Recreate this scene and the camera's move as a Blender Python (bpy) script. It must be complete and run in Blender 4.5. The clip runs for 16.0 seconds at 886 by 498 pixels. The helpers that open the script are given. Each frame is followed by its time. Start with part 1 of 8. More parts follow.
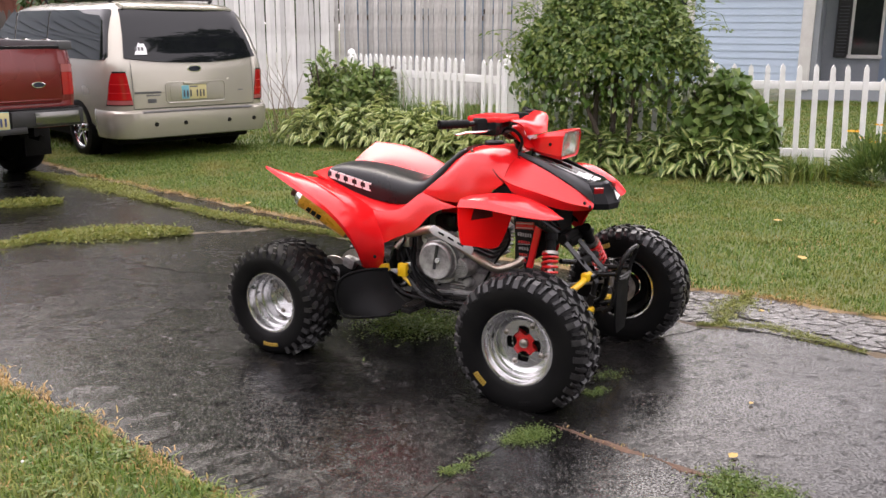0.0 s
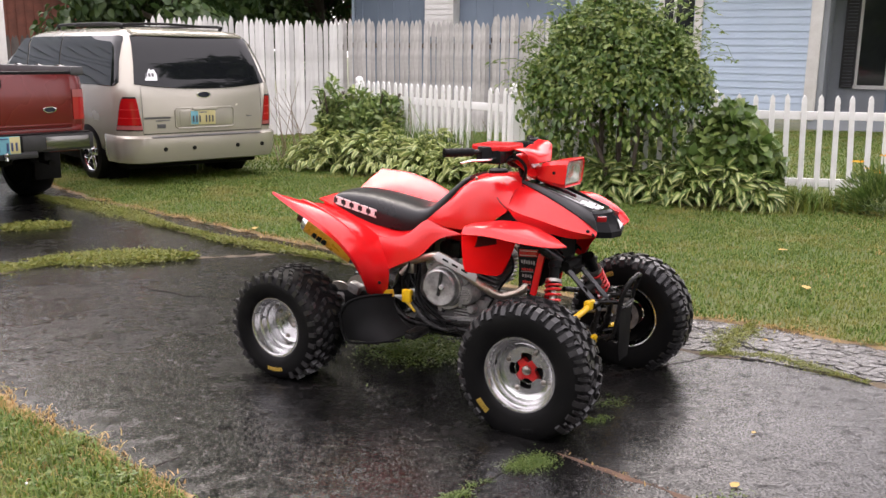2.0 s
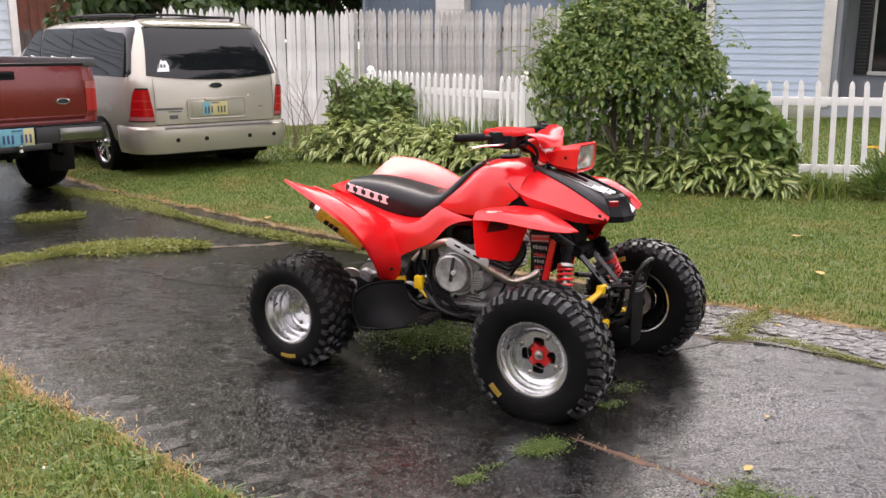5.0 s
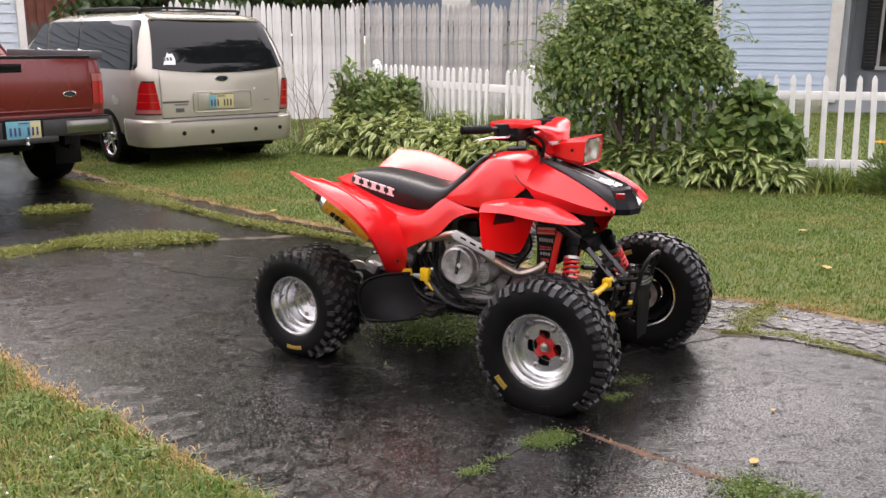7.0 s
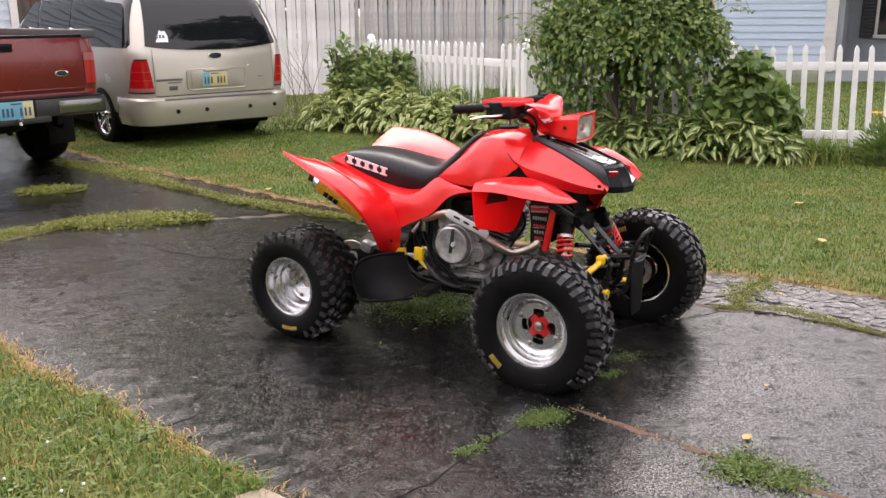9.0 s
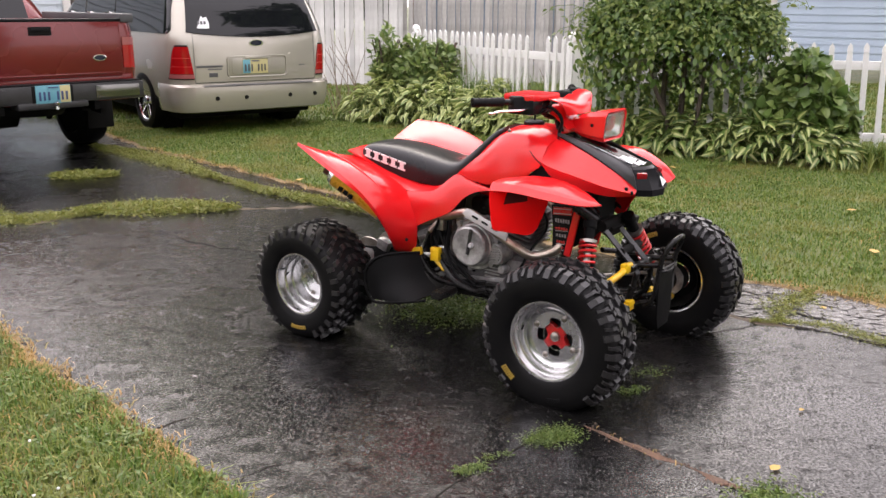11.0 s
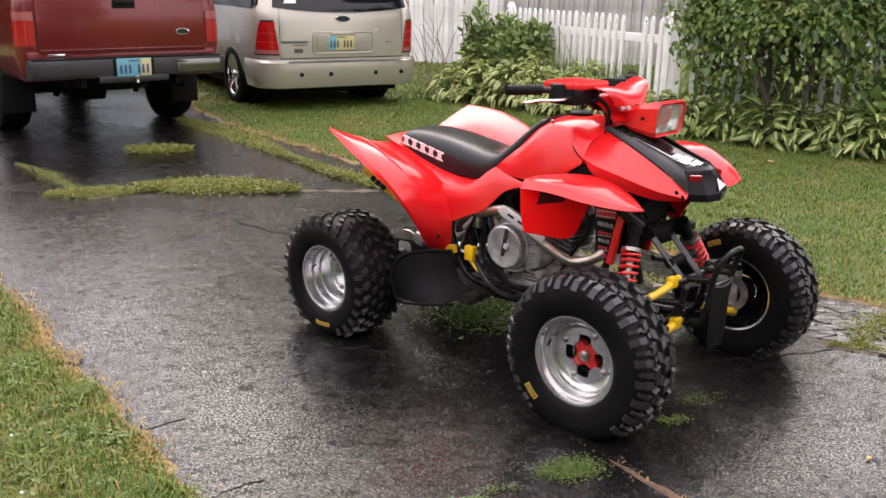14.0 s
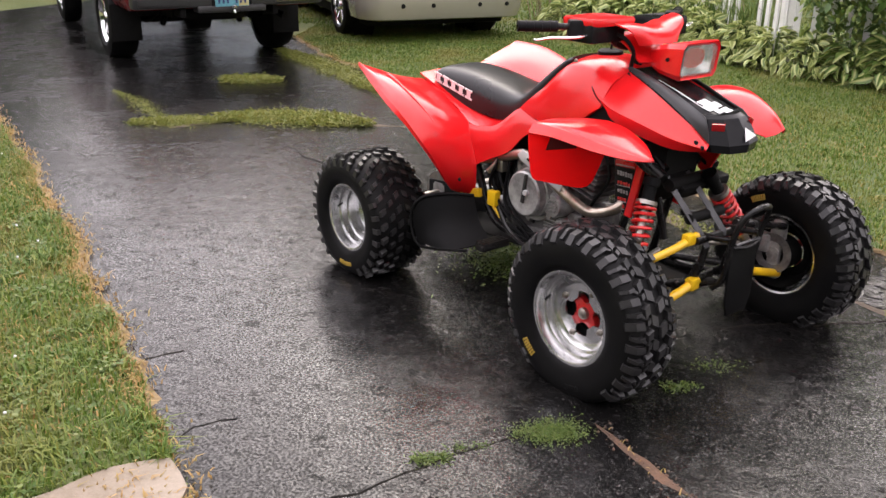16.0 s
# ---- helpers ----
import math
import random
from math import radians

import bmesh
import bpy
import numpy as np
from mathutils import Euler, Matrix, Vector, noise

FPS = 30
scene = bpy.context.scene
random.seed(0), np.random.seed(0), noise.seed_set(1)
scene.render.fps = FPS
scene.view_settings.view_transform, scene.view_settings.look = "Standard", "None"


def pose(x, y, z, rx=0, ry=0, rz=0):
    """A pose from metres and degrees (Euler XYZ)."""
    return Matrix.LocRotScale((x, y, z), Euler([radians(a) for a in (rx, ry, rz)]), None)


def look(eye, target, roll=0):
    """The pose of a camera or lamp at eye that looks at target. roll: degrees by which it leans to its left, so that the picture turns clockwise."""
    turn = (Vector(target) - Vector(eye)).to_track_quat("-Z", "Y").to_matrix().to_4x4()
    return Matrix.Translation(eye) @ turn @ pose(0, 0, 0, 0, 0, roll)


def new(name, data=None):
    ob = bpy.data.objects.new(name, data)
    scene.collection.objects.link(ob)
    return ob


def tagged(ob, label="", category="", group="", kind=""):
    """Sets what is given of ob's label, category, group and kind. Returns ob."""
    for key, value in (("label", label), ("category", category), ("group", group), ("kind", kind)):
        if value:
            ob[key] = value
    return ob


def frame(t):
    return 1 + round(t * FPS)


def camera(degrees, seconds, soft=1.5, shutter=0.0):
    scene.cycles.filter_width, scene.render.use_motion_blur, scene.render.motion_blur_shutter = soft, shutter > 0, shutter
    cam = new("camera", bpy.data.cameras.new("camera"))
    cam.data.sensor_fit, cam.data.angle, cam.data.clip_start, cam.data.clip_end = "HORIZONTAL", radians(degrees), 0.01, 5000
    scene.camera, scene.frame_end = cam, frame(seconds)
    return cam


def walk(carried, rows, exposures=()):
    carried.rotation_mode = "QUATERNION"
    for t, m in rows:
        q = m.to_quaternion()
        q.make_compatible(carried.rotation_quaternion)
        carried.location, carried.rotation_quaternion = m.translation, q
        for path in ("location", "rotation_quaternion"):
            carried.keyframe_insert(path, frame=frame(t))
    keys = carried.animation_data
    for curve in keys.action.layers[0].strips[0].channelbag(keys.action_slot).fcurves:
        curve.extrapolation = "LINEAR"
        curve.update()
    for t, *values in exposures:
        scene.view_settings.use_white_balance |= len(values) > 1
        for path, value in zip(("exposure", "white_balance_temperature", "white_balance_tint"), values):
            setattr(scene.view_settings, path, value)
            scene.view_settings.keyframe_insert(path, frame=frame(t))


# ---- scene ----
cam = camera(52.8, 16.0)
METRES, EYE, TILT, LEAN, TURN = 1.74, 1.5, 0.0, 0.0, 0.0
PATH = [
    (0, (0.092, 0.432, 1.435), (0.024, 2.372, 0.954), 0.3),
    (0.5, (0.089, 0.441, 1.45), (0.009, 2.39, 1.008), 1.0),
    (1, (0.096, 0.424, 1.445), (0.029, 2.376, 1.012), 1.0),
    (1.5, (0.103, 0.417, 1.45), (0.047, 2.369, 1.017), 0.7),
    (2, (0.102, 0.404, 1.444), (0.019, 2.357, 1.02), 0.7),
    (2.5, (0.112, 0.395, 1.441), (0.011, 2.345, 1.012), 0.0),
    (3, (0.11, 0.392, 1.439), (0.021, 2.344, 1.012), 0.2),
    (3.5, (0.105, 0.396, 1.432), (-0.018, 2.342, 0.988), 0.0),
    (4, (0.105, 0.395, 1.434), (-0.008, 2.343, 0.995), 0.1),
    (6.3, (0.104, 0.398, 1.407), (-0.004, 2.343, 0.956), 0.3),
    (6.5, (0.102, 0.395, 1.413), (0.002, 2.344, 0.975), 0.4),
    (7, (0.102, 0.395, 1.412), (-0.02, 2.338, 0.957), 0.3),
    (7.5, (0.098, 0.397, 1.422), (-0.019, 2.346, 0.988), 0.1),
    (8, (0.099, 0.386, 1.407), (-0.017, 2.33, 0.952), 0.0),
    (8.2, (0.106, 0.39, 1.421), (-0.008, 2.329, 0.946), -0.2),
    (10.3, (0.17, 0.505, 1.442), (0.04, 2.43, 0.917), -0.3),
    (10.5, (0.202, 0.543, 1.403), (0.059, 2.474, 0.901), -0.2),
    (11, (0.247, 0.626, 1.416), (0.018, 2.541, 0.887), 0.6),
    (11.5, (0.227, 0.783, 1.419), (0.061, 2.711, 0.912), 0.4),
    (12, (0.272, 0.777, 1.416), (-0.009, 2.693, 0.917), -1.5),
    (12.5, (0.446, 0.785, 1.429), (0.028, 2.657, 0.862), 0.3),
    (13, (0.553, 0.816, 1.439), (0.091, 2.672, 0.856), -0.2),
    (13.5, (0.542, 0.852, 1.435), (0.062, 2.703, 0.847), -0.0),
    (14, (0.488, 0.994, 1.413), (0.026, 2.852, 0.835), 1.2),
    (14.5, (0.443, 1.064, 1.408), (0.023, 2.938, 0.849), 0.5),
    (15, (0.504, 1.113, 1.411), (0.034, 2.948, 0.77), 0.3),
    (15.5, (0.71, 1.128, 1.427), (0.093, 2.926, 0.806), 0.9),
    (16, (0.873, 1.258, 1.414), (0.141, 2.974, 0.694), 0.8),
]
walk(cam, [(t, look(eye, target, roll)) for t, eye, target, roll in PATH])

# ---- world and light ----
world = bpy.data.worlds.new("world")
scene.world = world
world.use_nodes = True
wn, wl = world.node_tree.nodes, world.node_tree.links
sky = wn.new("ShaderNodeTexSky")
sky.sky_type, sky.sun_disc = "NISHITA", False
sky.sun_elevation, sky.sun_rotation = radians(36), radians(350)
sky.air_density, sky.dust_density, sky.ozone_density = 1.0, 6.0, 1.0
cloud = wn.new("ShaderNodeMix")
cloud.data_type = "RGBA"
cloud.inputs["Factor"].default_value = 0.8
cloud.inputs["B"].default_value = (8.3, 7.5, 7.9, 1)
wl.new(sky.outputs["Color"], cloud.inputs["A"])
# an overcast sky is brighter overhead than at the horizon
way = wn.new("ShaderNodeTexCoord")
height = wn.new("ShaderNodeSeparateXYZ")
rise = wn.new("ShaderNodeMapRange")
rise.inputs["To Min"].default_value, rise.inputs["To Max"].default_value = 0.72, 1.30
scale_up = wn.new("ShaderNodeVectorMath")
scale_up.operation = "SCALE"
wl.new(way.outputs["Generated"], height.inputs["Vector"])
wl.new(height.outputs["Z"], rise.inputs["Value"])
wl.new(cloud.outputs["Result"], scale_up.inputs[0])
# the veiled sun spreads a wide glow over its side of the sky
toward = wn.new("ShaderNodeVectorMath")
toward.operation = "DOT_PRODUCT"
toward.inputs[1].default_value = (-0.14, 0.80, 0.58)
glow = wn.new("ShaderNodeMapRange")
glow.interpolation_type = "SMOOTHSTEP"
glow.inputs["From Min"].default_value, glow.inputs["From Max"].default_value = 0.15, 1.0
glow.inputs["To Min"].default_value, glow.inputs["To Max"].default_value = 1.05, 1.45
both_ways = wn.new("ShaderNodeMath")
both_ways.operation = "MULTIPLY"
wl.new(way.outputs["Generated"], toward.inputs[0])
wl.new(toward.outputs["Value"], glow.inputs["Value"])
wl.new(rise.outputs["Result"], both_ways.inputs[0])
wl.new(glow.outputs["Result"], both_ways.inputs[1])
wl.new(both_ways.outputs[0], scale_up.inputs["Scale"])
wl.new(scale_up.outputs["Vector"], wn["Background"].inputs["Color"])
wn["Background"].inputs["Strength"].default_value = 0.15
sun = new("sun", bpy.data.lights.new("sun", "SUN"))
sun.data.energy, sun.data.angle, sun.data.color = 0.5, radians(40), (1.0, 0.96, 0.90)
sun.matrix_world = look((-4.2, 24.0, 17.7), (0, 0, 0))
scene.view_settings.exposure = 1.20


# ---- helpers for shapes ----
def shade(nt, kind, **values):
    n = nt.nodes.new(kind)
    for k, v in values.items():
        n.inputs[k.replace("_", " ")].default_value = v
    return n


def mat(name, a, b=None, rough=0.5, metal=0.0, grain=40.0, stain=3.0, bump=0.1, depth=0.002, coat=0.0, wear=0.12, spec=0.5, per_object=False, along=1.0):
    """A surface of two close colours in a fine grain and large stains, with relief and uneven gloss."""
    m = bpy.data.materials.new(name)
    m.use_nodes = True
    nt = m.node_tree
    bsdf, link = nt.nodes["Principled BSDF"], nt.links.new
    b = b or tuple(c * 0.75 for c in a)
    co = shade(nt, "ShaderNodeTexCoord")
    fine = shade(nt, "ShaderNodeTexNoise", Scale=grain, Detail=6.0, Roughness=0.6)
    large = shade(nt, "ShaderNodeTexNoise", Scale=stain, Detail=3.0)
    run = shade(nt, "ShaderNodeMapping", Scale=(1.0, 1.0, along))
    link(co.outputs["Object"], run.inputs["Vector"])
    link(run.outputs["Vector"], fine.inputs["Vector"])
    link(co.outputs["Object"], large.inputs["Vector"])
    add = shade(nt, "ShaderNodeMath")
    add.operation = "MULTIPLY_ADD"
    link(fine.outputs["Fac"], add.inputs[0])
    add.inputs[1].default_value = 0.5
    link(large.outputs["Fac"], add.inputs[2])
    ramp = shade(nt, "ShaderNodeMapRange", From_Min=0.55, From_Max=0.95)
    link(add.outputs[0], ramp.inputs["Value"])
    mix = shade(nt, "ShaderNodeMix")
    mix.data_type = "RGBA"
    mix.inputs["A"].default_value, mix.inputs["B"].default_value = (*a, 1), (*b, 1)
    link(ramp.outputs["Result"], mix.inputs["Factor"])
    colour = mix.outputs["Result"]
    if per_object:
        info = shade(nt, "ShaderNodeObjectInfo")
        vary = shade(nt, "ShaderNodeMapRange", To_Min=0.78, To_Max=1.12)
        link(info.outputs["Random"], vary.inputs["Value"])
        hsv = shade(nt, "ShaderNodeHueSaturation")
        link(vary.outputs["Result"], hsv.inputs["Value"])
        link(colour, hsv.inputs["Color"])
        colour = hsv.outputs["Color"]
    link(colour, bsdf.inputs["Base Color"])
    gl = shade(nt, "ShaderNodeMapRange", To_Min=max(0.02, rough - wear), To_Max=min(1.0, rough + wear))
    link(large.outputs["Fac"], gl.inputs["Value"])
    link(gl.outputs["Result"], bsdf.inputs["Roughness"])
    bsdf.inputs["Metallic"].default_value = metal
    bsdf.inputs["Specular IOR Level"].default_value = spec
    bsdf.inputs["Coat Weight"].default_value = coat
    bsdf.inputs["Coat Roughness"].default_value = 0.08
    if bump:
        bp = shade(nt, "ShaderNodeBump", Strength=bump, Distance=depth)
        link(fine.outputs["Fac"], bp.inputs["Height"])
        link(bp.outputs["Normal"], bsdf.inputs["Normal"])
    return m


def leafy(name, a, b, c, rough=0.45, sheer=0.25, stripe=None, patch=None):
    """Leaves whose colour varies from leaf to leaf, and which let some light through."""
    m = bpy.data.materials.new(name)
    m.use_nodes = True
    nt = m.node_tree
    bsdf, link = nt.nodes["Principled BSDF"], nt.links.new
    geo = shade(nt, "ShaderNodeNewGeometry")
    ramp = shade(nt, "ShaderNodeValToRGB")
    ramp.color_ramp.elements[0].color, ramp.color_ramp.elements[1].color = (*a, 1), (*c, 1)
    ramp.color_ramp.elements.new(0.5).color = (*b, 1)
    link(geo.outputs["Random Per Island"], ramp.inputs["Fac"])
    colour = ramp.outputs["Color"]
    if patch:
        co = shade(nt, "ShaderNodeTexCoord")
        spots = shade(nt, "ShaderNodeTexNoise", Scale=1.4, Detail=4.0, Roughness=0.65)
        link(co.outputs["Object"], spots.inputs["Vector"])
        much = shade(nt, "ShaderNodeMapRange", From_Min=0.50, From_Max=0.70, To_Max=0.75)
        link(spots.outputs["Fac"], much.inputs["Value"])
        dry = shade(nt, "ShaderNodeMix")
        dry.data_type = "RGBA"
        dry.inputs["B"].default_value = (*patch, 1)
        link(much.outputs["Result"], dry.inputs["Factor"])
        link(colour, dry.inputs["A"])
        colour = dry.outputs["Result"]
    if stripe:
        uv = shade(nt, "ShaderNodeUVMap")
        sep = shade(nt, "ShaderNodeSeparateXYZ")
        link(uv.outputs["UV"], sep.inputs["Vector"])
        edge = shade(nt, "ShaderNodeMapRange", From_Min=stripe[3], From_Max=stripe[4])
        link(sep.outputs["X"], edge.inputs["Value"])
        mix = shade(nt, "ShaderNodeMix")
        mix.data_type = "RGBA"
        mix.inputs["B"].default_value = (*stripe[:3], 1)
        link(edge.outputs["Result"], mix.inputs["Factor"])
        link(colour, mix.inputs["A"])
        colour = mix.outputs["Result"]
    link(colour, bsdf.inputs["Base Color"])
    bsdf.inputs["Roughness"].default_value = rough
    tr = shade(nt, "ShaderNodeBsdfTranslucent")
    link(colour, tr.inputs["Color"])
    ms = shade(nt, "ShaderNodeMixShader", Fac=sheer)
    link(bsdf.outputs[0], ms.inputs[1])
    link(tr.outputs[0], ms.inputs[2])
    link(ms.outputs[0], nt.nodes["Material Output"].inputs["Surface"])
    return m


def mesh_of(name, bm, smooth=40):
    me = bpy.data.meshes.new(name)
    bmesh.ops.recalc_face_normals(bm, faces=bm.faces)
    bm.to_mesh(me)
    bm.free()
    if smooth:
        me.polygons.foreach_set("use_smooth", [True] * len(me.polygons))
        me.set_sharp_from_angle(angle=radians(smooth))
    return me


def part(name, bm, material, parent=None, label="", smooth=40):
    """Links a bmesh, or a ready mesh, as one mesh object under a thing or under a part."""
    me = bm if isinstance(bm, bpy.types.Mesh) else mesh_of(name, bm, smooth)
    if not me.materials:
        me.materials.append(material)
    ob = new(name, me)
    if parent:
        ob.parent = parent
    return tagged(ob, label)


def thing(name, m, label, category, group="", kind=""):
    ob = new(name)
    ob.empty_display_size = 0.1
    ob.matrix_world = m
    return tagged(ob, label, category, group, kind)


def box(sx, sy, sz, at=(0, 0, 0), bevel=0.0, turn=None, seg=2):
    """A box about its middle, with rounded edges."""
    bm = bmesh.new()
    bmesh.ops.create_cube(bm, size=1)
    bmesh.ops.scale(bm, vec=(sx, sy, sz), verts=bm.verts)
    if bevel:
        bmesh.ops.bevel(bm, geom=bm.edges[:], offset=bevel, segments=seg, affect="EDGES", profile=0.6)
    if turn:
        bmesh.ops.rotate(bm, matrix=Euler([radians(v) for v in turn]).to_matrix(), verts=bm.verts)
    bmesh.ops.translate(bm, vec=at, verts=bm.verts)
    return bm


def join(*many):
    out = bmesh.new()
    for b in many:
        me = bpy.data.meshes.new("joined")
        b.to_mesh(me)
        b.free()
        out.from_mesh(me)
        bpy.data.meshes.remove(me)
    return out


def skin(bm, rings, closed=True, caps=True):
    """Faces between rings of equally many points."""
    vs = [[bm.verts.new(p) for p in r] for r in rings]
    n = len(vs[0])
    for r, s in zip(vs, vs[1:]):
        for i in range(n if closed else n - 1):
            j = (i + 1) % n
            bm.faces.new((r[i], r[j], s[j], s[i]))
    if caps and closed:
        bm.faces.new(vs[0][::-1])
        bm.faces.new(vs[-1])
    return vs


def smooth_line(pts, n):
    """n points along a smooth line through pts."""
    p = [Vector(q) for q in pts]
    out = []
    for k in range(n):
        u = k / (n - 1) * (len(p) - 1)
        i = min(int(u), len(p) - 2)
        f = u - i
        a, b = p[i], p[i + 1]
        z = p[i - 1] if i else a * 2 - b
        c = p[i + 2] if i + 2 < len(p) else b * 2 - a
        out.append(0.5 * ((2 * a) + (b - z) * f + (2 * z - 5 * a + 4 * b - c) * f * f + (3 * a - z - 3 * b + c) * f ** 3))
    return out


def tube(pts, r, sides=10, smooth=0, bm=None, flat=1.0):
    """A round bar along pts; r may be one radius or one for each end."""
    bm = bm or bmesh.new()
    p = smooth_line(pts, smooth) if smooth else [Vector(q) for q in pts]
    r0, r1 = r if isinstance(r, tuple) else (r, r)
    rings = []
    up = Vector((0, 0, 1))
    last = None
    for i, q in enumerate(p):
        d = (p[min(i + 1, len(p) - 1)] - p[max(i - 1, 0)]).normalized()
        if last is None:
            s = d.cross(up if abs(d.z) < 0.9 else Vector((1, 0, 0))).normalized()
        else:
            s = (last - d * last.dot(d)).normalized()
        last = s
        t = d.cross(s)
        rr = r0 + (r1 - r0) * i / max(1, len(p) - 1)
        rings.append([q + (s * math.cos(a) + t * math.sin(a) * flat) * rr for a in (2 * math.pi * k / sides for k in range(sides))])
    skin(bm, rings)
    return bm


def lathe(profile, sides=40, axis="y", closed=False, bm=None):
    """A turned body: profile of (along, radius)."""
    bm = bm or bmesh.new()
    rings = []
    for k in range(sides):
        a = 2 * math.pi * k / sides
        c, s = math.cos(a), math.sin(a)
        rings.append([{"y": (c * r, h, s * r), "x": (h, c * r, s * r), "z": (c * r, s * r, h)}[axis] for h, r in profile])
    vs = [[bm.verts.new(q) for q in ring] for ring in rings]
    n = len(profile)
    for i in range(sides):
        r, s = vs[i], vs[(i + 1) % sides]
        for j in range(n if closed else n - 1):
            k = (j + 1) % n
            bm.faces.new((r[j], r[k], s[k], s[j]))
    bmesh.ops.remove_doubles(bm, verts=bm.verts, dist=1e-5)
    return bm


def net(rows, nu, nv, thick=0.004, mirror=False, bm=None):
    """A curved shell with thickness through a small net of guide points."""
    bm = bm or bmesh.new()
    lines = [smooth_line(r, nv) for r in rows]
    grid = [smooth_line([ln[j] for ln in lines], nu) for j in range(nv)]
    g = [[grid[j][i] for j in range(nv)] for i in range(nu)]
    if mirror:
        g = [[Vector((q.x, -q.y, q.z)) for q in r] for r in g]

    def normal(i, j):
        du = g[min(i + 1, nu - 1)][j] - g[max(i - 1, 0)][j]
        dv = g[i][min(j + 1, nv - 1)] - g[i][max(j - 1, 0)]
        n = du.cross(dv)
        return n.normalized() if n.length > 1e-9 else Vector((0, 0, 1))
    top = [[bm.verts.new(g[i][j]) for j in range(nv)] for i in range(nu)]
    low = [[bm.verts.new(g[i][j] - normal(i, j) * thick) for j in range(nv)] for i in range(nu)]
    for i in range(nu - 1):
        for j in range(nv - 1):
            bm.faces.new((top[i][j], top[i + 1][j], top[i + 1][j + 1], top[i][j + 1]))
            bm.faces.new((low[i][j], low[i][j + 1], low[i + 1][j + 1], low[i + 1][j]))
    rim = [(i, 0) for i in range(nu)] + [(nu - 1, j) for j in range(1, nv)] + [(i, nv - 1) for i in range(nu - 2, -1, -1)] + [(0, j) for j in range(nv - 2, 0, -1)]
    for (a, b), (c, d) in zip(rim, rim[1:] + rim[:1]):
        bm.faces.new((top[a][b], low[a][b], low[c][d], top[c][d]))
    return bm


def plate(outline, thick, plane="xz", at=0.0, bevel=0.0, bm=None):
    """A flat plate of that outline; plane says which axes the outline runs in, at where it lies along the third."""
    bm = bm or bmesh.new()
    lift = {"xz": lambda a, b, c: (a, c, b), "xy": lambda a, b, c: (a, b, c), "yz": lambda a, b, c: (c, a, b)}[plane]
    lo = [bm.verts.new(lift(a, b, at - thick / 2)) for a, b in outline]
    hi = [bm.verts.new(lift(a, b, at + thick / 2)) for a, b in outline]
    n = len(outline)
    f = [bm.faces.new(lo[::-1]), bm.faces.new(hi)]
    for i in range(n):
        f.append(bm.faces.new((lo[i], lo[(i + 1) % n], hi[(i + 1) % n], hi[i])))
    if bevel:
        bmesh.ops.bevel(bm, geom=list({e for q in f[:2] for e in q.edges}), offset=bevel, segments=2, affect="EDGES", profile=0.6)
    return bm


def inside(poly, x, y):
    """Which of the places (x, y) lie in the polygon."""
    ok = np.zeros(len(x), bool)
    n = len(poly)
    for i in range(n):
        (x0, y0), (x1, y1) = poly[i], poly[(i + 1) % n]
        if y0 == y1:
            continue
        cross = ((y0 > y) != (y1 > y)) & (x < (x1 - x0) * (y - y0) / (y1 - y0) + x0)
        ok ^= cross
    return ok


def scatter(poly, n, rng):
    p = np.array(poly)
    lo, hi = p.min(0), p.max(0)
    q = lo + rng.random((n, 2)) * (hi - lo)
    return q[inside(poly, q[:, 0], q[:, 1])]


def blades(name, xy, z, height, width, material, rng, lean=0.6, parent=None, label="", category="", droop=0.35):
    """Blades of grass, each a tapered, bent strip, at the places xy."""
    n = len(xy)
    a = rng.random(n) * 2 * np.pi
    h = height * (0.45 + 0.75 * rng.random(n))
    w = width * (0.6 + 0.8 * rng.random(n)) / 2
    tilt = lean * rng.random(n)
    d = np.stack([np.cos(a), np.sin(a)], 1)
    s = np.stack([-np.sin(a), np.cos(a)], 1)
    base = np.column_stack([xy, np.broadcast_to(z, n)])
    mid, tip = base.copy(), base.copy()
    mid[:, :2] += d * (h * tilt * 0.4)[:, None]
    mid[:, 2] += h * 0.6
    tip[:, :2] += d * (h * tilt * (1 + droop))[:, None]
    tip[:, 2] += h * (1 - tilt * droop)
    side = np.column_stack([s * w[:, None], np.zeros(n)])
    verts = np.stack([base - side, base + side, mid + side * 0.8, mid - side * 0.8, tip], 1).reshape(-1, 3)
    k = np.arange(n)[:, None] * 5
    me = bpy.data.meshes.new(name)
    nv = len(verts)
    me.vertices.add(nv)
    me.vertices.foreach_set("co", verts.ravel())
    loops = np.concatenate([k + [0, 1, 2, 3], k + [3, 2, 4]], 1)
    me.loops.add(loops.size)
    me.loops.foreach_set("vertex_index", loops.ravel().astype(np.int32))
    me.polygons.add(2 * n)
    starts = (np.arange(n)[:, None] * 7 + [0, 4]).ravel()
    me.polygons.foreach_set("loop_start", starts.astype(np.int32))
    me.update(calc_edges=True)
    me.materials.append(material)
    ob = new(name, me)
    if parent:
        ob.parent = parent
    return tagged(ob, label, category, kind="stuff")


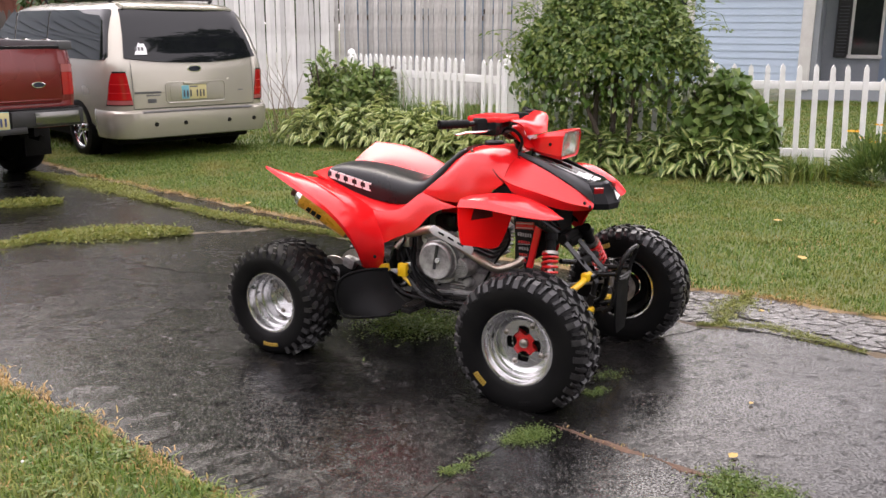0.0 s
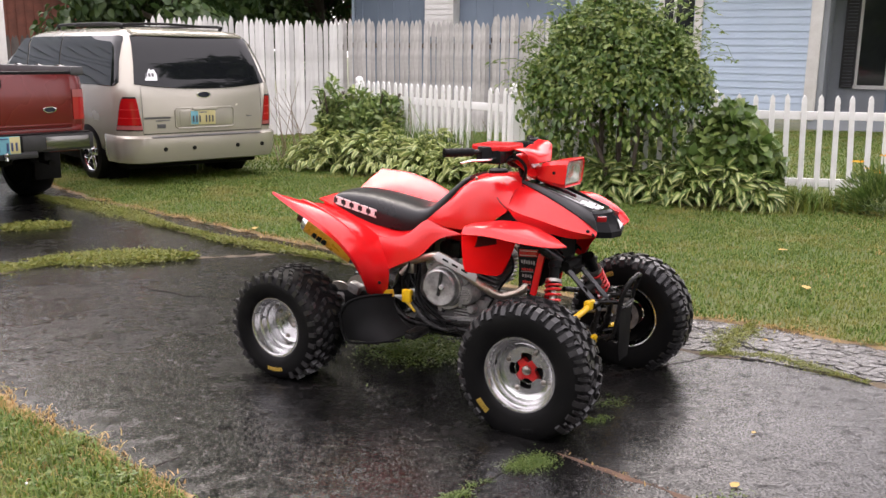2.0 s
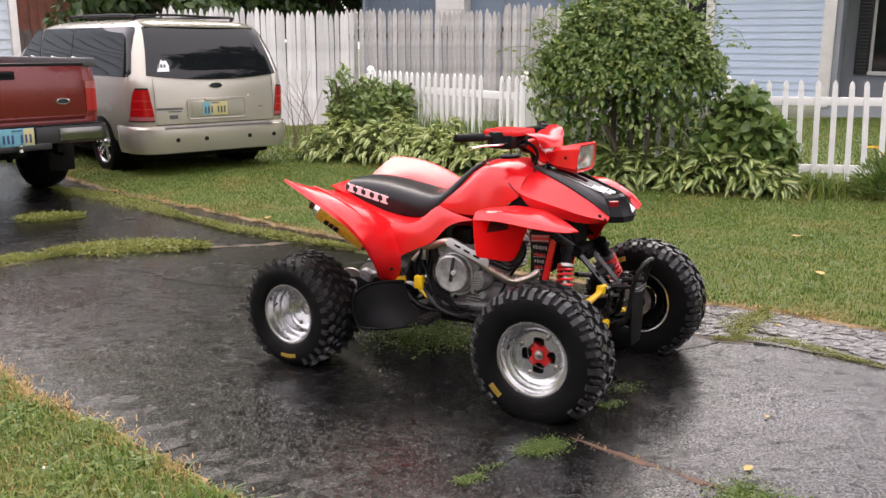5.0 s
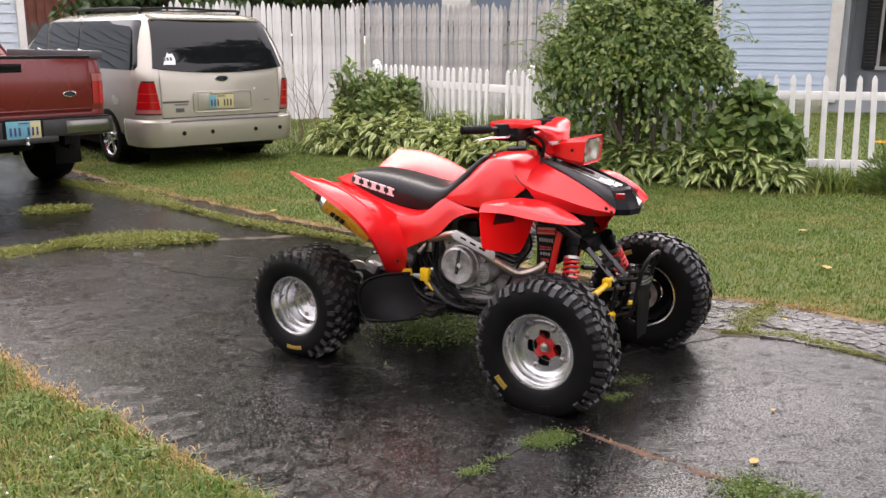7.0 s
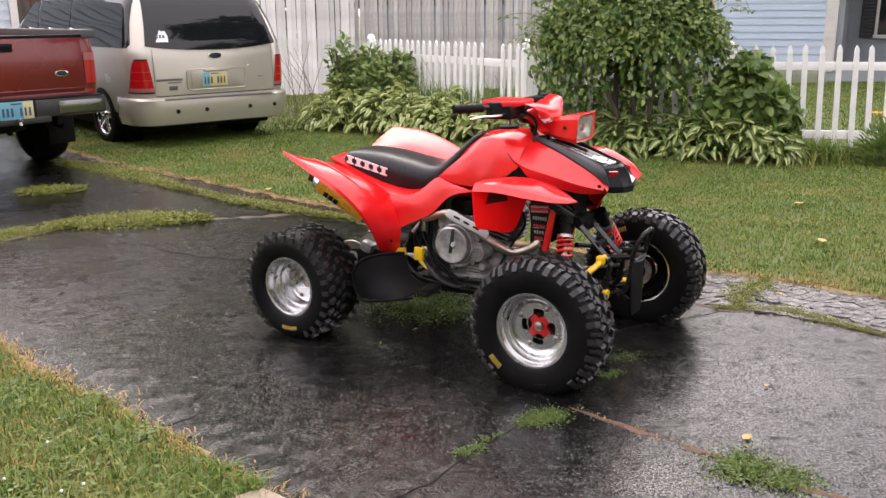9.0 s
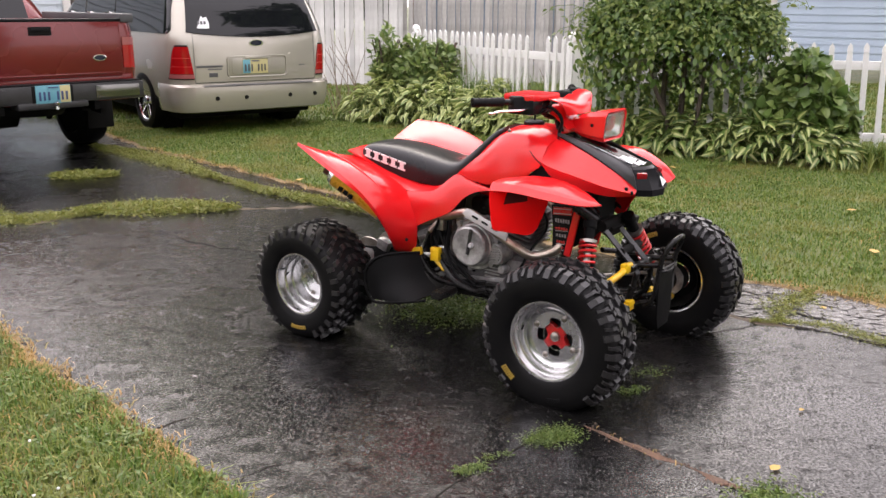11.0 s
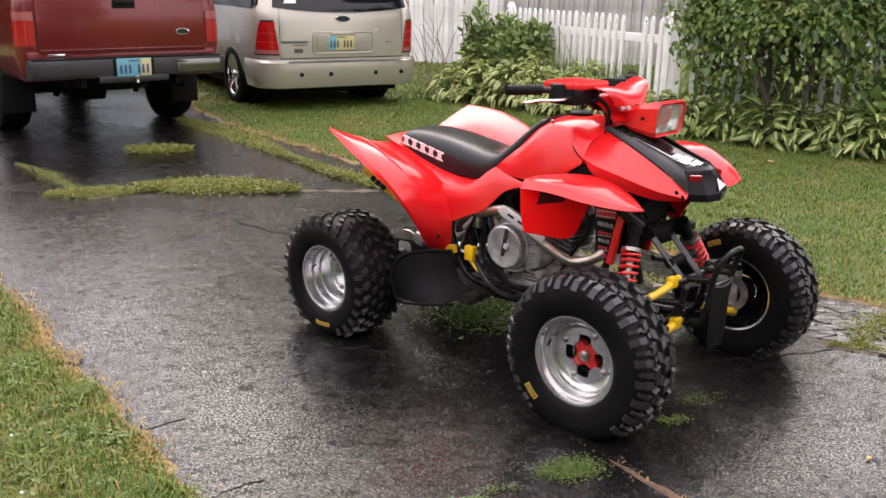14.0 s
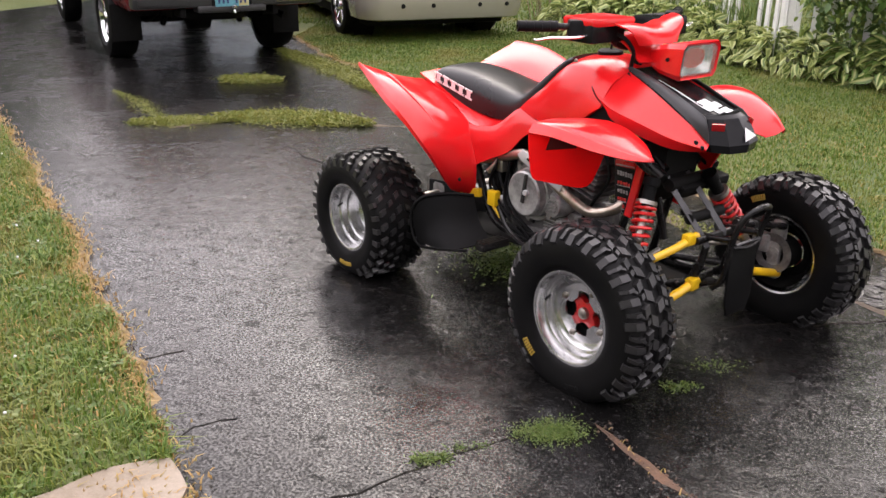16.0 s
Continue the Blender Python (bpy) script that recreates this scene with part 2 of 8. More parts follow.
def leaves(name, place, way, size, material, rng, parent=None, ratio=0.55, fold=0.25, droop=0.25, label="", face=None):
    """Leaves at place, each pointing along way, of six points with a fold down the middle; UV x runs from edge (0) to midrib (1)."""
    n = len(place)
    d = way / np.linalg.norm(way, axis=1)[:, None]
    up = (np.array([0, 0, 1.0]) if face is None else face) + (0.6 if face is None else 0.3) * rng.normal(size=(n, 3))
    s = np.cross(d, up)
    s /= np.linalg.norm(s, axis=1)[:, None] + 1e-9
    nn = np.cross(s, d)
    L = size * (0.65 + 0.7 * rng.random(n))
    W = L * ratio / 2
    def at(along, across, lift):
        return place + d * (L * along)[:, None] + s * (W * across)[:, None] + nn * (L * lift)[:, None]
    v = np.stack([at(0, 0, 0), at(0.3, 0.9, fold * 0.3), at(0.68, 0.75, fold * 0.25 - droop * 0.3), at(1, 0, -droop), at(0.68, -0.75, fold * 0.25 - droop * 0.3),
                  at(0.3, -0.9, fold * 0.3), at(0.5, 0, -0.04 - droop * 0.1)], 1).reshape(-1, 3)
    k = np.arange(n)[:, None] * 7
    tri = [(0, 1, 6), (1, 2, 6), (2, 3, 6), (3, 4, 6), (4, 5, 6), (5, 0, 6)]
    loops = np.concatenate([k + t for t in tri], 1)
    me = bpy.data.meshes.new(name)
    me.vertices.add(len(v))
    me.vertices.foreach_set("co", v.ravel())
    me.loops.add(loops.size)
    me.loops.foreach_set("vertex_index", loops.ravel().astype(np.int32))
    me.polygons.add(6 * n)
    me.polygons.foreach_set("loop_start", (np.arange(6 * n) * 3).astype(np.int32))
    me.update(calc_edges=True)
    me.polygons.foreach_set("use_smooth", [True] * len(me.polygons))
    uv = me.uv_layers.new(name="UVMap")
    u = np.where(loops.ravel() % 7 == 6, 1.0, 0.0)
    u = np.where(np.isin(loops.ravel() % 7, (0, 3)), 0.75, u)
    uv.data.foreach_set("uv", np.stack([u, u], 1).ravel().astype(np.float32))
    me.materials.append(material)
    ob = new(name, me)
    if parent:
        ob.parent = parent
    return tagged(ob, label, kind="stuff")


# ---- materials ----
def sheer(m, tint, amount, ior=1.5, gloss=0.08):
    """Thin moulded plastic: some light passes through it, and its skin is polished."""
    nt = m.node_tree
    b = nt.nodes["Principled BSDF"]
    b.inputs["Coat IOR"].default_value = ior
    b.inputs["Coat Roughness"].default_value = gloss
    tr = shade(nt, "ShaderNodeBsdfTranslucent", Color=(*tint, 1))
    ms = shade(nt, "ShaderNodeMixShader", Fac=amount)
    nt.links.new(b.outputs[0], ms.inputs[1])
    nt.links.new(tr.outputs[0], ms.inputs[2])
    nt.links.new(ms.outputs[0], nt.nodes["Material Output"].inputs["Surface"])
    return m


RED = sheer(mat("red_plastic", (0.82, 0.013, 0.017), (0.75, 0.012, 0.015), rough=0.34, grain=180, stain=5, bump=0.02, depth=0.001, coat=1.0, wear=0.06, spec=0.0), (0.88, 0.02, 0.02), 0.14, 1.60, 0.20)
# same plastic as RED, brightened and without sheen to offset shade on the flaps
FLAPRED = sheer(mat("brightened_red_plastic", (0.88, 0.012, 0.014), (0.82, 0.010, 0.012), rough=0.5, grain=180, stain=5, bump=0.03, depth=0.001, spec=0.3), (0.95, 0.02, 0.02), 0.45)
BLACK = mat("black_plastic", (0.006, 0.006, 0.0065), (0.011, 0.011, 0.0115), rough=0.45, grain=200, stain=6, bump=0.08, spec=0.11)
GLOSSBLACK = mat("gloss_black", (0.008, 0.008, 0.009), (0.012, 0.012, 0.013), rough=0.12, grain=90, bump=0.01, spec=0.09, wear=0.05)
SEAT = mat("seat_vinyl", (0.007, 0.007, 0.008), (0.012, 0.012, 0.013), rough=0.30, grain=420, stain=7, bump=0.15, depth=0.001, spec=0.28)
GUARD = mat("dull_black_plastic", (0.003, 0.003, 0.0033), (0.006, 0.006, 0.006), rough=0.55, grain=120, stain=8, bump=0.1, spec=0.08)
RUBBER = mat("tyre_rubber", (0.004, 0.004, 0.0045), (0.008, 0.0078, 0.0075), rough=0.45, grain=120, stain=9, bump=0.2, depth=0.002, wear=0.15, spec=0.10)
# wet tyre rubber, lightened as well as glossier for the sky on the blocks
TREAD = mat("lightened_wet_tread", (0.010, 0.010, 0.0105), (0.022, 0.021, 0.021), rough=0.34, grain=160, stain=30, bump=0.25, depth=0.002, wear=0.15, spec=0.5)
ALU = mat("polished_aluminium", (0.76, 0.76, 0.76), (0.58, 0.58, 0.58), rough=0.25, metal=1.0, grain=160, stain=14, bump=0.03, wear=0.1)
CAST = mat("cast_aluminium", (0.44, 0.43, 0.42), (0.22, 0.215, 0.21), rough=0.36, metal=0.45, grain=120, stain=26, bump=0.12, wear=0.18)
STEEL = mat("dull_steel", (0.40, 0.37, 0.34), (0.26, 0.23, 0.2), rough=0.35, metal=0.9, grain=150, stain=16, bump=0.05)
PIPE = mat("heated_steel", (0.50, 0.44, 0.37), (0.33, 0.27, 0.21), rough=0.34, metal=0.9, grain=120, stain=20, bump=0.05)
FRAME = mat("black_frame_paint", (0.006, 0.006, 0.0065), (0.012, 0.011, 0.010), rough=0.26, grain=160, stain=12, bump=0.06, spec=0.25)
BRUSHED = mat("brushed_aluminium", (0.66, 0.66, 0.67), (0.54, 0.54, 0.55), rough=0.42, metal=0.45, grain=200, stain=16, bump=0.04, wear=0.12)
RUST = mat("rusty_brown_steel", (0.075, 0.022, 0.012), (0.04, 0.014, 0.009), rough=0.5, grain=130, stain=14, bump=0.1, spec=0.3)
# grey plastic of the bonnet's side facet, its sky reflection partly in the colour
SATIN = mat("satin_grey_plastic", (0.030, 0.030, 0.032), (0.020, 0.020, 0.021), rough=0.36, grain=200, stain=8, bump=0.04, spec=0.45)
# black steel with a greyer colour that carries its pale reflections
STRUT = mat("pale_sheen_black_steel", (0.07, 0.07, 0.072), (0.03, 0.03, 0.03), rough=0.30, metal=0.6, grain=160, stain=20, bump=0.05)
YELLOW = mat("yellow_paint", (0.78, 0.50, 0.012), (0.62, 0.36, 0.01), rough=0.32, grain=150, stain=16, bump=0.04, coat=0.3)
ORANGE = mat("amber_anodised", (0.85, 0.43, 0.03), (0.70, 0.32, 0.02), rough=0.28, metal=0.2, grain=120, stain=12, bump=0.03, coat=0.3)
SPRING = mat("red_spring", (0.62, 0.02, 0.02), (0.45, 0.015, 0.015), rough=0.3, grain=150, bump=0.03, coat=0.4)
REDHUB = mat("red_hub_paint", (0.55, 0.012, 0.014), (0.36, 0.01, 0.01), rough=0.3, grain=150, stain=25, bump=0.05, coat=0.3)
WHITE = mat("white_print", (0.78, 0.78, 0.78), (0.66, 0.66, 0.66), rough=0.4, grain=150, bump=0.02)
GREYPRINT = mat("dull_white_print", (0.34, 0.33, 0.33), (0.24, 0.23, 0.23), rough=0.5, grain=150, bump=0.02)
YPRINT = mat("yellow_print", (0.46, 0.30, 0.04), (0.30, 0.20, 0.03), rough=0.5, grain=150, bump=0.02)
LENS = mat("red_lens", (0.36, 0.006, 0.008), (0.28, 0.005, 0.007), rough=0.12, grain=90, bump=0.02, coat=0.6)
VENT = mat("shaded_red_recess", (0.10, 0.006, 0.006), (0.07, 0.005, 0.005), rough=0.6, grain=120, stain=8, bump=0.05, spec=0.2)
DARK = mat("dark_cavity", (0.005, 0.005, 0.005), (0.010, 0.0095, 0.009), rough=0.7, grain=60, bump=0.1, spec=0.1)


def glass(name, tint, rough=0.03, mixin=0.75):
    m = bpy.data.materials.new(name)
    m.use_nodes = True
    b = m.node_tree.nodes["Principled BSDF"]
    b.inputs["Base Color"].default_value = (*tint, 1)
    b.inputs["Roughness"].default_value = rough
    b.inputs["IOR"].default_value = 1.5
    b.inputs["Transmission Weight"].default_value = mixin
    return m


CLEAR = glass("clear_lens", (0.95, 0.95, 0.93), 0.07, 0.9)
TINTED = mat("privacy_glass", (0.006, 0.007, 0.008), (0.008, 0.009, 0.01), rough=0.03, grain=20, bump=0.0, wear=0.02, spec=0.35)


def wet_asphalt(name, dark, light, crackle=7.0, wet=0.6):
    """Old asphalt with a wet film: pale grit and painted glints in a dark binder, fine cracks, and patches where water
    lies smooth.
    """
    m = bpy.data.materials.new(name)
    m.use_nodes = True
    nt = m.node_tree
    bsdf, link = nt.nodes["Principled BSDF"], nt.links.new
    co = shade(nt, "ShaderNodeTexCoord")
    grit = shade(nt, "ShaderNodeTexVoronoi", Scale=150.0)
    fine = shade(nt, "ShaderNodeTexNoise", Scale=120.0, Detail=4.0)
    mid = shade(nt, "ShaderNodeTexNoise", Scale=14.0, Detail=8.0, Roughness=0.7)
    large = shade(nt, "ShaderNodeTexNoise", Scale=1.3, Detail=5.0, Roughness=0.6)
    warp = shade(nt, "ShaderNodeMix")
    warp.data_type = "VECTOR"
    warp.inputs["Factor"].default_value = 0.12
    crack = shade(nt, "ShaderNodeTexVoronoi", Scale=crackle)
    crack.feature = "DISTANCE_TO_EDGE"
    for n in (fine, mid, large):
        link(co.outputs["Object"], n.inputs["Vector"])
    shift = shade(nt, "ShaderNodeTexNoise", Scale=90.0, Detail=3.0)
    link(co.outputs["Object"], shift.inputs["Vector"])
    jig = shade(nt, "ShaderNodeMix")
    jig.data_type = "VECTOR"
    jig.inputs["Factor"].default_value = 0.02
    link(co.outputs["Object"], jig.inputs["A"])
    link(shift.outputs["Color"], jig.inputs["B"])
    link(jig.outputs["Result"], grit.inputs["Vector"])
    link(co.outputs["Object"], warp.inputs["A"])
    link(mid.outputs["Color"], warp.inputs["B"])
    link(warp.outputs["Result"], crack.inputs["Vector"])
    ramp = shade(nt, "ShaderNodeMapRange", From_Min=0.38, From_Max=0.72)
    link(mid.outputs["Fac"], ramp.inputs["Value"])
    mix = shade(nt, "ShaderNodeMix")
    mix.data_type = "RGBA"
    mix.inputs["A"].default_value, mix.inputs["B"].default_value = (*dark, 1), (*light, 1)
    link(ramp.outputs["Result"], mix.inputs["Factor"])
    speck = shade(nt, "ShaderNodeMapRange", From_Min=0.62, From_Max=0.75)
    link(fine.outputs["Fac"], speck.inputs["Value"])
    mix2 = shade(nt, "ShaderNodeMix")
    mix2.data_type = "RGBA"
    mix2.inputs["B"].default_value = (0.012, 0.0115, 0.011, 1)
    link(mix.outputs["Result"], mix2.inputs["A"])
    link(speck.outputs["Result"], mix2.inputs["Factor"])
    tone = shade(nt, "ShaderNodeSeparateColor")
    link(grit.outputs["Color"], tone.inputs["Color"])
    # pale chips stand for grit and for sky glints painted as specks
    chip = shade(nt, "ShaderNodeMapRange", From_Min=0.91, From_Max=0.96)
    link(tone.outputs["Red"], chip.inputs["Value"])
    core = shade(nt, "ShaderNodeMapRange", From_Min=0.55, From_Max=0.25)
    link(grit.outputs["Distance"], core.inputs["Value"])
    both_ = shade(nt, "ShaderNodeMath")
    both_.operation = "MULTIPLY"
    link(chip.outputs["Result"], both_.inputs[0])
    link(core.outputs["Result"], both_.inputs[1])
    mixc = shade(nt, "ShaderNodeMix")
    mixc.data_type = "RGBA"
    mixc.inputs["B"].default_value = (0.055, 0.052, 0.050, 1)
    link(mix2.outputs["Result"], mixc.inputs["A"])
    # broken pale threads: glints of the wet binder put into the colour, in patches
    web = shade(nt, "ShaderNodeTexVoronoi", Scale=42.0)
    web.feature = "DISTANCE_TO_EDGE"
    link(jig.outputs["Result"], web.inputs["Vector"])
    glint = shade(nt, "ShaderNodeMapRange", From_Min=0.075, From_Max=0.02)
    link(web.outputs["Distance"], glint.inputs["Value"])
    worn = shade(nt, "ShaderNodeMapRange", From_Min=0.53, From_Max=0.66)
    link(mid.outputs["Fac"], worn.inputs["Value"])
    torn = shade(nt, "ShaderNodeMath")
    torn.operation = "MULTIPLY"
    link(glint.outputs["Result"], torn.inputs[0])
    link(worn.outputs["Result"], torn.inputs[1])
    pale = shade(nt, "ShaderNodeMath")
    pale.operation = "MAXIMUM"
    link(both_.outputs[0], pale.inputs[0])
    link(torn.outputs[0], pale.inputs[1])
    link(pale.outputs[0], mixc.inputs["Factor"])
    mix2 = mixc
    cr = shade(nt, "ShaderNodeMapRange", From_Min=0.0, From_Max=0.035)
    link(crack.outputs["Distance"], cr.inputs["Value"])
    gate = shade(nt, "ShaderNodeMapRange", From_Min=0.46, From_Max=0.54)
    link(large.outputs["Fac"], gate.inputs["Value"])
    keep = shade(nt, "ShaderNodeMath")
    keep.operation = "MAXIMUM"
    link(cr.outputs["Result"], keep.inputs[0])
    inv = shade(nt, "ShaderNodeMath")
    inv.operation = "SUBTRACT"
    inv.inputs[0].default_value = 1.0
    link(gate.outputs["Result"], inv.inputs[1])
    link(inv.outputs[0], keep.inputs[1])
    mix3 = shade(nt, "ShaderNodeMix")
    mix3.data_type = "RGBA"
    mix3.inputs["A"].default_value = (0.012, 0.011, 0.01, 1)
    link(keep.outputs[0], mix3.inputs["Factor"])
    link(mix2.outputs["Result"], mix3.inputs["B"])
    link(mix3.outputs["Result"], bsdf.inputs["Base Color"])
    # where the film of water is thick the surface is smooth
    film = shade(nt, "ShaderNodeMath")
    film.operation = "ADD"
    link(large.outputs["Fac"], film.inputs[0])
    half = shade(nt, "ShaderNodeMath")
    half.operation = "MULTIPLY"
    half.inputs[1].default_value = 0.45
    link(mid.outputs["Fac"], half.inputs[0])
    link(half.outputs[0], film.inputs[1])
    rough = shade(nt, "ShaderNodeMapRange", From_Min=0.62, From_Max=0.85, To_Min=0.42 - 0.40 * wet, To_Max=0.62 - 0.35 * wet)
    link(film.outputs[0], rough.inputs["Value"])
    link(rough.outputs["Result"], bsdf.inputs["Roughness"])
    bsdf.inputs["IOR"].default_value = 1.4
    bsdf.inputs["Specular IOR Level"].default_value = 0.04
    cover = shade(nt, "ShaderNodeMapRange", From_Min=0.42, From_Max=0.47, To_Min=0.26 * wet, To_Max=1.0)
    patch = shade(nt, "ShaderNodeTexNoise", Scale=13.0, Detail=12.0, Roughness=0.86)
    link(co.outputs["Object"], patch.inputs["Vector"])
    link(patch.outputs["Fac"], cover.inputs["Value"])
    # the film is broken by the grain of the surface
    pores = shade(nt, "ShaderNodeMapRange", From_Min=0.42, From_Max=0.56, To_Min=0.22, To_Max=1.0)
    link(fine.outputs["Fac"], pores.inputs["Value"])
    wetness = shade(nt, "ShaderNodeMath")
    wetness.operation = "MULTIPLY"
    link(cover.outputs["Result"], wetness.inputs[0])
    link(pores.outputs["Result"], wetness.inputs[1])
    # the film shines at a low angle and is clear from above
    slant = shade(nt, "ShaderNodeLayerWeight", Blend=0.5)
    low = shade(nt, "ShaderNodeMapRange", From_Min=0.06, From_Max=0.54, To_Min=0.07, To_Max=0.95)
    link(slant.outputs["Facing"], low.inputs["Value"])
    shine = shade(nt, "ShaderNodeMath")
    shine.operation = "MULTIPLY"
    link(wetness.outputs[0], shine.inputs[0])
    link(low.outputs["Result"], shine.inputs[1])
    link(shine.outputs[0], bsdf.inputs["Coat Weight"])
    bsdf.inputs["Coat IOR"].default_value = 1.62
    film_gloss = shade(nt, "ShaderNodeMapRange", From_Min=0.62, From_Max=0.85, To_Min=0.08, To_Max=0.15)
    link(film.outputs[0], film_gloss.inputs["Value"])
    link(film_gloss.outputs["Result"], bsdf.inputs["Coat Roughness"])
    h = shade(nt, "ShaderNodeMath")
    h.operation = "MULTIPLY_ADD"
    link(fine.outputs["Fac"], h.inputs[0])
    h.inputs[1].default_value = 0.5
    link(keep.outputs[0], h.inputs[2])
    h2 = shade(nt, "ShaderNodeMath")
    h2.operation = "MULTIPLY_ADD"
    link(mid.outputs["Fac"], h2.inputs[0])
    h2.inputs[1].default_value = 1.2
    link(h.outputs[0], h2.inputs[2])
    bp = shade(nt, "ShaderNodeBump", Strength=0.6, Distance=0.006)
    link(h2.outputs[0], bp.inputs["Height"])
    link(bp.outputs["Normal"], bsdf.inputs["Normal"])
    grain = shade(nt, "ShaderNodeMath")
    grain.operation = "MULTIPLY_ADD"
    # scattered stones stand out of the film and catch the light
    proud = shade(nt, "ShaderNodeMapRange", From_Min=0.55, From_Max=0.80)
    link(tone.outputs["Green"], proud.inputs["Value"])
    knob = shade(nt, "ShaderNodeMath")
    knob.operation = "MULTIPLY"
    # they lie bare in loose groups only
    bare = shade(nt, "ShaderNodeMapRange", From_Min=0.44, From_Max=0.58)
    link(patch.outputs["Fac"], bare.inputs["Value"])
    some = shade(nt, "ShaderNodeMath")
    some.operation = "MULTIPLY"
    link(proud.outputs["Result"], some.inputs[0])
    link(bare.outputs["Result"], some.inputs[1])
    link(some.outputs[0], knob.inputs[0])
    link(core.outputs["Result"], knob.inputs[1])
    link(knob.outputs[0], grain.inputs[0])
    grain.inputs[1].default_value = 8.0
    link(fine.outputs["Fac"], grain.inputs[2])
    bp2 = shade(nt, "ShaderNodeBump", Strength=0.20, Distance=0.004)
    link(grain.outputs[0], bp2.inputs["Height"])
    # the slab has broken into low domes between its fine cracks
    dome = shade(nt, "ShaderNodeMapRange", From_Min=0.0, From_Max=0.30)
    dome.interpolation_type = "SMOOTHSTEP"
    link(crack.outputs["Distance"], dome.inputs["Value"])
    swell = shade(nt, "ShaderNodeMath")
    swell.operation = "MULTIPLY"
    gate2 = shade(nt, "ShaderNodeMapRange", From_Min=0.40, From_Max=0.56, To_Min=0.15, To_Max=1.0)
    link(large.outputs["Fac"], gate2.inputs["Value"])
    link(dome.outputs["Result"], swell.inputs[0])
    link(gate2.outputs["Result"], swell.inputs[1])
    wave = shade(nt, "ShaderNodeMath")
    wave.operation = "MULTIPLY_ADD"
    link(mid.outputs["Fac"], wave.inputs[0])
    wave.inputs[1].default_value = 0.12
    link(swell.outputs[0], wave.inputs[2])
    bp3 = shade(nt, "ShaderNodeBump", Strength=0.13, Distance=0.009)
    link(wave.outputs[0], bp3.inputs["Height"])
    link(bp2.outputs["Normal"], bp3.inputs["Normal"])
    link(bp3.outputs["Normal"], bsdf.inputs["Coat Normal"])
    return m


ASPHALT = wet_asphalt("wet_asphalt", (0.003, 0.003, 0.003), (0.008, 0.0077, 0.0075), 7.0, 0.75)
BROKEN = wet_asphalt("broken_wet_asphalt", (0.05, 0.048, 0.046), (0.13, 0.125, 0.118), 9.0, 0.8)
CRACK = mat("dark_crack", (0.008, 0.007, 0.006), (0.02, 0.017, 0.013), rough=0.8, grain=90, stain=6, bump=0.4, depth=0.004, spec=0.1)
SOIL = mat("wet_soil", (0.05, 0.035, 0.02), (0.09, 0.065, 0.035), rough=0.75, grain=90, stain=4, bump=0.6, depth=0.01)
TURF = mat("turf_base", (0.06, 0.095, 0.02), (0.13, 0.135, 0.04), rough=0.8, grain=60, stain=1.2, bump=0.8, depth=0.02)
CONCRETE = mat("old_concrete", (0.26, 0.215, 0.165), (0.16, 0.125, 0.085), rough=0.6, grain=110, stain=5, bump=0.3, depth=0.003)
GRASS = leafy("grass_blade", (0.050, 0.110, 0.010), (0.100, 0.168, 0.018), (0.20, 0.225, 0.042), 0.6, 0.3, None, (0.26, 0.220, 0.06))
DRYGRASS = leafy("dry_grass", (0.30, 0.18, 0.06), (0.40, 0.26, 0.09), (0.25, 0.20, 0.055), 0.6, 0.2)
CLUMP = leafy("clover_leaf", (0.07, 0.125, 0.02), (0.105, 0.16, 0.028), (0.17, 0.21, 0.05), 0.4, 0.3)
WEED = leafy("weed_leaf", (0.12, 0.155, 0.02), (0.18, 0.20, 0.034), (0.25, 0.235, 0.055), 0.45, 0.3)

# ---- ground ----
rng = np.random.default_rng(7)
NEAR_EDGE = [(-0.30, 2.55), (-0.49, 2.78), (-0.67, 2.93), (-0.96, 3.14), (-1.32, 3.42), (-1.70, 3.69), (-2.29, 4.15), (-3.28, 4.85), (-4.02, 5.37), (-9.5, 9.2)]
FAR_EDGE = [(9.0, 1.1), (4.5, 3.5), (2.11, 4.92), (1.71, 5.18), (1.34, 5.32), (-0.1, 6.25), (-1.53, 7.3), (-2.26, 7.9), (-2.96, 8.42), (-3.6, 8.9), (-4.6, 9.9), (-9.5, 14.6)]


def ragged(line, step, amount, seed):
    """The line with more points, each moved a little aside."""
    r = random.Random(seed)
    out = []
    for (x0, y0), (x1, y1) in zip(line, line[1:]):
        n = max(1, int(math.hypot(x1 - x0, y1 - y0) / step))
        for i in range(n):
            f = i / n
            out.append((x0 + (x1 - x0) * f + r.uniform(-amount, amount), y0 + (y1 - y0) * f + r.uniform(-amount, amount)))
    return out + [line[-1]]


near = ragged(NEAR_EDGE, 0.12, 0.025, 3)
far = ragged(FAR_EDGE, 0.15, 0.03, 4)
DRIVE = near + far[::-1] + [(9.0, -6.0), (-0.3, -6.0)]
LAWN_NEAR = near + [(-14, 9.2), (-14, -6.0), (-0.3, -6.0)]
LAWN_FAR = far + [(-14, 16), (-14, 40), (14, 40), (14, -1.0)]

bm = bmesh.new()
bmesh.ops.create_grid(bm, x_segments=8, y_segments=8, size=400)
tagged(part("ground", bm, TURF, smooth=0), "grassy ground that reaches the horizon", "ground", kind="structure").location.z = -0.06


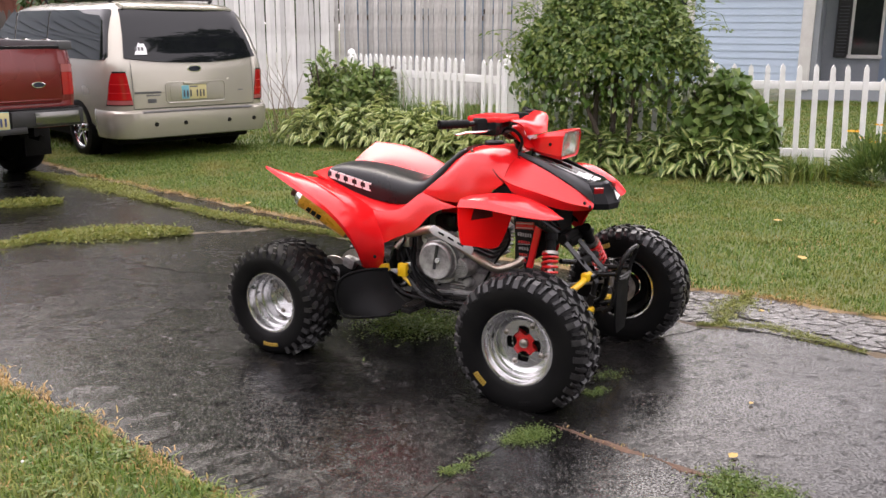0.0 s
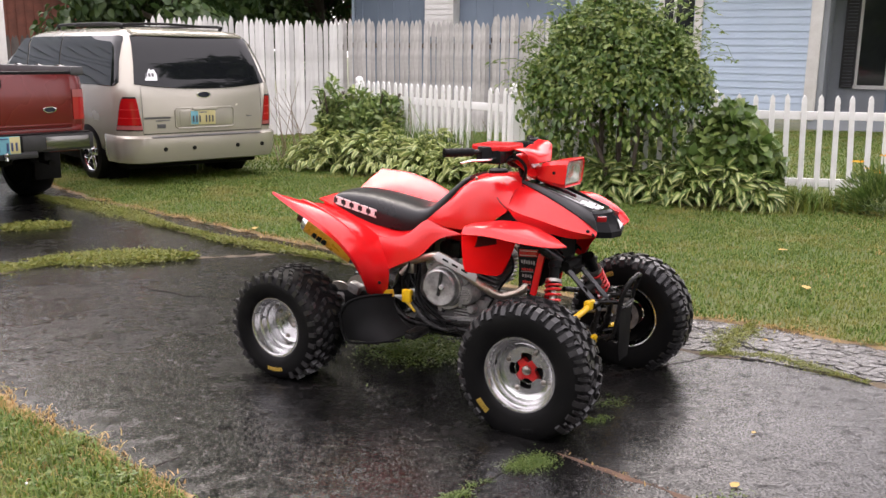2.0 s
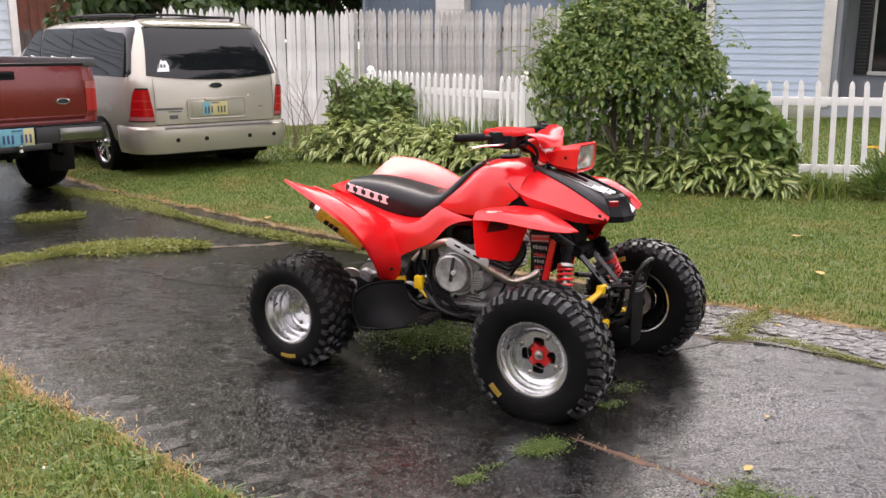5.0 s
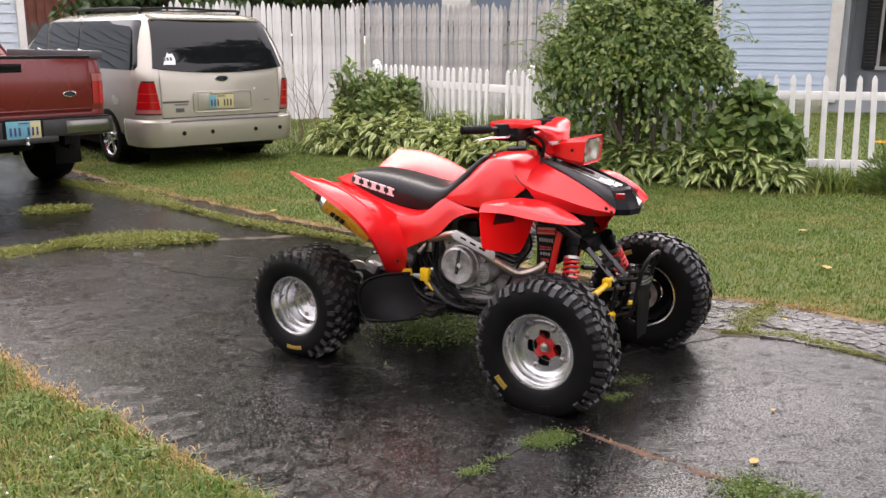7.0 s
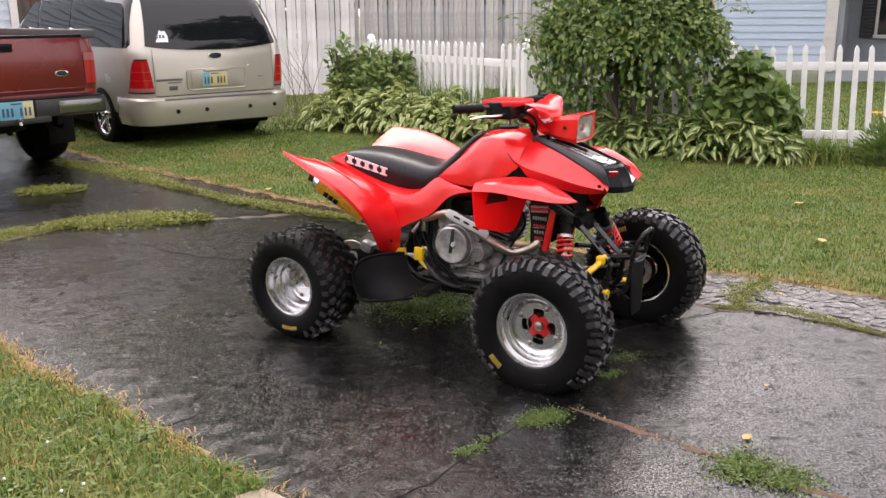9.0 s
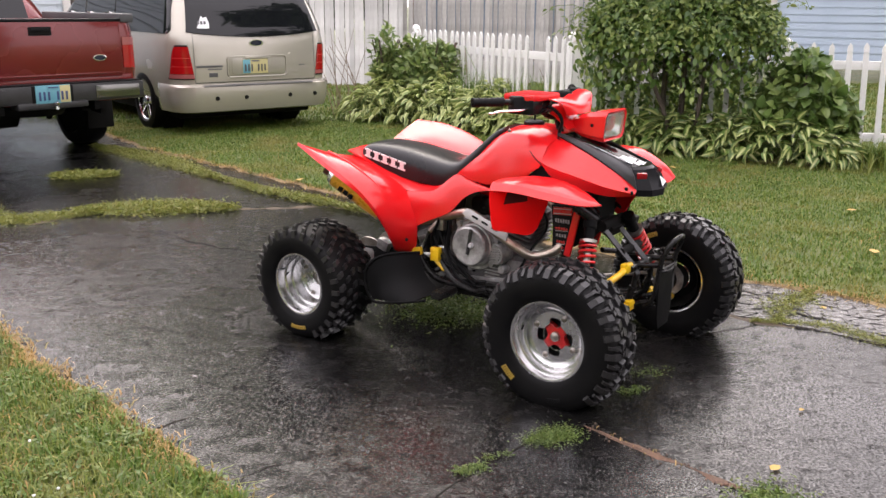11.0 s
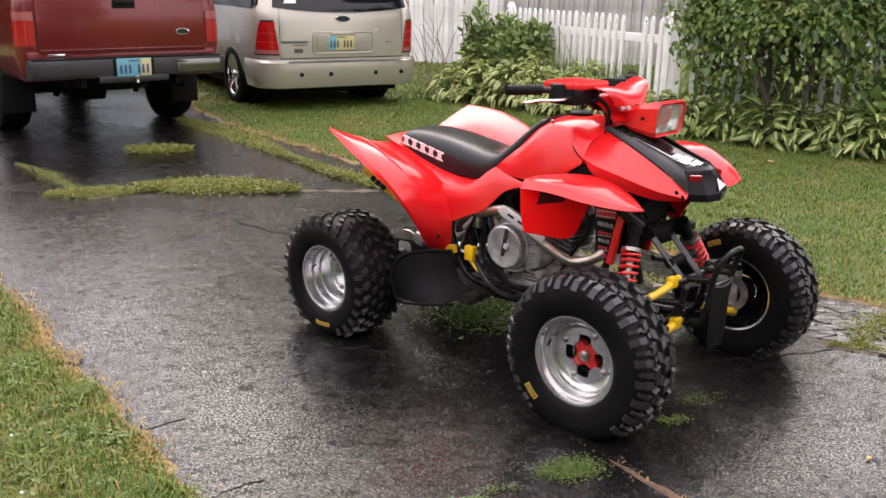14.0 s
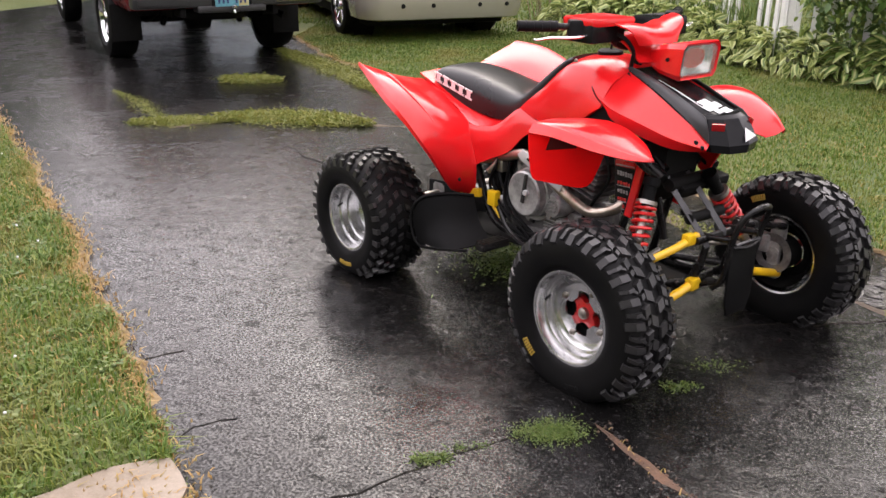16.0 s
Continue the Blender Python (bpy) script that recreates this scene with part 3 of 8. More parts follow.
def sheet(name, poly, z, material, label, category, thick=0.05):
    bm = bmesh.new()
    top = [bm.verts.new((x, y, z)) for x, y in poly]
    f = bm.faces.new(top)
    ext = bmesh.ops.extrude_face_region(bm, geom=[f])
    bmesh.ops.translate(bm, vec=(0, 0, -thick), verts=[v for v in ext["geom"] if isinstance(v, bmesh.types.BMVert)])
    bmesh.ops.triangulate(bm, faces=[q for q in bm.faces if len(q.verts) > 4])
    return tagged(part(name, bm, material, smooth=0), label, category, kind="structure")


driveway = sheet("driveway", DRIVE, 0.0, ASPHALT, "cracked black asphalt driveway, dark and wet from rain", "driveway")
lawn_near = sheet("lawn_near", LAWN_NEAR, 0.012, TURF, "short lawn with a dry yellow fringe beside the driveway", "lawn")
lawn_far = sheet("lawn_far", LAWN_FAR, 0.012, TURF, "mown green lawn in front of the flower bed", "lawn")
SLAB = [(-0.40, 2.60), (-0.465, 2.755), (-0.525, 2.80), (-0.588, 2.838), (-0.635, 2.804), (-0.697, 2.745), (-0.731, 2.68), (-0.76, 2.60), (-0.95, 2.30), (-0.95, 1.7), (-0.5, 2.2)]
slab = sheet("paving_slab", SLAB, 0.022, CONCRETE, "worn sand-coloured concrete slab at the lawn's edge", "paving")


def grass_patch(name, poly, per_m2, height, width, lawn, seed, z=0.012, dens=None):
    r = np.random.default_rng(seed)
    p = np.array(poly)
    area = np.prod(p.max(0) - p.min(0))
    q = scatter(poly, int(area * per_m2), r)
    q = q[~inside(SLAB, q[:, 0], q[:, 1])]
    return blades(name, q, z, height, width, GRASS, r, lean=0.9, parent=lawn, label="short green grass")


VIEW_NEAR = [p for p in near if p[1] < 6.2] + [(-5.4, 6.2), (-4.6, 4.4), (-2.6, 2.6), (-1.0, 2.0), (-0.5, 2.0)]
grass_patch("grass", VIEW_NEAR, 9500, 0.028, 0.0045, lawn_near, 11)
MID = [p for p in far if -4.7 < p[0] < 4.6] + [(-5.0, 11.0), (-2.2, 11.6), (1.2, 10.3), (3.8, 9.6), (5.2, 6.0)]
grass_patch("grass", MID, 4600, 0.028, 0.006, lawn_far, 12)
grass_patch("grass", [(-6.5, 10.8), (-2.2, 11.5), (1.2, 10.2), (3.8, 9.6), (8.5, 8), (9, 19.5), (0, 17.5), (-7, 17)], 700, 0.045, 0.012, lawn_far, 13)


def dry_patches(poly, count, lawn, seed, size):
    """Straw-coloured wisps in loose patches."""
    r = np.random.default_rng(seed)
    c = scatter(poly, count * 3, r)[:count]
    q = np.concatenate([k + r.normal(size=(int(r.integers(40, 160)), 2)) * r.uniform(0.06, 0.30) for k in c])
    q = q[inside(poly, q[:, 0], q[:, 1])]
    return blades("dry_grass", q, 0.012, size, 0.005, DRYGRASS, r, lean=1.4, parent=lawn, label="straw-coloured wisps of grass")


def tufts(poly, count, lawn, seed, size, width):
    """Longer grass in loose, uneven tufts."""
    r = np.random.default_rng(seed)
    c = scatter(poly, count * 3, r)[:count]
    q = np.concatenate([k + r.normal(size=(int(r.integers(15, 90)), 2)) * r.uniform(0.02, 0.12) for k in c])
    q = q[inside(poly, q[:, 0], q[:, 1])]
    q = q[~inside(SLAB, q[:, 0], q[:, 1])]
    return blades("tall_grass", q, 0.012, size, width, GRASS, r, lean=1.5, parent=lawn, label="longer tufts of grass", droop=0.5)


tufts(VIEW_NEAR, 420, lawn_near, 16, 0.055, 0.0055)
tufts(MID, 300, lawn_far, 17, 0.045, 0.007)
dry_patches(VIEW_NEAR, 130, lawn_near, 14, 0.026)
dry_patches(MID, 70, lawn_far, 15, 0.022)


def fringe(line, n, spread, seed, height, width, material, parent, label, zz=0.01):
    r = np.random.default_rng(seed)
    p = np.array(line)
    d = np.hypot(*np.diff(p, axis=0).T)
    # tufts of uneven size along the line
    k = max(3, n // 45)
    tuft, size = r.random(k) * d.sum(), r.uniform(0.25, 1.5, k)
    pick = r.choice(k, n, p=size / size.sum())
    s = np.clip(tuft[pick] + r.normal(size=n) * 0.05 * size[pick], 0, d.sum() - 1e-6)
    c = np.concatenate([[0], np.cumsum(d)])
    i = np.clip(np.searchsorted(c, s) - 1, 0, len(d) - 1)
    f = (s - c[i]) / d[i]
    swell = 0.35 + 0.85 * np.sin(np.pi * s / d.sum()) ** 1.5 if material is WEED else np.ones(n)
    q = p[i] + (p[i + 1] - p[i]) * f[:, None] + r.normal(size=(n, 2)) * (spread * (0.35 + 0.6 * size[pick]) * swell)[:, None]
    q = q[~inside(SLAB, q[:, 0], q[:, 1])]
    if material is DRYGRASS:
        # most of the straw lies on the lawn's side of the edge
        q = q[~inside(DRIVE, q[:, 0], q[:, 1]) | (r.random(len(q)) < 0.30)]
    if material is not DRYGRASS:
        m = len(q)
        place = np.column_stack([q, zz + height * 0.75 * r.random(m) ** 1.5])
        way = np.column_stack([r.normal(size=(m, 2)), 0.55 * np.abs(r.normal(size=m))])
        return leaves("weeds", place, way, height * 0.58, material, r, parent, 0.42, label=label)
    return blades("dry_grass" if material is DRYGRASS else "weeds", q, zz, height, width, material, r, lean=2.2 if material is not DRYGRASS else 1.7, parent=parent, label=label, droop=0.35 if material is not DRYGRASS else 0.2)


def clover(poly, count, lawn, seed):
    """Low clover between the blades, with a few small white heads."""
    r = np.random.default_rng(seed)
    c = scatter(poly, count * 3, r)[:count]
    q = np.concatenate([k + r.normal(size=(int(r.integers(20, 70)), 2)) * r.uniform(0.02, 0.09) for k in c])
    q = q[inside(poly, q[:, 0], q[:, 1]) & ~inside(SLAB, q[:, 0], q[:, 1])]
    m = len(q)
    leaves("clover", np.column_stack([q, 0.018 + 0.022 * r.random(m)]), np.column_stack([r.normal(size=(m, 2)), 0.3 * r.normal(size=m)]), 0.016, CLUMP, r, lawn, 0.9, fold=0.05, droop=0.05, label="low clover leaves", face=np.tile([0.0, 0.0, 2.0], (m, 1)))
    heads = bmesh.new()
    for x, y in q[:: max(1, m // 70)]:
        bmesh.ops.create_icosphere(heads, subdivisions=1, radius=0.0055, matrix=Matrix.Translation((x, y, 0.048)))
    tagged(part("clover_head", heads, WHITE, lawn, "small white clover heads"), kind="stuff")


clover(VIEW_NEAR, 200, lawn_near, 18)
fringe([p for p in near if p[1] < 6.5], 12000, 0.034, 21, 0.022, 0.006, DRYGRASS, lawn_near, "dry straw-coloured grass fringe")
fringe([p for p in far if -4.7 < p[0] < 3.5], 5600, 0.035, 22, 0.022, 0.006, DRYGRASS, lawn_far, "dry straw-coloured grass fringe")

# ---- fences and houses ----
FENCEGREY = mat("weathered_boards", (0.60, 0.585, 0.565), (0.34, 0.325, 0.31), rough=0.8, grain=46, stain=3.5, bump=0.5, depth=0.004, along=0.06, per_object=True)
FENCEWHITE = mat("flaking_whitewash", (0.84, 0.83, 0.82), (0.60, 0.59, 0.575), rough=0.75, grain=24, stain=2.5, bump=0.35, depth=0.004, along=0.06, per_object=True)
PICKET = mat("white_picket_paint", (0.82, 0.82, 0.80), (0.70, 0.70, 0.67), rough=0.5, grain=60, stain=5, bump=0.12)
SIDING = mat("pale_blue_siding", (0.46, 0.55, 0.66), (0.42, 0.51, 0.62), rough=0.5, grain=60, stain=1.5, bump=0.06)
SLATE = mat("grey_blue_wall", (0.20, 0.25, 0.32), (0.17, 0.215, 0.28), rough=0.6, grain=50, stain=1.2, bump=0.08)
SHUTTER = mat("black_shutter", (0.018, 0.018, 0.02), (0.03, 0.03, 0.032), rough=0.55, grain=40, stain=3, bump=0.05)
PORCH = mat("porch_siding", (0.31, 0.335, 0.36), (0.25, 0.27, 0.29), rough=0.6, grain=50, stain=1.5, bump=0.08)
TRIM = mat("white_trim", (0.72, 0.71, 0.68), (0.58, 0.56, 0.53), rough=0.55, grain=50, stain=3, bump=0.12)
BARK = mat("bark", (0.06, 0.045, 0.033), (0.10, 0.08, 0.06), rough=0.85, grain=40, stain=5, bump=0.8, depth=0.01)
PANE = mat("dark_window_glass", (0.012, 0.014, 0.016), (0.02, 0.022, 0.024), rough=0.05, grain=10, bump=0.0, wear=0.02)
BROWN = mat("rust_brown_wall", (0.20, 0.065, 0.04), (0.12, 0.045, 0.03), rough=0.8, grain=30, stain=3, bump=0.3, depth=0.004)
ROOF = mat("roof_shingle", (0.06, 0.058, 0.056), (0.095, 0.09, 0.085), rough=0.85, grain=30, stain=2, bump=0.4, depth=0.005)


def board_fence(name, a, b, height, material, label, seed, step=0.086, top="point"):
    """A closed fence of upright boards from a to b, each board a part, with two rails behind."""
    r = random.Random(seed)
    d = Vector((b[0] - a[0], b[1] - a[1], 0))
    n = int(d.length / step)
    th = thing(name, pose(a[0], a[1], 0, 0, 0, math.degrees(math.atan2(d.y, d.x))), label, "fence")
    meshes = []
    for k in range(6):
        w, h = step * r.uniform(0.90, 0.975), height * r.uniform(0.975, 1.015)
        e = [(-w / 2, 0.02), (w / 2, 0.02), (w / 2, h - 0.11), (w * 0.32, h - r.uniform(0.03, 0.06)), (w * 0.08, h), (-w * 0.08, h + 0.005), (-w * 0.32, h - r.uniform(0.03, 0.06)), (-w / 2, h - 0.11)]
        meshes.append(mesh_of("board", plate(e, 0.018, "xz", 0, 0.002), 0))
        meshes[-1].materials.append(material)
    for i in range(n):
        ob = new("board", meshes[r.randrange(6)])
        ob.parent = th
        ob.matrix_local = pose((i + 0.5) * step, r.uniform(-0.006, 0.006), r.uniform(-0.03, 0.03), r.uniform(-0.6, 0.6), r.uniform(-0.7, 0.7), r.uniform(-2, 2))
    for z in (0.45, height - 0.45):
        part("rail", box(d.length, 0.04, 0.09, (d.length / 2, 0.066, z), 0.004), BARK, th)
    return th


board_fence("whitewashed_fence", (-5.6, 15.6), (-2.42, 16.75), 2.02, FENCEWHITE, "tall board fence with flaking whitewash behind the van", 5)
board_fence("weathered_fence", (-2.62, 16.82), (0.32, 17.575), 2.06, FENCEGREY, "tall weathered grey board fence behind the picket fence", 6)
board_fence("weathered_fence", (0.24, 17.45), (2.9, 18.2), 2.18, FENCEGREY, "taller run of weathered grey board fence", 7)
board_fence("old_fence", (-12.0, 15.2), (-7.0, 17.4), 1.75, mat("dark_old_boards", (0.15, 0.125, 0.11), (0.10, 0.085, 0.075), rough=0.85, grain=24, stain=2.2, bump=0.4, depth=0.004, along=0.06, per_object=True), "dark old board fence beside the house", 8)


def picket_fence(name, a, b, label, seed, step=0.135, height=1.06, skip=(), short=(), post_ends=(True, True), lean=0.0):
    r = random.Random(seed)
    d = Vector((b[0] - a[0], b[1] - a[1], 0))
    n = int(d.length / step)
    th = thing(name, pose(a[0], a[1], 0, 0, 0, math.degrees(math.atan2(d.y, d.x))), label, "fence", "picket fence runs")
    w = 0.054
    e = [(-w / 2, 0.04), (w / 2, 0.04), (w / 2, height - 0.12), (w * 0.36, height - 0.10), (w / 2, height - 0.075), (w * 0.38, height - 0.03), (0, height), (-w * 0.38, height - 0.03), (-w / 2, height - 0.075), (-w * 0.36, height - 0.10), (-w / 2, height - 0.12)]
    full = mesh_of("picket", plate(e, 0.022, "xz", 0, 0.003), 0)
    low = mesh_of("picket", plate([(x, z if z < 0.1 else z - 0.14) for x, z in e], 0.022, "xz", 0, 0.003), 0)
    for m in (full, low):
        m.materials.append(PICKET)
    for i in range(n):
        if i in skip:
            continue
        ob = new("picket", low if i in short else full)
        ob.parent = th
        ob.matrix_local = pose((i + 0.5) * step, -0.03, r.uniform(-0.008, 0.008), 0, lean + r.uniform(-0.8, 0.8), r.uniform(-1, 1))
    for z in (0.16, height - 0.22):
        part("rail", box(d.length, 0.035, 0.085, (d.length / 2, 0, z), 0.004), PICKET, th)
    for end, x in zip(post_ends, (0.0, d.length)):
        if end:
            cap = lathe([(0.0, 0.0), (0.0, 0.075), (0.02, 0.078), (0.03, 0.05), (0.045, 0.045), (0.075, 0.066), (0.115, 0.062), (0.145, 0.036), (0.158, 0.0)], 18, "z")
            p = part("post", box(0.10, 0.10, height - 0.07, (0, 0, (height - 0.07) / 2), 0.006), PICKET, th)
            p.location = (x, 0.03, 0)
            c = part("post_cap", cap, PICKET, p)
            c.location, c.scale = (0, 0, height - 0.07), (0.8, 0.8, 0.8)
    return th


picket_fence("picket_fence", (-1.62, 12.75), (0.42, 10.35), "white painted picket fence behind the hostas", 1, 0.125, 1.10, skip=(20, 21))
picket_fence("picket_fence", (0.46, 10.33), (2.58, 10.20), "white painted picket fence behind the vine", 2, 0.15, 1.07)
picket_fence("picket_fence", (2.62, 10.20), (6.4, 9.75), "white painted picket fence with a lowered picket", 3, 0.165, 1.09, short=(10, 11), post_ends=(False, True), lean=-2.5)


def siding_wall(name, a, b, height, z0, course, material, label, back=0.16):
    """A wall from a to b clad in lapped boards, each a part; the face looks to the right of the way from b to a."""
    d = Vector((b[0] - a[0], b[1] - a[1], 0))
    ob = tagged(part(name, box(d.length, back, height, (d.length / 2, back / 2 + 0.02, z0 + height / 2)), material, None), label, "wall", kind="structure")
    ob.matrix_world = pose(a[0], a[1], 0, 0, 0, math.degrees(math.atan2(d.y, d.x)))
    n = int(height / course)
    me = mesh_of("siding_board", plate([(0.022, 0.0), (-0.008, 0.0), (0.012, course + 0.012), (0.022, course + 0.012)], d.length, "yz", d.length / 2), 0)
    me.materials.append(material)
    for k in range(n):
        s = new("siding_board", me)
        s.parent = ob
        s.location.z = z0 + k * course
    return ob


# the pale blue house: main wall, its corner, and the porch recess
A, B = Vector((4.83, 20.62)), Vector((6.93, 19.68))
u = (B - A).normalized()
v = Vector((-u.y, u.x))
ang = math.degrees(math.atan2(u.y, u.x))
siding_wall("wall_house_1", A, B, 3.3, 0.25, 0.148, SIDING, "pale blue lap siding wall")
C = B + u * 4.5 + v * 1.6
D = B + v * 1.6
siding_wall("wall_porch", D, C, 3.3, 0.3, 0.15, PORCH, "grey lap siding at the back of the porch")
siding_wall("wall_porch_side", D + u * 0.05, B + v * 0.05 + u * 0.05, 3.3, 0.3, 0.15, PORCH, "grey lap siding at the side of the porch")
house = thing("corner_post", pose(B.x, B.y, 0.1, 0, 0, ang), "white painted corner board of the blue house", "corner board")
part("board", box(0.20, 0.05, 3.4, (-0.02, -0.03, 1.8), 0.008), TRIM, house)
part("board", box(0.05, 0.22, 3.4, (0.09, 0.06, 1.8), 0.008), TRIM, house)
# porch windows
for k, (off, w) in enumerate(((0.78, 0.60), (1.75, 0.9))):
    win = thing("porch_window", Matrix.Translation((D.x, D.y, 0)) @ pose(0, 0, 0, 0, 0, ang) @ pose(off + w / 2, -0.03, 0, 0, 0, 0), "dark porch window with a white frame", "window", "porch windows")
    part("pane", box(w, 0.02, 2.2, (0, -0.005, 2.0)), PANE, win)
    for x in (-w / 2, w / 2):
        part("stile", box(0.06, 0.05, 2.3, (x, -0.03, 2.0), 0.006), TRIM, win)
    for z in (0.87, 3.1):
        part("sill" if z < 1 else "head", box(w + 0.1, 0.07, 0.08, (0, -0.035, z), 0.006), TRIM, win)
shutter = thing("window_shutter", Matrix.Translation((D.x, D.y, 0)) @ pose(0, 0, 0, 0, 0, ang) @ pose(0.60, -0.035, 0, 0, 0, 0), "black louvred shutter beside the porch window", "shutter")
for x in (-0.12, 0.12):
    part("stile", box(0.05, 0.04, 2.3, (x, -0.02, 2.0), 0.005), SHUTTER, shutter)
for z in (0.88, 2.0, 3.12):
    part("rail", box(0.19, 0.036, 0.08, (0, -0.02, z), 0.005), SHUTTER, shutter)
for k in range(30):
    part("slat", box(0.19, 0.02, 0.055, (0, -0.018, 0.96 + 0.072 * k)), SHUTTER, shutter)
bluedoor = thing("porch_door", Matrix.Translation((D.x, D.y, 0)) @ pose(0, 0, 0, 0, 0, ang) @ pose(1.52, -0.035, 0.3, 0, 0, 0), "slate blue panel beside the porch window", "door")
part("leaf", box(0.30, 0.04, 2.8, (0.03, -0.01, 1.4), 0.006), SLATE, bluedoor)
porch = tagged(part("porch_floor", box(4.6, 1.7, 0.3, (2.3, 0.85, 0.13)), PORCH), "grey porch floor", "floor", kind="structure")
porch.matrix_world = pose(B.x, B.y, 0, 0, 0, ang)

# porch chair, only its back and arm stand above the fence
chair = thing("garden_chair", Matrix.Translation((B.x, B.y, 0.30)) @ pose(0, 0, 0, 0, 0, ang) @ pose(2.15, 0.45, 0, 0, 0, 200), "weathered wooden garden chair on the porch", "chair")
WOODGREY = mat("grey_wood", (0.34, 0.32, 0.29), (0.24, 0.225, 0.2), rough=0.8, grain=30, stain=4, bump=0.3)
part("seat", box(0.5, 0.48, 0.03, (0, 0, 0.42), 0.006), WOODGREY, chair)
for i in range(5):
    part("back_slat", box(0.08, 0.02, 0.75, (-0.2 + 0.1 * i, 0.26 + 0.0, 0.80), 0.005, (-14, 0, 0)), WOODGREY, chair)
for s in (-1, 1):
    part("arm", box(0.08, 0.55, 0.025, (s * 0.28, 0.0, 0.66), 0.006), WOODGREY, chair)
    for y in (-0.22, 0.22):
        part("leg", box(0.05, 0.05, 0.66, (s * 0.27, y, 0.33), 0.004), WOODGREY, chair)

# left of the blue wall: white trim, a dark window bay, then a plain slate wall
E1 = A - u * 2.9
bay = siding_wall("wall_house_2", E1, A - u * 0.0 - v * 0.0, 3.3, 0.25, 0.148, SIDING, "pale blue lap siding behind the vine")
trim = thing("bay_window", pose(A.x, A.y, 0, 0, 0, ang), "dark window with white trim beside the blue siding", "window")
part("trim_board", box(0.17, 0.05, 3.3, (-0.09, -0.035, 1.9), 0.006), TRIM, trim)
part("pane", box(0.66, 0.03, 2.2, (-0.52, -0.03, 2.25)), PANE, trim)
part("mullion", box(0.06, 0.05, 2.2, (-0.60, -0.04, 2.25), 0.005), TRIM, trim)
part("trim_board", box(0.12, 0.05, 2.4, (-0.90, -0.035, 2.25), 0.006), TRIM, trim)
part("pane", box(0.30, 0.03, 0.7, (-2.55, -0.03, 2.75)), mat("brown_shade", (0.10, 0.05, 0.03), (0.08, 0.04, 0.025), rough=0.6, grain=40), trim)
part("sill", box(0.42, 0.06, 0.07, (-2.55, -0.04, 2.37), 0.006), TRIM, trim)
F1 = E1 - u * 6.0
w3 = tagged(part("wall_house_3", box(6.0, 0.16, 3.6, (3.0, 0.08, 1.8)), SLATE), "plain slate blue wall with upright seams", "wall", kind="structure")
w3.matrix_world = pose(F1.x, F1.y, 0, 0, 0, ang)
for k in range(13):
    b = part("batten", box(0.03, 0.02, 3.6, (0.25 + 0.46 * k, -0.012, 1.8), 0.003), SLATE, w3)
chim = thing("siding_stack", Matrix.Translation((E1.x, E1.y, 0)) @ pose(0, 0, 0, 0, 0, ang) @ pose(-3.35, -0.35, 1.9, 0, 0, 0), "cream lap-sided box on the slate wall", "wall box")
me = mesh_of("siding_board", plate([(0.0, 0.0), (-0.022, 0.0), (-0.004, 0.135), (0.0, 0.135)], 0.78, "yz", 0.0), 0)
part("box", box(0.78, 0.34, 1.7, (0, 0.17, 0.85)), TRIM, chim)
for k in range(13):
    part("siding_board", me, TRIM, chim).location.z = k * 0.13
roof = tagged(part("roof", plate([(-0.6, 3.55), (-0.6, 3.45), (4.5, 5.6), (4.5, 5.75)], 16.5, "yz", 7.0), ROOF), "dark shingled roof of the blue house", "roof", kind="structure")
roof.matrix_world = pose(F1.x, F1.y, 0, 0, 0, ang)
side = tagged(part("wall_house_end", box(0.16, 9.0, 3.5, (0, 4.5, 1.75)), SIDING), "blue end wall of the house", "wall", kind="structure")
side.matrix_world = pose(F1.x, F1.y, 0, 0, 0, ang)
side2 = tagged(part("wall_house_end", box(0.16, 9.0, 3.5, (0, 4.5, 1.75)), SIDING), "blue end wall of the house", "wall", kind="structure")
side2.matrix_world = pose((B + u * 4.6).x, (B + u * 4.6).y, 0, 0, 0, ang)

# the house on the far side of the driveway
PALE = mat("pale_siding", (0.50, 0.56, 0.60), (0.44, 0.5, 0.55), rough=0.5, grain=60, stain=1.5, bump=0.06)
siding_wall("wall_west_house", (-9.6, 12.4), (-7.55, 14.7), 3.0, 0.3, 0.15, PALE, "pale grey-blue lap siding of the next house")
westend = tagged(part("wall_west_end", box(0.18, 7.0, 3.0, (-0.10, 3.5, 1.8)), PALE), "end wall of the next house", "wall", kind="structure")
westend.matrix_world = pose(-7.55, 14.7, 0, 0, 0, 48)
westback = tagged(part("wall_west_back", box(0.18, 7.0, 3.0, (0.10, 3.5, 1.8)), PALE), "end wall of the next house", "wall", kind="structure")
westback.matrix_world = pose(-9.6, 12.4, 0, 0, 0, 48)
wtrim = thing("corner_board", pose(-7.55, 14.7, 0, 0, 0, 48), "white corner board of the next house", "corner board")
part("board", box(0.12, 0.04, 3.0, (-0.05, -0.03, 1.8), 0.006), TRIM, wtrim)
shed = thing("shed", pose(-10.6, 23.5, 0, 0, 0, 20), "rust-brown shed behind the old fence", "shed")
part("wall", box(3.6, 3.0, 3.2, (0, 1.5, 1.6)), BROWN, shed)
for k in range(17):
    part("plank", box(0.19, 0.02, 3.1, (-1.68 + 0.21 * k, -0.008, 1.58), 0.004), BROWN, shed)
part("roof", plate([(-0.3, 3.1), (-0.3, 3.2), (3.3, 4.3), (3.3, 4.2)], 4.1, "yz", 0.0), ROOF, shed)
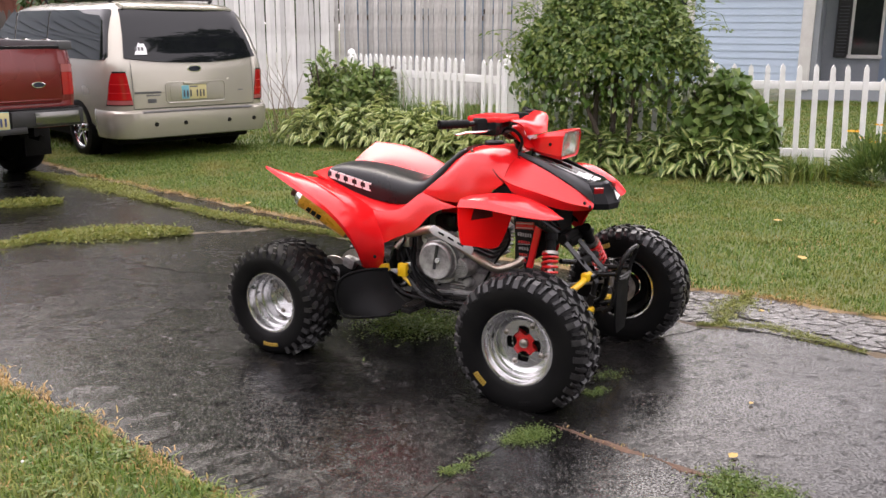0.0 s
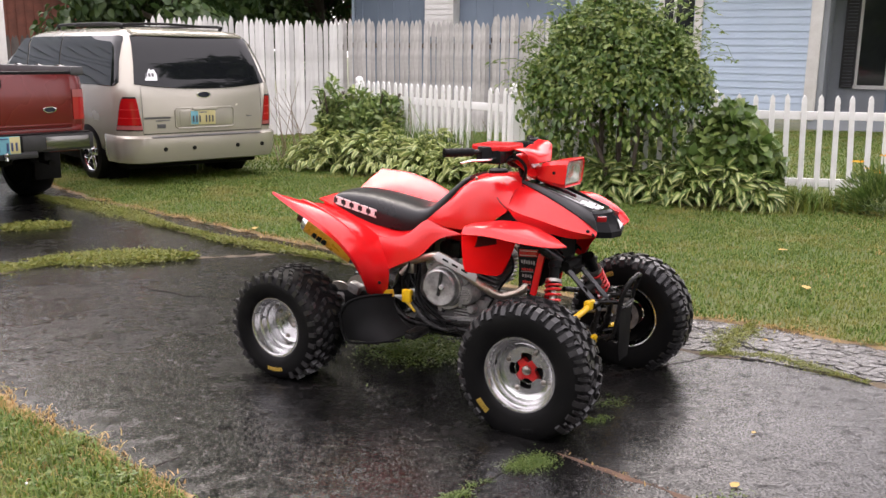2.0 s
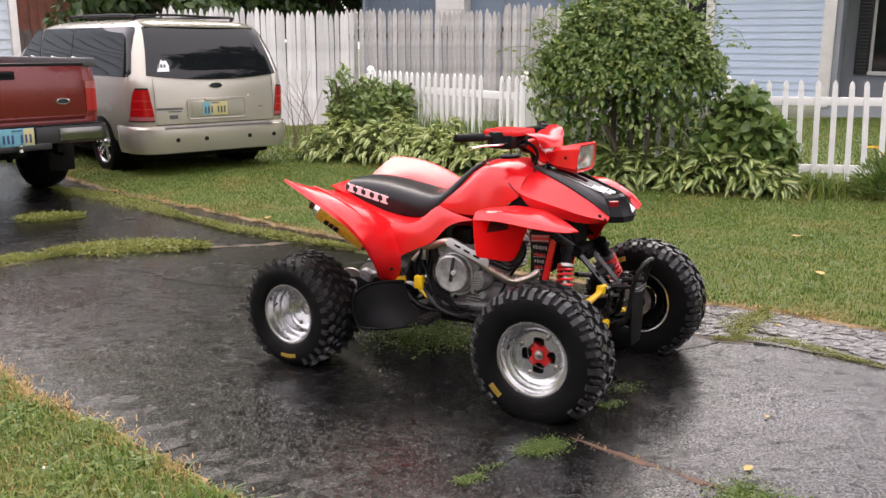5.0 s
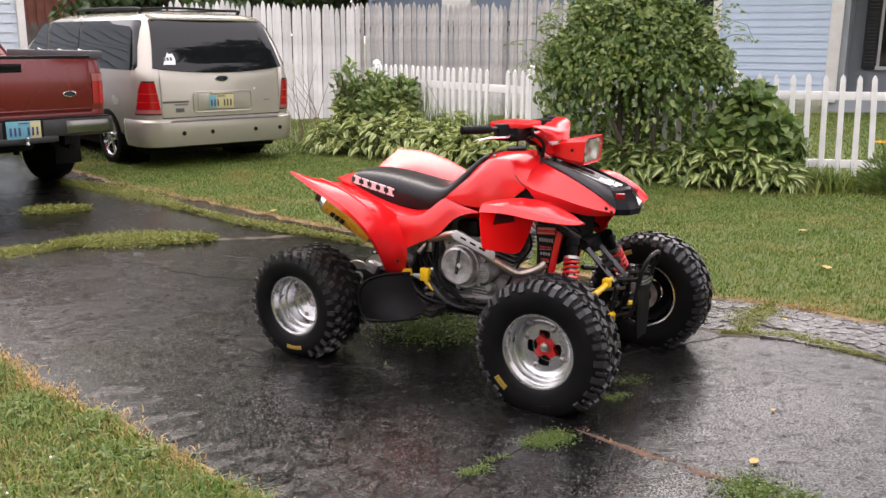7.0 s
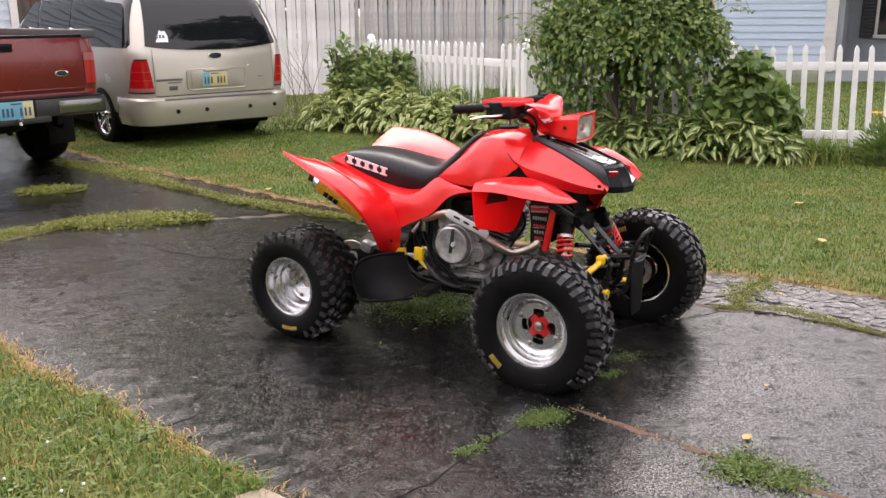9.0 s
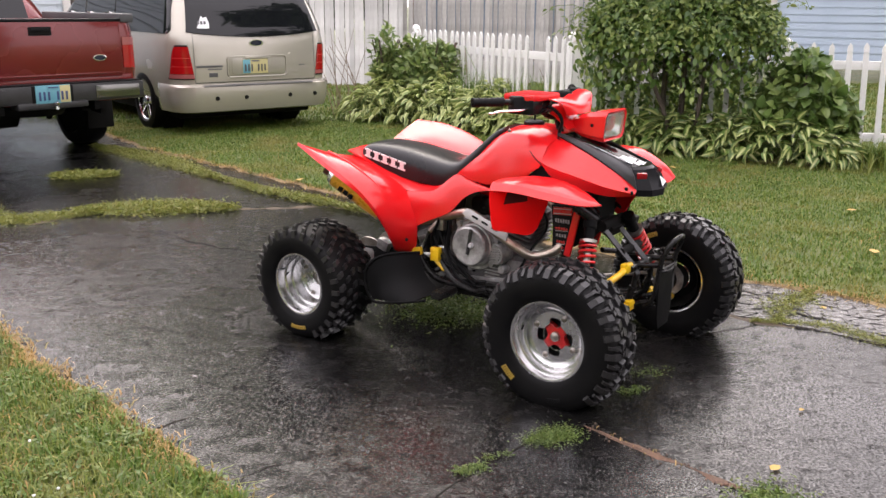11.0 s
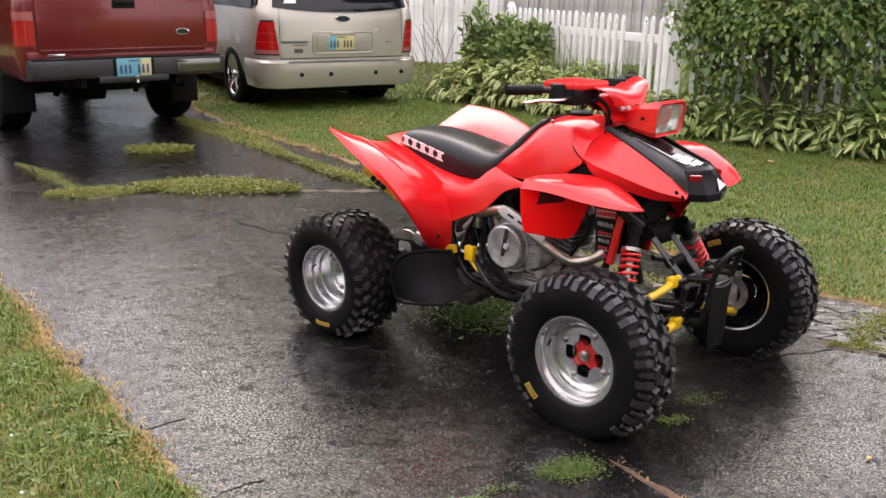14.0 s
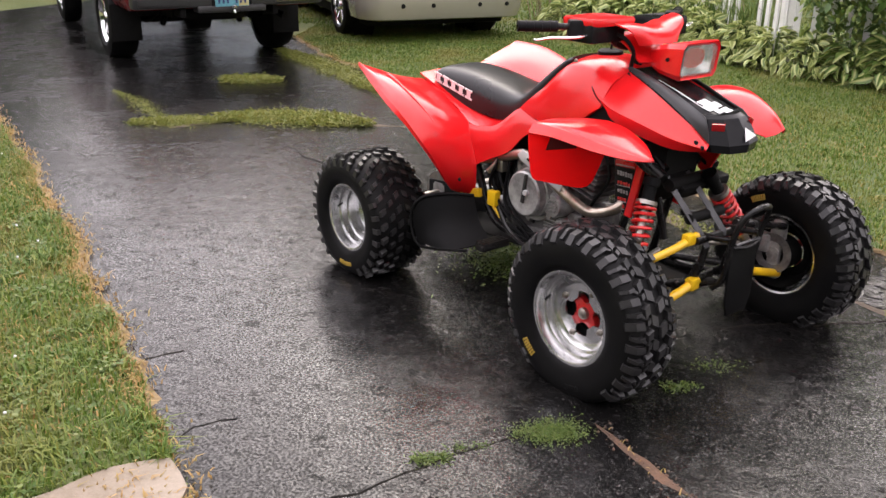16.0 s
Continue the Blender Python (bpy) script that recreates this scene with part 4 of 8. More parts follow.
deck = thing("timber_deck_rail", pose(-2.75, 26.0, 0, 0, 0, 10), "reddish timber rail beside the slate wall", "rail")
REDWOOD = mat("red_timber", (0.20, 0.085, 0.045), (0.14, 0.06, 0.035), rough=0.7, grain=40, stain=3, bump=0.2)
for x in (-0.9, 0.0, 0.9):
    part("post", box(0.14, 0.14, 3.4, (x, 0, 1.7), 0.01), REDWOOD, deck)
for z in (2.75, 3.0, 3.25):
    part("rail", box(2.1, 0.06, 0.14, (0, -0.05, z), 0.008), REDWOOD, deck)

# ---- the quad bike ----
CASEDARK = mat("grimy_casting", (0.20, 0.19, 0.19), (0.06, 0.056, 0.055), rough=0.5, metal=0.3, grain=90, stain=14, bump=0.2, wear=0.15)
quad = thing("quad_bike", pose(-0.564, 4.732, 0.0, 0, 0, -28.64), "bright red sport quad bike with knobbly tyres on wet asphalt", "quad bike")


def knob(y, r, sy, sa, rise, skew=0.0, sink=0.012):
    """One tread block, at the front of the wheel."""
    bm = bmesh.new()
    lo, hi = [], []
    for u, v in ((-1, -1), (1, -1), (1, 1), (-1, 1)):
        q = Vector((0, y + v * sy / 2, u * sa / 2 + v * skew))
        lo.append(bm.verts.new(q + Vector((r - sink, 0, 0))))
        hi.append(bm.verts.new(q + Vector((r + rise, -v * sy * 0.08, -u * sa * 0.08))))
    bm.faces.new(hi)
    for i in range(4):
        bm.faces.new((lo[i], lo[(i + 1) % 4], hi[(i + 1) % 4], hi[i]))
    me = mesh_of("tread_block", bm, 0)
    me.materials.append(TREAD)
    return me


def lug(path, wide, R, h, rise=0.011):
    """A tread bar along a path of (across, along the rim), bent over the shoulder of the tyre."""
    bm = bmesh.new()
    rows = []
    for y, along in path:
        f = abs(y) / h
        r = R - 0.009 - 0.010 * max(0.0, (f - 0.4) / 0.46) ** 2 - 0.020 * max(0.0, (f - 0.86) / 0.12)
        lean = 0.55 * max(0.0, (f - 0.6) / 0.4)
        rows.append([bm.verts.new((r + d * (1 - 0.5 * lean), y + (d * lean if y > 0 else -d * lean), along + k * wide / 2 * e)) for k, d, e in ((-1, -0.010, 1.1), (-1, rise, 0.86), (1, rise, 0.86), (1, -0.010, 1.1))])
    for a, b in zip(rows, rows[1:]):
        for k in range(3):
            bm.faces.new((a[k], a[k + 1], b[k + 1], b[k]))
    bm.faces.new(rows[0])
    bm.faces.new(rows[-1][::-1])
    bmesh.ops.recalc_face_normals(bm, faces=bm.faces)
    me = mesh_of("tread_block", bm, 0)
    me.materials.append(TREAD)
    return me


def tread(R, W, front):
    """The blocks of a tyre: for each kind its mesh and the angles at which it stands."""
    h = W / 2
    out = []
    n = 24 if front else 28
    ring = [2 * math.pi * k / n for k in range(n)]
    if front:
        for s in (-1, 1):
            o = math.pi / n * (s > 0)
            for path, wide in ((((0.60, 0.0), (0.84, 0.003), (0.985, 0.005)), 0.026), (((0.64, 0.036), (0.80, 0.034), (0.95, 0.038)), 0.013), (((0.58, 0.024), (0.70, 0.034)), 0.010),
                               (((0.05, 0.0), (0.32, 0.014)), 0.036), (((0.34, 0.046), (0.54, 0.034)), 0.030), (((0.36, 0.012), (0.50, 0.006)), 0.018)):
                out.append((lug([(s * h * a, b) for a, b in path], wide, R, h), [a + o for a in ring]))
    else:
        for i, y in enumerate((-0.74, -0.44, -0.15, 0.15, 0.44, 0.74)):
            me = knob(y * h, R - 0.013, h * 0.20, 0.022 + 0.005 * (i in (2, 3)), 0.014, (0.006 if i < 3 else -0.006))
            out.append((me, [a + (0.105 if i in (0, 2, 3, 5) else 0.0) for a in ring]))
        for s in (-1, 1):
            out.append((knob(s * h * 0.93, R - 0.034, h * 0.14, 0.022, 0.020, 0, 0.02), [a + 0.03 for a in ring]))
    return out


def tyre_mesh(R, W, rim, front, sit):
    """A soft sport tyre about the y axis, outer side towards -y."""
    h = W / 2
    prof = [(-h * 0.80, rim), (-h * 0.93, rim + 0.012), (-h * 1.02, rim + (R - rim) * 0.45), (-h * 0.98, R - 0.040), (-h * 0.86, R - 0.020), (-h * 0.5, R - 0.011), (0, R - 0.008)]
    prof = prof + [(-y, r) for y, r in prof[-2::-1]]
    bm = lathe([(p.x, p.y) for p in smooth_line([(a, b, 0) for a, b in prof], 27)] + [(h * 0.6, rim - 0.004), (-h * 0.6, rim - 0.004)], 56, closed=True)
    for v in bm.verts:
        if v.co.z < -sit:
            v.co.y *= 1.0 + 0.5 * (-sit - v.co.z)
            v.co.z = -sit + 0.1 * (v.co.z + sit)
    return mesh_of("tyre", bm, 35)


def rim_mesh(rim, W, dish):
    """A spun aluminium rim: rolled lip, stepped barrel and an inner flange."""
    h = W / 2
    prof = [(-h * 0.80, rim + 0.010), (-h * 0.86, rim + 0.006), (-h * 0.865, rim - 0.002), (-h * 0.84, rim - 0.008), (-h * 0.80, rim - 0.009), (-h * 0.55, rim - 0.010), (-h * 0.52, rim - 0.020),
            (-h * 0.30, rim - 0.021), (-h * 0.27, rim - 0.030), (-h * 0.86 + dish, rim - 0.034), (-h * 0.86 + dish + 0.008, rim - 0.046), (-h * 0.86 + dish + 0.010, rim - 0.060)]
    back = [(-h * 0.86 + dish + 0.016, rim - 0.060), (-h * 0.86 + dish + 0.016, rim - 0.030), (h * 0.55, rim - 0.018), (h * 0.80, rim - 0.006), (h * 0.84, rim + 0.008)]
    return lathe(prof + back + [(h * 0.80, rim + 0.004), (h * 0.5, rim - 0.008), (-h * 0.4, rim - 0.006)], 56, closed=True)


def web_mesh(rim, y, holes=4, base=0.050, lobe=0.023):
    """The flat centre of a wheel, cut by round-ended openings between the bolt seats."""
    bm = bmesh.new()
    n = 96
    outer, inner = rim - 0.052, []
    for k in range(n):
        a = 2 * math.pi * k / n
        inner.append(base + lobe * (0.5 + 0.5 * math.tanh(4 * math.cos(holes * a))))
    for s, rev in ((-0.004, False), (0.004, True)):
        o = [bm.verts.new((math.cos(2 * math.pi * k / n) * outer, y + s, math.sin(2 * math.pi * k / n) * outer)) for k in range(n)]
        i = [bm.verts.new((math.cos(2 * math.pi * k / n) * inner[k], y + s, math.sin(2 * math.pi * k / n) * inner[k])) for k in range(n)]
        for k in range(n):
            j = (k + 1) % n
            bm.faces.new((o[k], o[j], i[j], i[k]) if not rev else (i[k], i[j], o[j], o[k]))
        if not rev:
            first = i
        else:
            for k in range(n):
                j = (k + 1) % n
                bm.faces.new((first[k], first[j], i[j], i[k]))
    return bm


def wheel(x, y, R, W, rim, dish, front, side, sit):
    """A wheel at (x, y); side -1 right, +1 left. The tyre carries rim, hub, nuts and print."""
    m = pose(x, y, sit, 0, 0, 0 if side < 0 else 180)
    key = "f" if front else "r"
    if key not in TYRES:
        TYRES[key] = (tyre_mesh(R, W, rim, front, sit), mesh_of("rim", rim_mesh(rim, W, dish), 35), mesh_of("web", web_mesh(rim, -W / 2 * 0.86 + dish + 0.012, 4, *((0.050, 0.023) if front else (0.030, 0.004))), 30), tread(R, W, front))
    t_me, r_me, w_me, blocks = TYRES[key]
    t = part("tyre", t_me, RUBBER, quad, "black knobbly tyre, wet, on a polished rim")
    t.matrix_local = m
    for me, angles in blocks:
        for a in angles:
            if math.sin(a) * R < -sit + 0.004:
                continue
            b = new("tread_block", me)
            b.parent, b.rotation_euler = t, (0, -a, 0)
    part("rim", r_me, ALU, t, "polished deep-dished aluminium rim")
    part("wheel_centre", w_me, ALU, t)
    yc = -W / 2 * 0.86 + dish + 0.012
    star = []
    for k in range(32):
        a = 2 * math.pi * k / 32
        rr = 0.046 + 0.017 * math.cos(4 * a + math.pi)
        star.append((math.cos(a) * rr, math.sin(a) * rr))
    part("hub", plate(star, 0.03, "xz", yc + 0.02, 0.004), REDHUB if front else STEEL, t, "red painted hub" if front else "")
    part("drum", lathe([(yc + 0.03, 0.0), (yc + 0.03, 0.062), (yc + 0.10, 0.062), (yc + 0.10, 0.0)], 24), DARK if front else CASEDARK, t)
    # dark liner added over the dull barrel to stand for the shade inside
    part("rim_shade_liner", lathe([(yc + 0.022, 0.030 if not front else 0.064), (yc + 0.022, rim - 0.050), (W * 0.22, rim - 0.034), (W * 0.40, rim - 0.022)], 40), GUARD if front else CASEDARK, t)
    part("axle_nut", lathe([(yc - 0.012, 0.0), (yc - 0.012, 0.010), (yc - 0.006, 0.018), (yc + 0.01, 0.020), (yc + 0.01, 0.0)], 18), STEEL, t)
    for k in range(4):
        a = math.pi / 4 + k * math.pi / 2 + 0.35
        n = part("wheel_nut", lathe([(-0.012, 0.0), (-0.010, 0.007), (-0.002, 0.009), (0.0, 0.012), (0.003, 0.012), (0.003, 0)], 8), STEEL, t)
        n.location = (math.cos(a) * 0.084, yc - 0.004, math.sin(a) * 0.084)
    va = -2.2
    part("valve", tube([(math.cos(2.9) * (rim - 0.028), -W * 0.25, math.sin(2.9) * (rim - 0.028)), (math.cos(2.9) * (rim - 0.04), -W * 0.25 - 0.03, math.sin(2.9) * (rim - 0.04))], 0.004, 8), DARK, t)
    # raised print on the sidewall, as plain bars along an arc
    a0, cnt, mat_ = (math.radians(218), 7, YPRINT) if front else (math.radians(262), 8, YPRINT)
    for k in range(cnt):
        a = a0 + (k * 0.042 if front else k * 0.058)
        rr = rim + (R - rim) * 0.46
        bm = box(0.0062 if front else 0.0072, 0.004, 0.024 if front else 0.017, bevel=0.001, seg=1)
        b = part("print_bar", bm, mat_, t)
        b.matrix_local = pose(math.cos(a) * rr, -W / 2 * 1.022, math.sin(a) * rr, 0, 90 - math.degrees(a), 0)
    if front and side > 0:
        for k in range(6):
            a = math.radians(58) + k * 0.045
            rr = rim + (R - rim) * 0.50
            b = part("print_bar", box(0.0075, 0.004, 0.022, bevel=0.001, seg=1), YPRINT, t)
            b.matrix_local = pose(math.cos(a) * rr, W / 2 * 1.022, math.sin(a) * rr, 0, 90 - math.degrees(a), 0)
    if front:
        for k in range(5):
            a = math.radians(277) + k * 0.05
            rr = rim + (R - rim) * 0.52
            b = part("print_bar", box(0.009, 0.003, 0.016, bevel=0.001, seg=1), RUBBER, t)
            b.matrix_local = pose(math.cos(a) * rr, -W / 2 * 1.022, math.sin(a) * rr, 0, 90 - math.degrees(a), 0)
    return t


TYRES = {}
wheel(1.235, -0.455, 0.282, 0.195, 0.148, 0.055, True, -1, 0.244)
wheel(1.300, 0.545, 0.282, 0.195, 0.148, 0.055, True, 1, 0.244)
wheel(0.02, -0.455, 0.256, 0.25, 0.134, 0.120, False, -1, 0.234)
wheel(0.02, 0.485, 0.256, 0.25, 0.134, 0.120, False, 1, 0.234)


def both(name, rows, nu, nv, material, thick=0.005, label=""):
    """The shell of one side and its mirror image."""
    for flip in (False, True):
        part(name, net(rows, nu, nv, thick, flip), material, quad, label, smooth=50)


# rear mudguard: from the crease beside the seat outwards; each row runs from the tail down to the leg in front of the wheel
part("rear_fender", net([
    [(-0.035, -0.140, 0.742), (0.065, -0.160, 0.722), (0.165, -0.166, 0.694), (0.262, -0.178, 0.660), (0.335, -0.198, 0.628), (0.385, -0.214, 0.545), (0.406, -0.216, 0.478), (0.392, -0.204, 0.400), (0.372, -0.198, 0.362)],
    [(-0.040, -0.200, 0.752), (0.075, -0.225, 0.740), (0.175, -0.235, 0.715), (0.275, -0.240, 0.678), (0.345, -0.242, 0.622), (0.383, -0.240, 0.545), (0.398, -0.232, 0.470), (0.384, -0.218, 0.398), (0.366, -0.210, 0.360)],
    [(-0.048, -0.270, 0.768), (0.085, -0.305, 0.766), (0.195, -0.322, 0.742), (0.300, -0.322, 0.694), (0.358, -0.305, 0.620), (0.384, -0.280, 0.540), (0.392, -0.258, 0.464), (0.376, -0.238, 0.394), (0.356, -0.226, 0.362)],
    [(-0.062, -0.330, 0.790), (0.075, -0.368, 0.782), (0.200, -0.392, 0.752), (0.306, -0.388, 0.692), (0.360, -0.360, 0.612), (0.382, -0.320, 0.530), (0.386, -0.288, 0.458), (0.366, -0.258, 0.392), (0.346, -0.245, 0.366)],
    [(-0.088, -0.378, 0.808), (0.050, -0.415, 0.780), (0.200, -0.440, 0.741), (0.302, -0.434, 0.678), (0.354, -0.402, 0.598), (0.374, -0.352, 0.518), (0.374, -0.312, 0.448), (0.354, -0.278, 0.390), (0.338, -0.262, 0.370)],
    [(-0.109, -0.408, 0.819), (0.045, -0.438, 0.774), (0.205, -0.468, 0.722), (0.297, -0.460, 0.660), (0.350, -0.430, 0.588), (0.362, -0.376, 0.506), (0.358, -0.330, 0.436), (0.342, -0.290, 0.388), (0.332, -0.274, 0.376)],
], 30, 40, 0.006), RED, quad, "red plastic rear mudguard with an upswept tip", smooth=50)
# its rolled edge, broader from the tip to a notch, and the raised rib that runs from the tip down the wing
part("rear_fender_lip", net([
    [(-0.109, -0.408, 0.820), (0.045, -0.439, 0.775), (0.205, -0.469, 0.723), (0.297, -0.461, 0.661), (0.350, -0.431, 0.589), (0.362, -0.377, 0.507), (0.358, -0.331, 0.437), (0.332, -0.275, 0.377)],
    [(-0.108, -0.411, 0.812), (0.040, -0.448, 0.762), (0.198, -0.478, 0.706), (0.286, -0.464, 0.650), (0.340, -0.434, 0.582), (0.354, -0.380, 0.502), (0.350, -0.333, 0.436), (0.326, -0.277, 0.379)],
], 4, 34, 0.005), RED, quad, smooth=50)
part("rear_fender_tip", net([
    [(-0.106, -0.405, 0.8215), (0.000, -0.410, 0.799), (0.100, -0.420, 0.775), (0.190, -0.432, 0.749), (0.240, -0.436, 0.722)],
    [(-0.107, -0.408, 0.8245), (0.000, -0.424, 0.797), (0.100, -0.440, 0.768), (0.190, -0.456, 0.738), (0.245, -0.455, 0.708)],
    [(-0.109, -0.411, 0.8200), (-0.002, -0.432, 0.789), (0.098, -0.453, 0.758), (0.190, -0.471, 0.728), (0.225, -0.471, 0.709)],
], 8, 18, 0.004), RED, quad, "raised edge of the mudguard's tip", smooth=40)
part("rear_fender_rib", tube([(0.030, -0.362, 0.793), (0.120, -0.380, 0.778), (0.220, -0.392, 0.746), (0.290, -0.385, 0.706), (0.335, -0.370, 0.660)], (0.007, 0.003), 10, 22, flat=0.7), RED, quad, smooth=60)
part("rear_fender", net([
    [(-0.03, 0.145, 0.768), (0.12, 0.155, 0.730), (0.30, 0.152, 0.700), (0.46, 0.150, 0.660)],
    [(-0.06, 0.270, 0.800), (0.11, 0.270, 0.792), (0.26, 0.260, 0.765), (0.42, 0.230, 0.715)],
    [(-0.060, 0.385, 0.842), (0.10, 0.390, 0.836), (0.25, 0.375, 0.808), (0.40, 0.335, 0.765)],
    [(-0.060, 0.400, 0.845), (0.10, 0.405, 0.838), (0.25, 0.388, 0.808), (0.40, 0.345, 0.762)],
    [(-0.05, 0.450, 0.780), (0.12, 0.470, 0.770), (0.27, 0.455, 0.730), (0.40, 0.400, 0.660)],
], 26, 18, 0.006), RED, quad, "red plastic rear mudguard, seen from inside", smooth=50)
# the tail between the mudguards
part("tail_panel", net([
    [(-0.045, -0.15, 0.766), (-0.055, 0.0, 0.772), (-0.045, 0.15, 0.766)],
    [(0.02, -0.15, 0.745), (0.02, 0.0, 0.75), (0.02, 0.15, 0.745)],
    [(0.16, -0.15, 0.70), (0.16, 0.0, 0.70), (0.16, 0.15, 0.70)]], 8, 10, 0.006), RED, quad)
# the strip below the seat, and the cover that folds out from it
both("seat_strip", [
    [(-0.02, -0.118, 0.752), (0.08, -0.128, 0.722), (0.20, -0.132, 0.690), (0.34, -0.134, 0.660), (0.44, -0.130, 0.658), (0.52, -0.126, 0.690), (0.585, -0.128, 0.745)],
    [(-0.03, -0.140, 0.742), (0.065, -0.160, 0.722), (0.165, -0.166, 0.694), (0.335, -0.196, 0.634), (0.434, -0.182, 0.636), (0.516, -0.168, 0.676), (0.575, -0.154, 0.728)],
], 5, 28, RED, 0.004)
both("side_panel", [
    [(0.335, -0.198, 0.630), (0.400, -0.188, 0.632), (0.475, -0.177, 0.652), (0.573, -0.155, 0.727), (0.665, -0.168, 0.706), (0.760, -0.183, 0.688)],
    [(0.348, -0.210, 0.608), (0.410, -0.200, 0.613), (0.485, -0.190, 0.632), (0.578, -0.170, 0.706), (0.667, -0.174, 0.699), (0.760, -0.185, 0.687)],
    [(0.370, -0.217, 0.565), (0.430, -0.208, 0.580), (0.510, -0.199, 0.606), (0.595, -0.184, 0.680), (0.672, -0.180, 0.690), (0.760, -0.186, 0.686)],
    [(0.406, -0.217, 0.488), (0.477, -0.206, 0.525), (0.562, -0.200, 0.566), (0.630, -0.190, 0.636), (0.690, -0.186, 0.668), (0.760, -0.186, 0.683)],
], 16, 26, RED, 0.005, "red plastic side cover below the seat")
# tank cover, across from one side to the other
half = [
    [(0.575, -0.154, 0.728), (0.680, -0.171, 0.709), (0.800, -0.184, 0.712), (0.885, -0.182, 0.742), (0.970, -0.177, 0.800)],
    [(0.618, -0.151, 0.764), (0.720, -0.175, 0.756), (0.820, -0.184, 0.765), (0.905, -0.181, 0.780), (0.980, -0.176, 0.808)],
    [(0.674, -0.134, 0.814), (0.765, -0.160, 0.852), (0.845, -0.168, 0.858), (0.918, -0.170, 0.850), (0.984, -0.170, 0.832)],
    [(0.706, -0.114, 0.860), (0.778, -0.136, 0.892), (0.845, -0.144, 0.902), (0.920, -0.150, 0.893), (0.988, -0.148, 0.868)],
    [(0.720, -0.100, 0.876), (0.780, -0.118, 0.908), (0.845, -0.124, 0.919), (0.920, -0.128, 0.911), (0.992, -0.124, 0.888)],
    [(0.726, -0.055, 0.886), (0.782, -0.062, 0.924), (0.845, -0.064, 0.936), (0.920, -0.066, 0.934), (0.998, -0.064, 0.908)],
]
rows = half + [[(0.728, 0, 0.888), (0.782, 0, 0.926), (0.845, 0, 0.938), (0.920, 0, 0.937), (1.000, 0, 0.912)]] + [[(x, -y, z) for x, y, z in r] for r in half[::-1]]
part("tank_cover", net(rows, 49, 24, 0.006), RED, quad, "glossy red plastic tank cover", smooth=60)
# front body sides, running down to the nose, with a fold along the middle
both("front_body", [
    [(0.895, -0.070, 0.939), (0.990, -0.078, 0.918), (1.134, -0.106, 0.871), (1.269, -0.116, 0.808), (1.354, -0.100, 0.752)],
    [(0.885, -0.125, 0.918), (0.992, -0.118, 0.886), (1.132, -0.132, 0.845), (1.264, -0.132, 0.791), (1.357, -0.107, 0.746)],
    [(0.925, -0.160, 0.872), (1.012, -0.160, 0.840), (1.130, -0.164, 0.811), (1.260, -0.152, 0.769), (1.358, -0.115, 0.739)],
    [(0.958, -0.178, 0.838), (1.028, -0.184, 0.812), (1.130, -0.182, 0.790), (1.260, -0.163, 0.757), (1.358, -0.119, 0.735)],
    [(0.963, -0.178, 0.832), (1.030, -0.184, 0.805), (1.130, -0.182, 0.783), (1.260, -0.163, 0.751), (1.357, -0.118, 0.732)],
    [(0.992, -0.176, 0.808), (1.034, -0.178, 0.770), (1.130, -0.170, 0.742), (1.252, -0.146, 0.718), (1.350, -0.108, 0.723)],
], 26, 22, RED, 0.005, "red plastic front body panel")
# bonnet between them
part("bonnet", net([
    [(1.00, 0.088, 0.905), (1.126, 0.098, 0.853), (1.26, 0.108, 0.806), (1.35, 0.100, 0.768)],
    [(1.00, 0.055, 0.915), (1.126, 0.062, 0.885), (1.26, 0.064, 0.842), (1.345, 0.058, 0.812)],
    [(1.00, 0.0, 0.915), (1.126, 0.0, 0.882), (1.26, 0.0, 0.842), (1.35, 0.0, 0.812)],
    [(1.00, -0.055, 0.915), (1.126, -0.062, 0.885), (1.26, -0.064, 0.842), (1.345, -0.058, 0.812)],
    [(1.00, -0.088, 0.905), (1.126, -0.098, 0.853), (1.26, -0.108, 0.806), (1.35, -0.100, 0.768)],
], 22, 14, -0.006), GLOSSBLACK, quad, "gloss black front bonnet with white decals")
nose = bmesh.new()
skin(nose, [[(x, y, z) for x, y in [(a, -b) for a, b in half_plan] + [(a, b) for a, b in half_plan[-2::-1]]] for z, half_plan in (
    (0.722, ((1.300, 0.096), (1.362, 0.094), (1.404, 0.062), (1.420, 0.0))),
    (0.748, ((1.300, 0.108), (1.358, 0.104), (1.406, 0.074), (1.425, 0.0))),
    (0.790, ((1.300, 0.108), (1.345, 0.101), (1.384, 0.064), (1.398, 0.0))),
    (0.820, ((1.290, 0.100), (1.332, 0.092), (1.362, 0.056), (1.376, 0.0))),
    (0.829, ((1.280, 0.088), (1.324, 0.080), (1.350, 0.046), (1.362, 0.0))))])
nose_ob = part("nose", nose, GLOSSBLACK, quad, "gloss black nose piece", smooth=20)
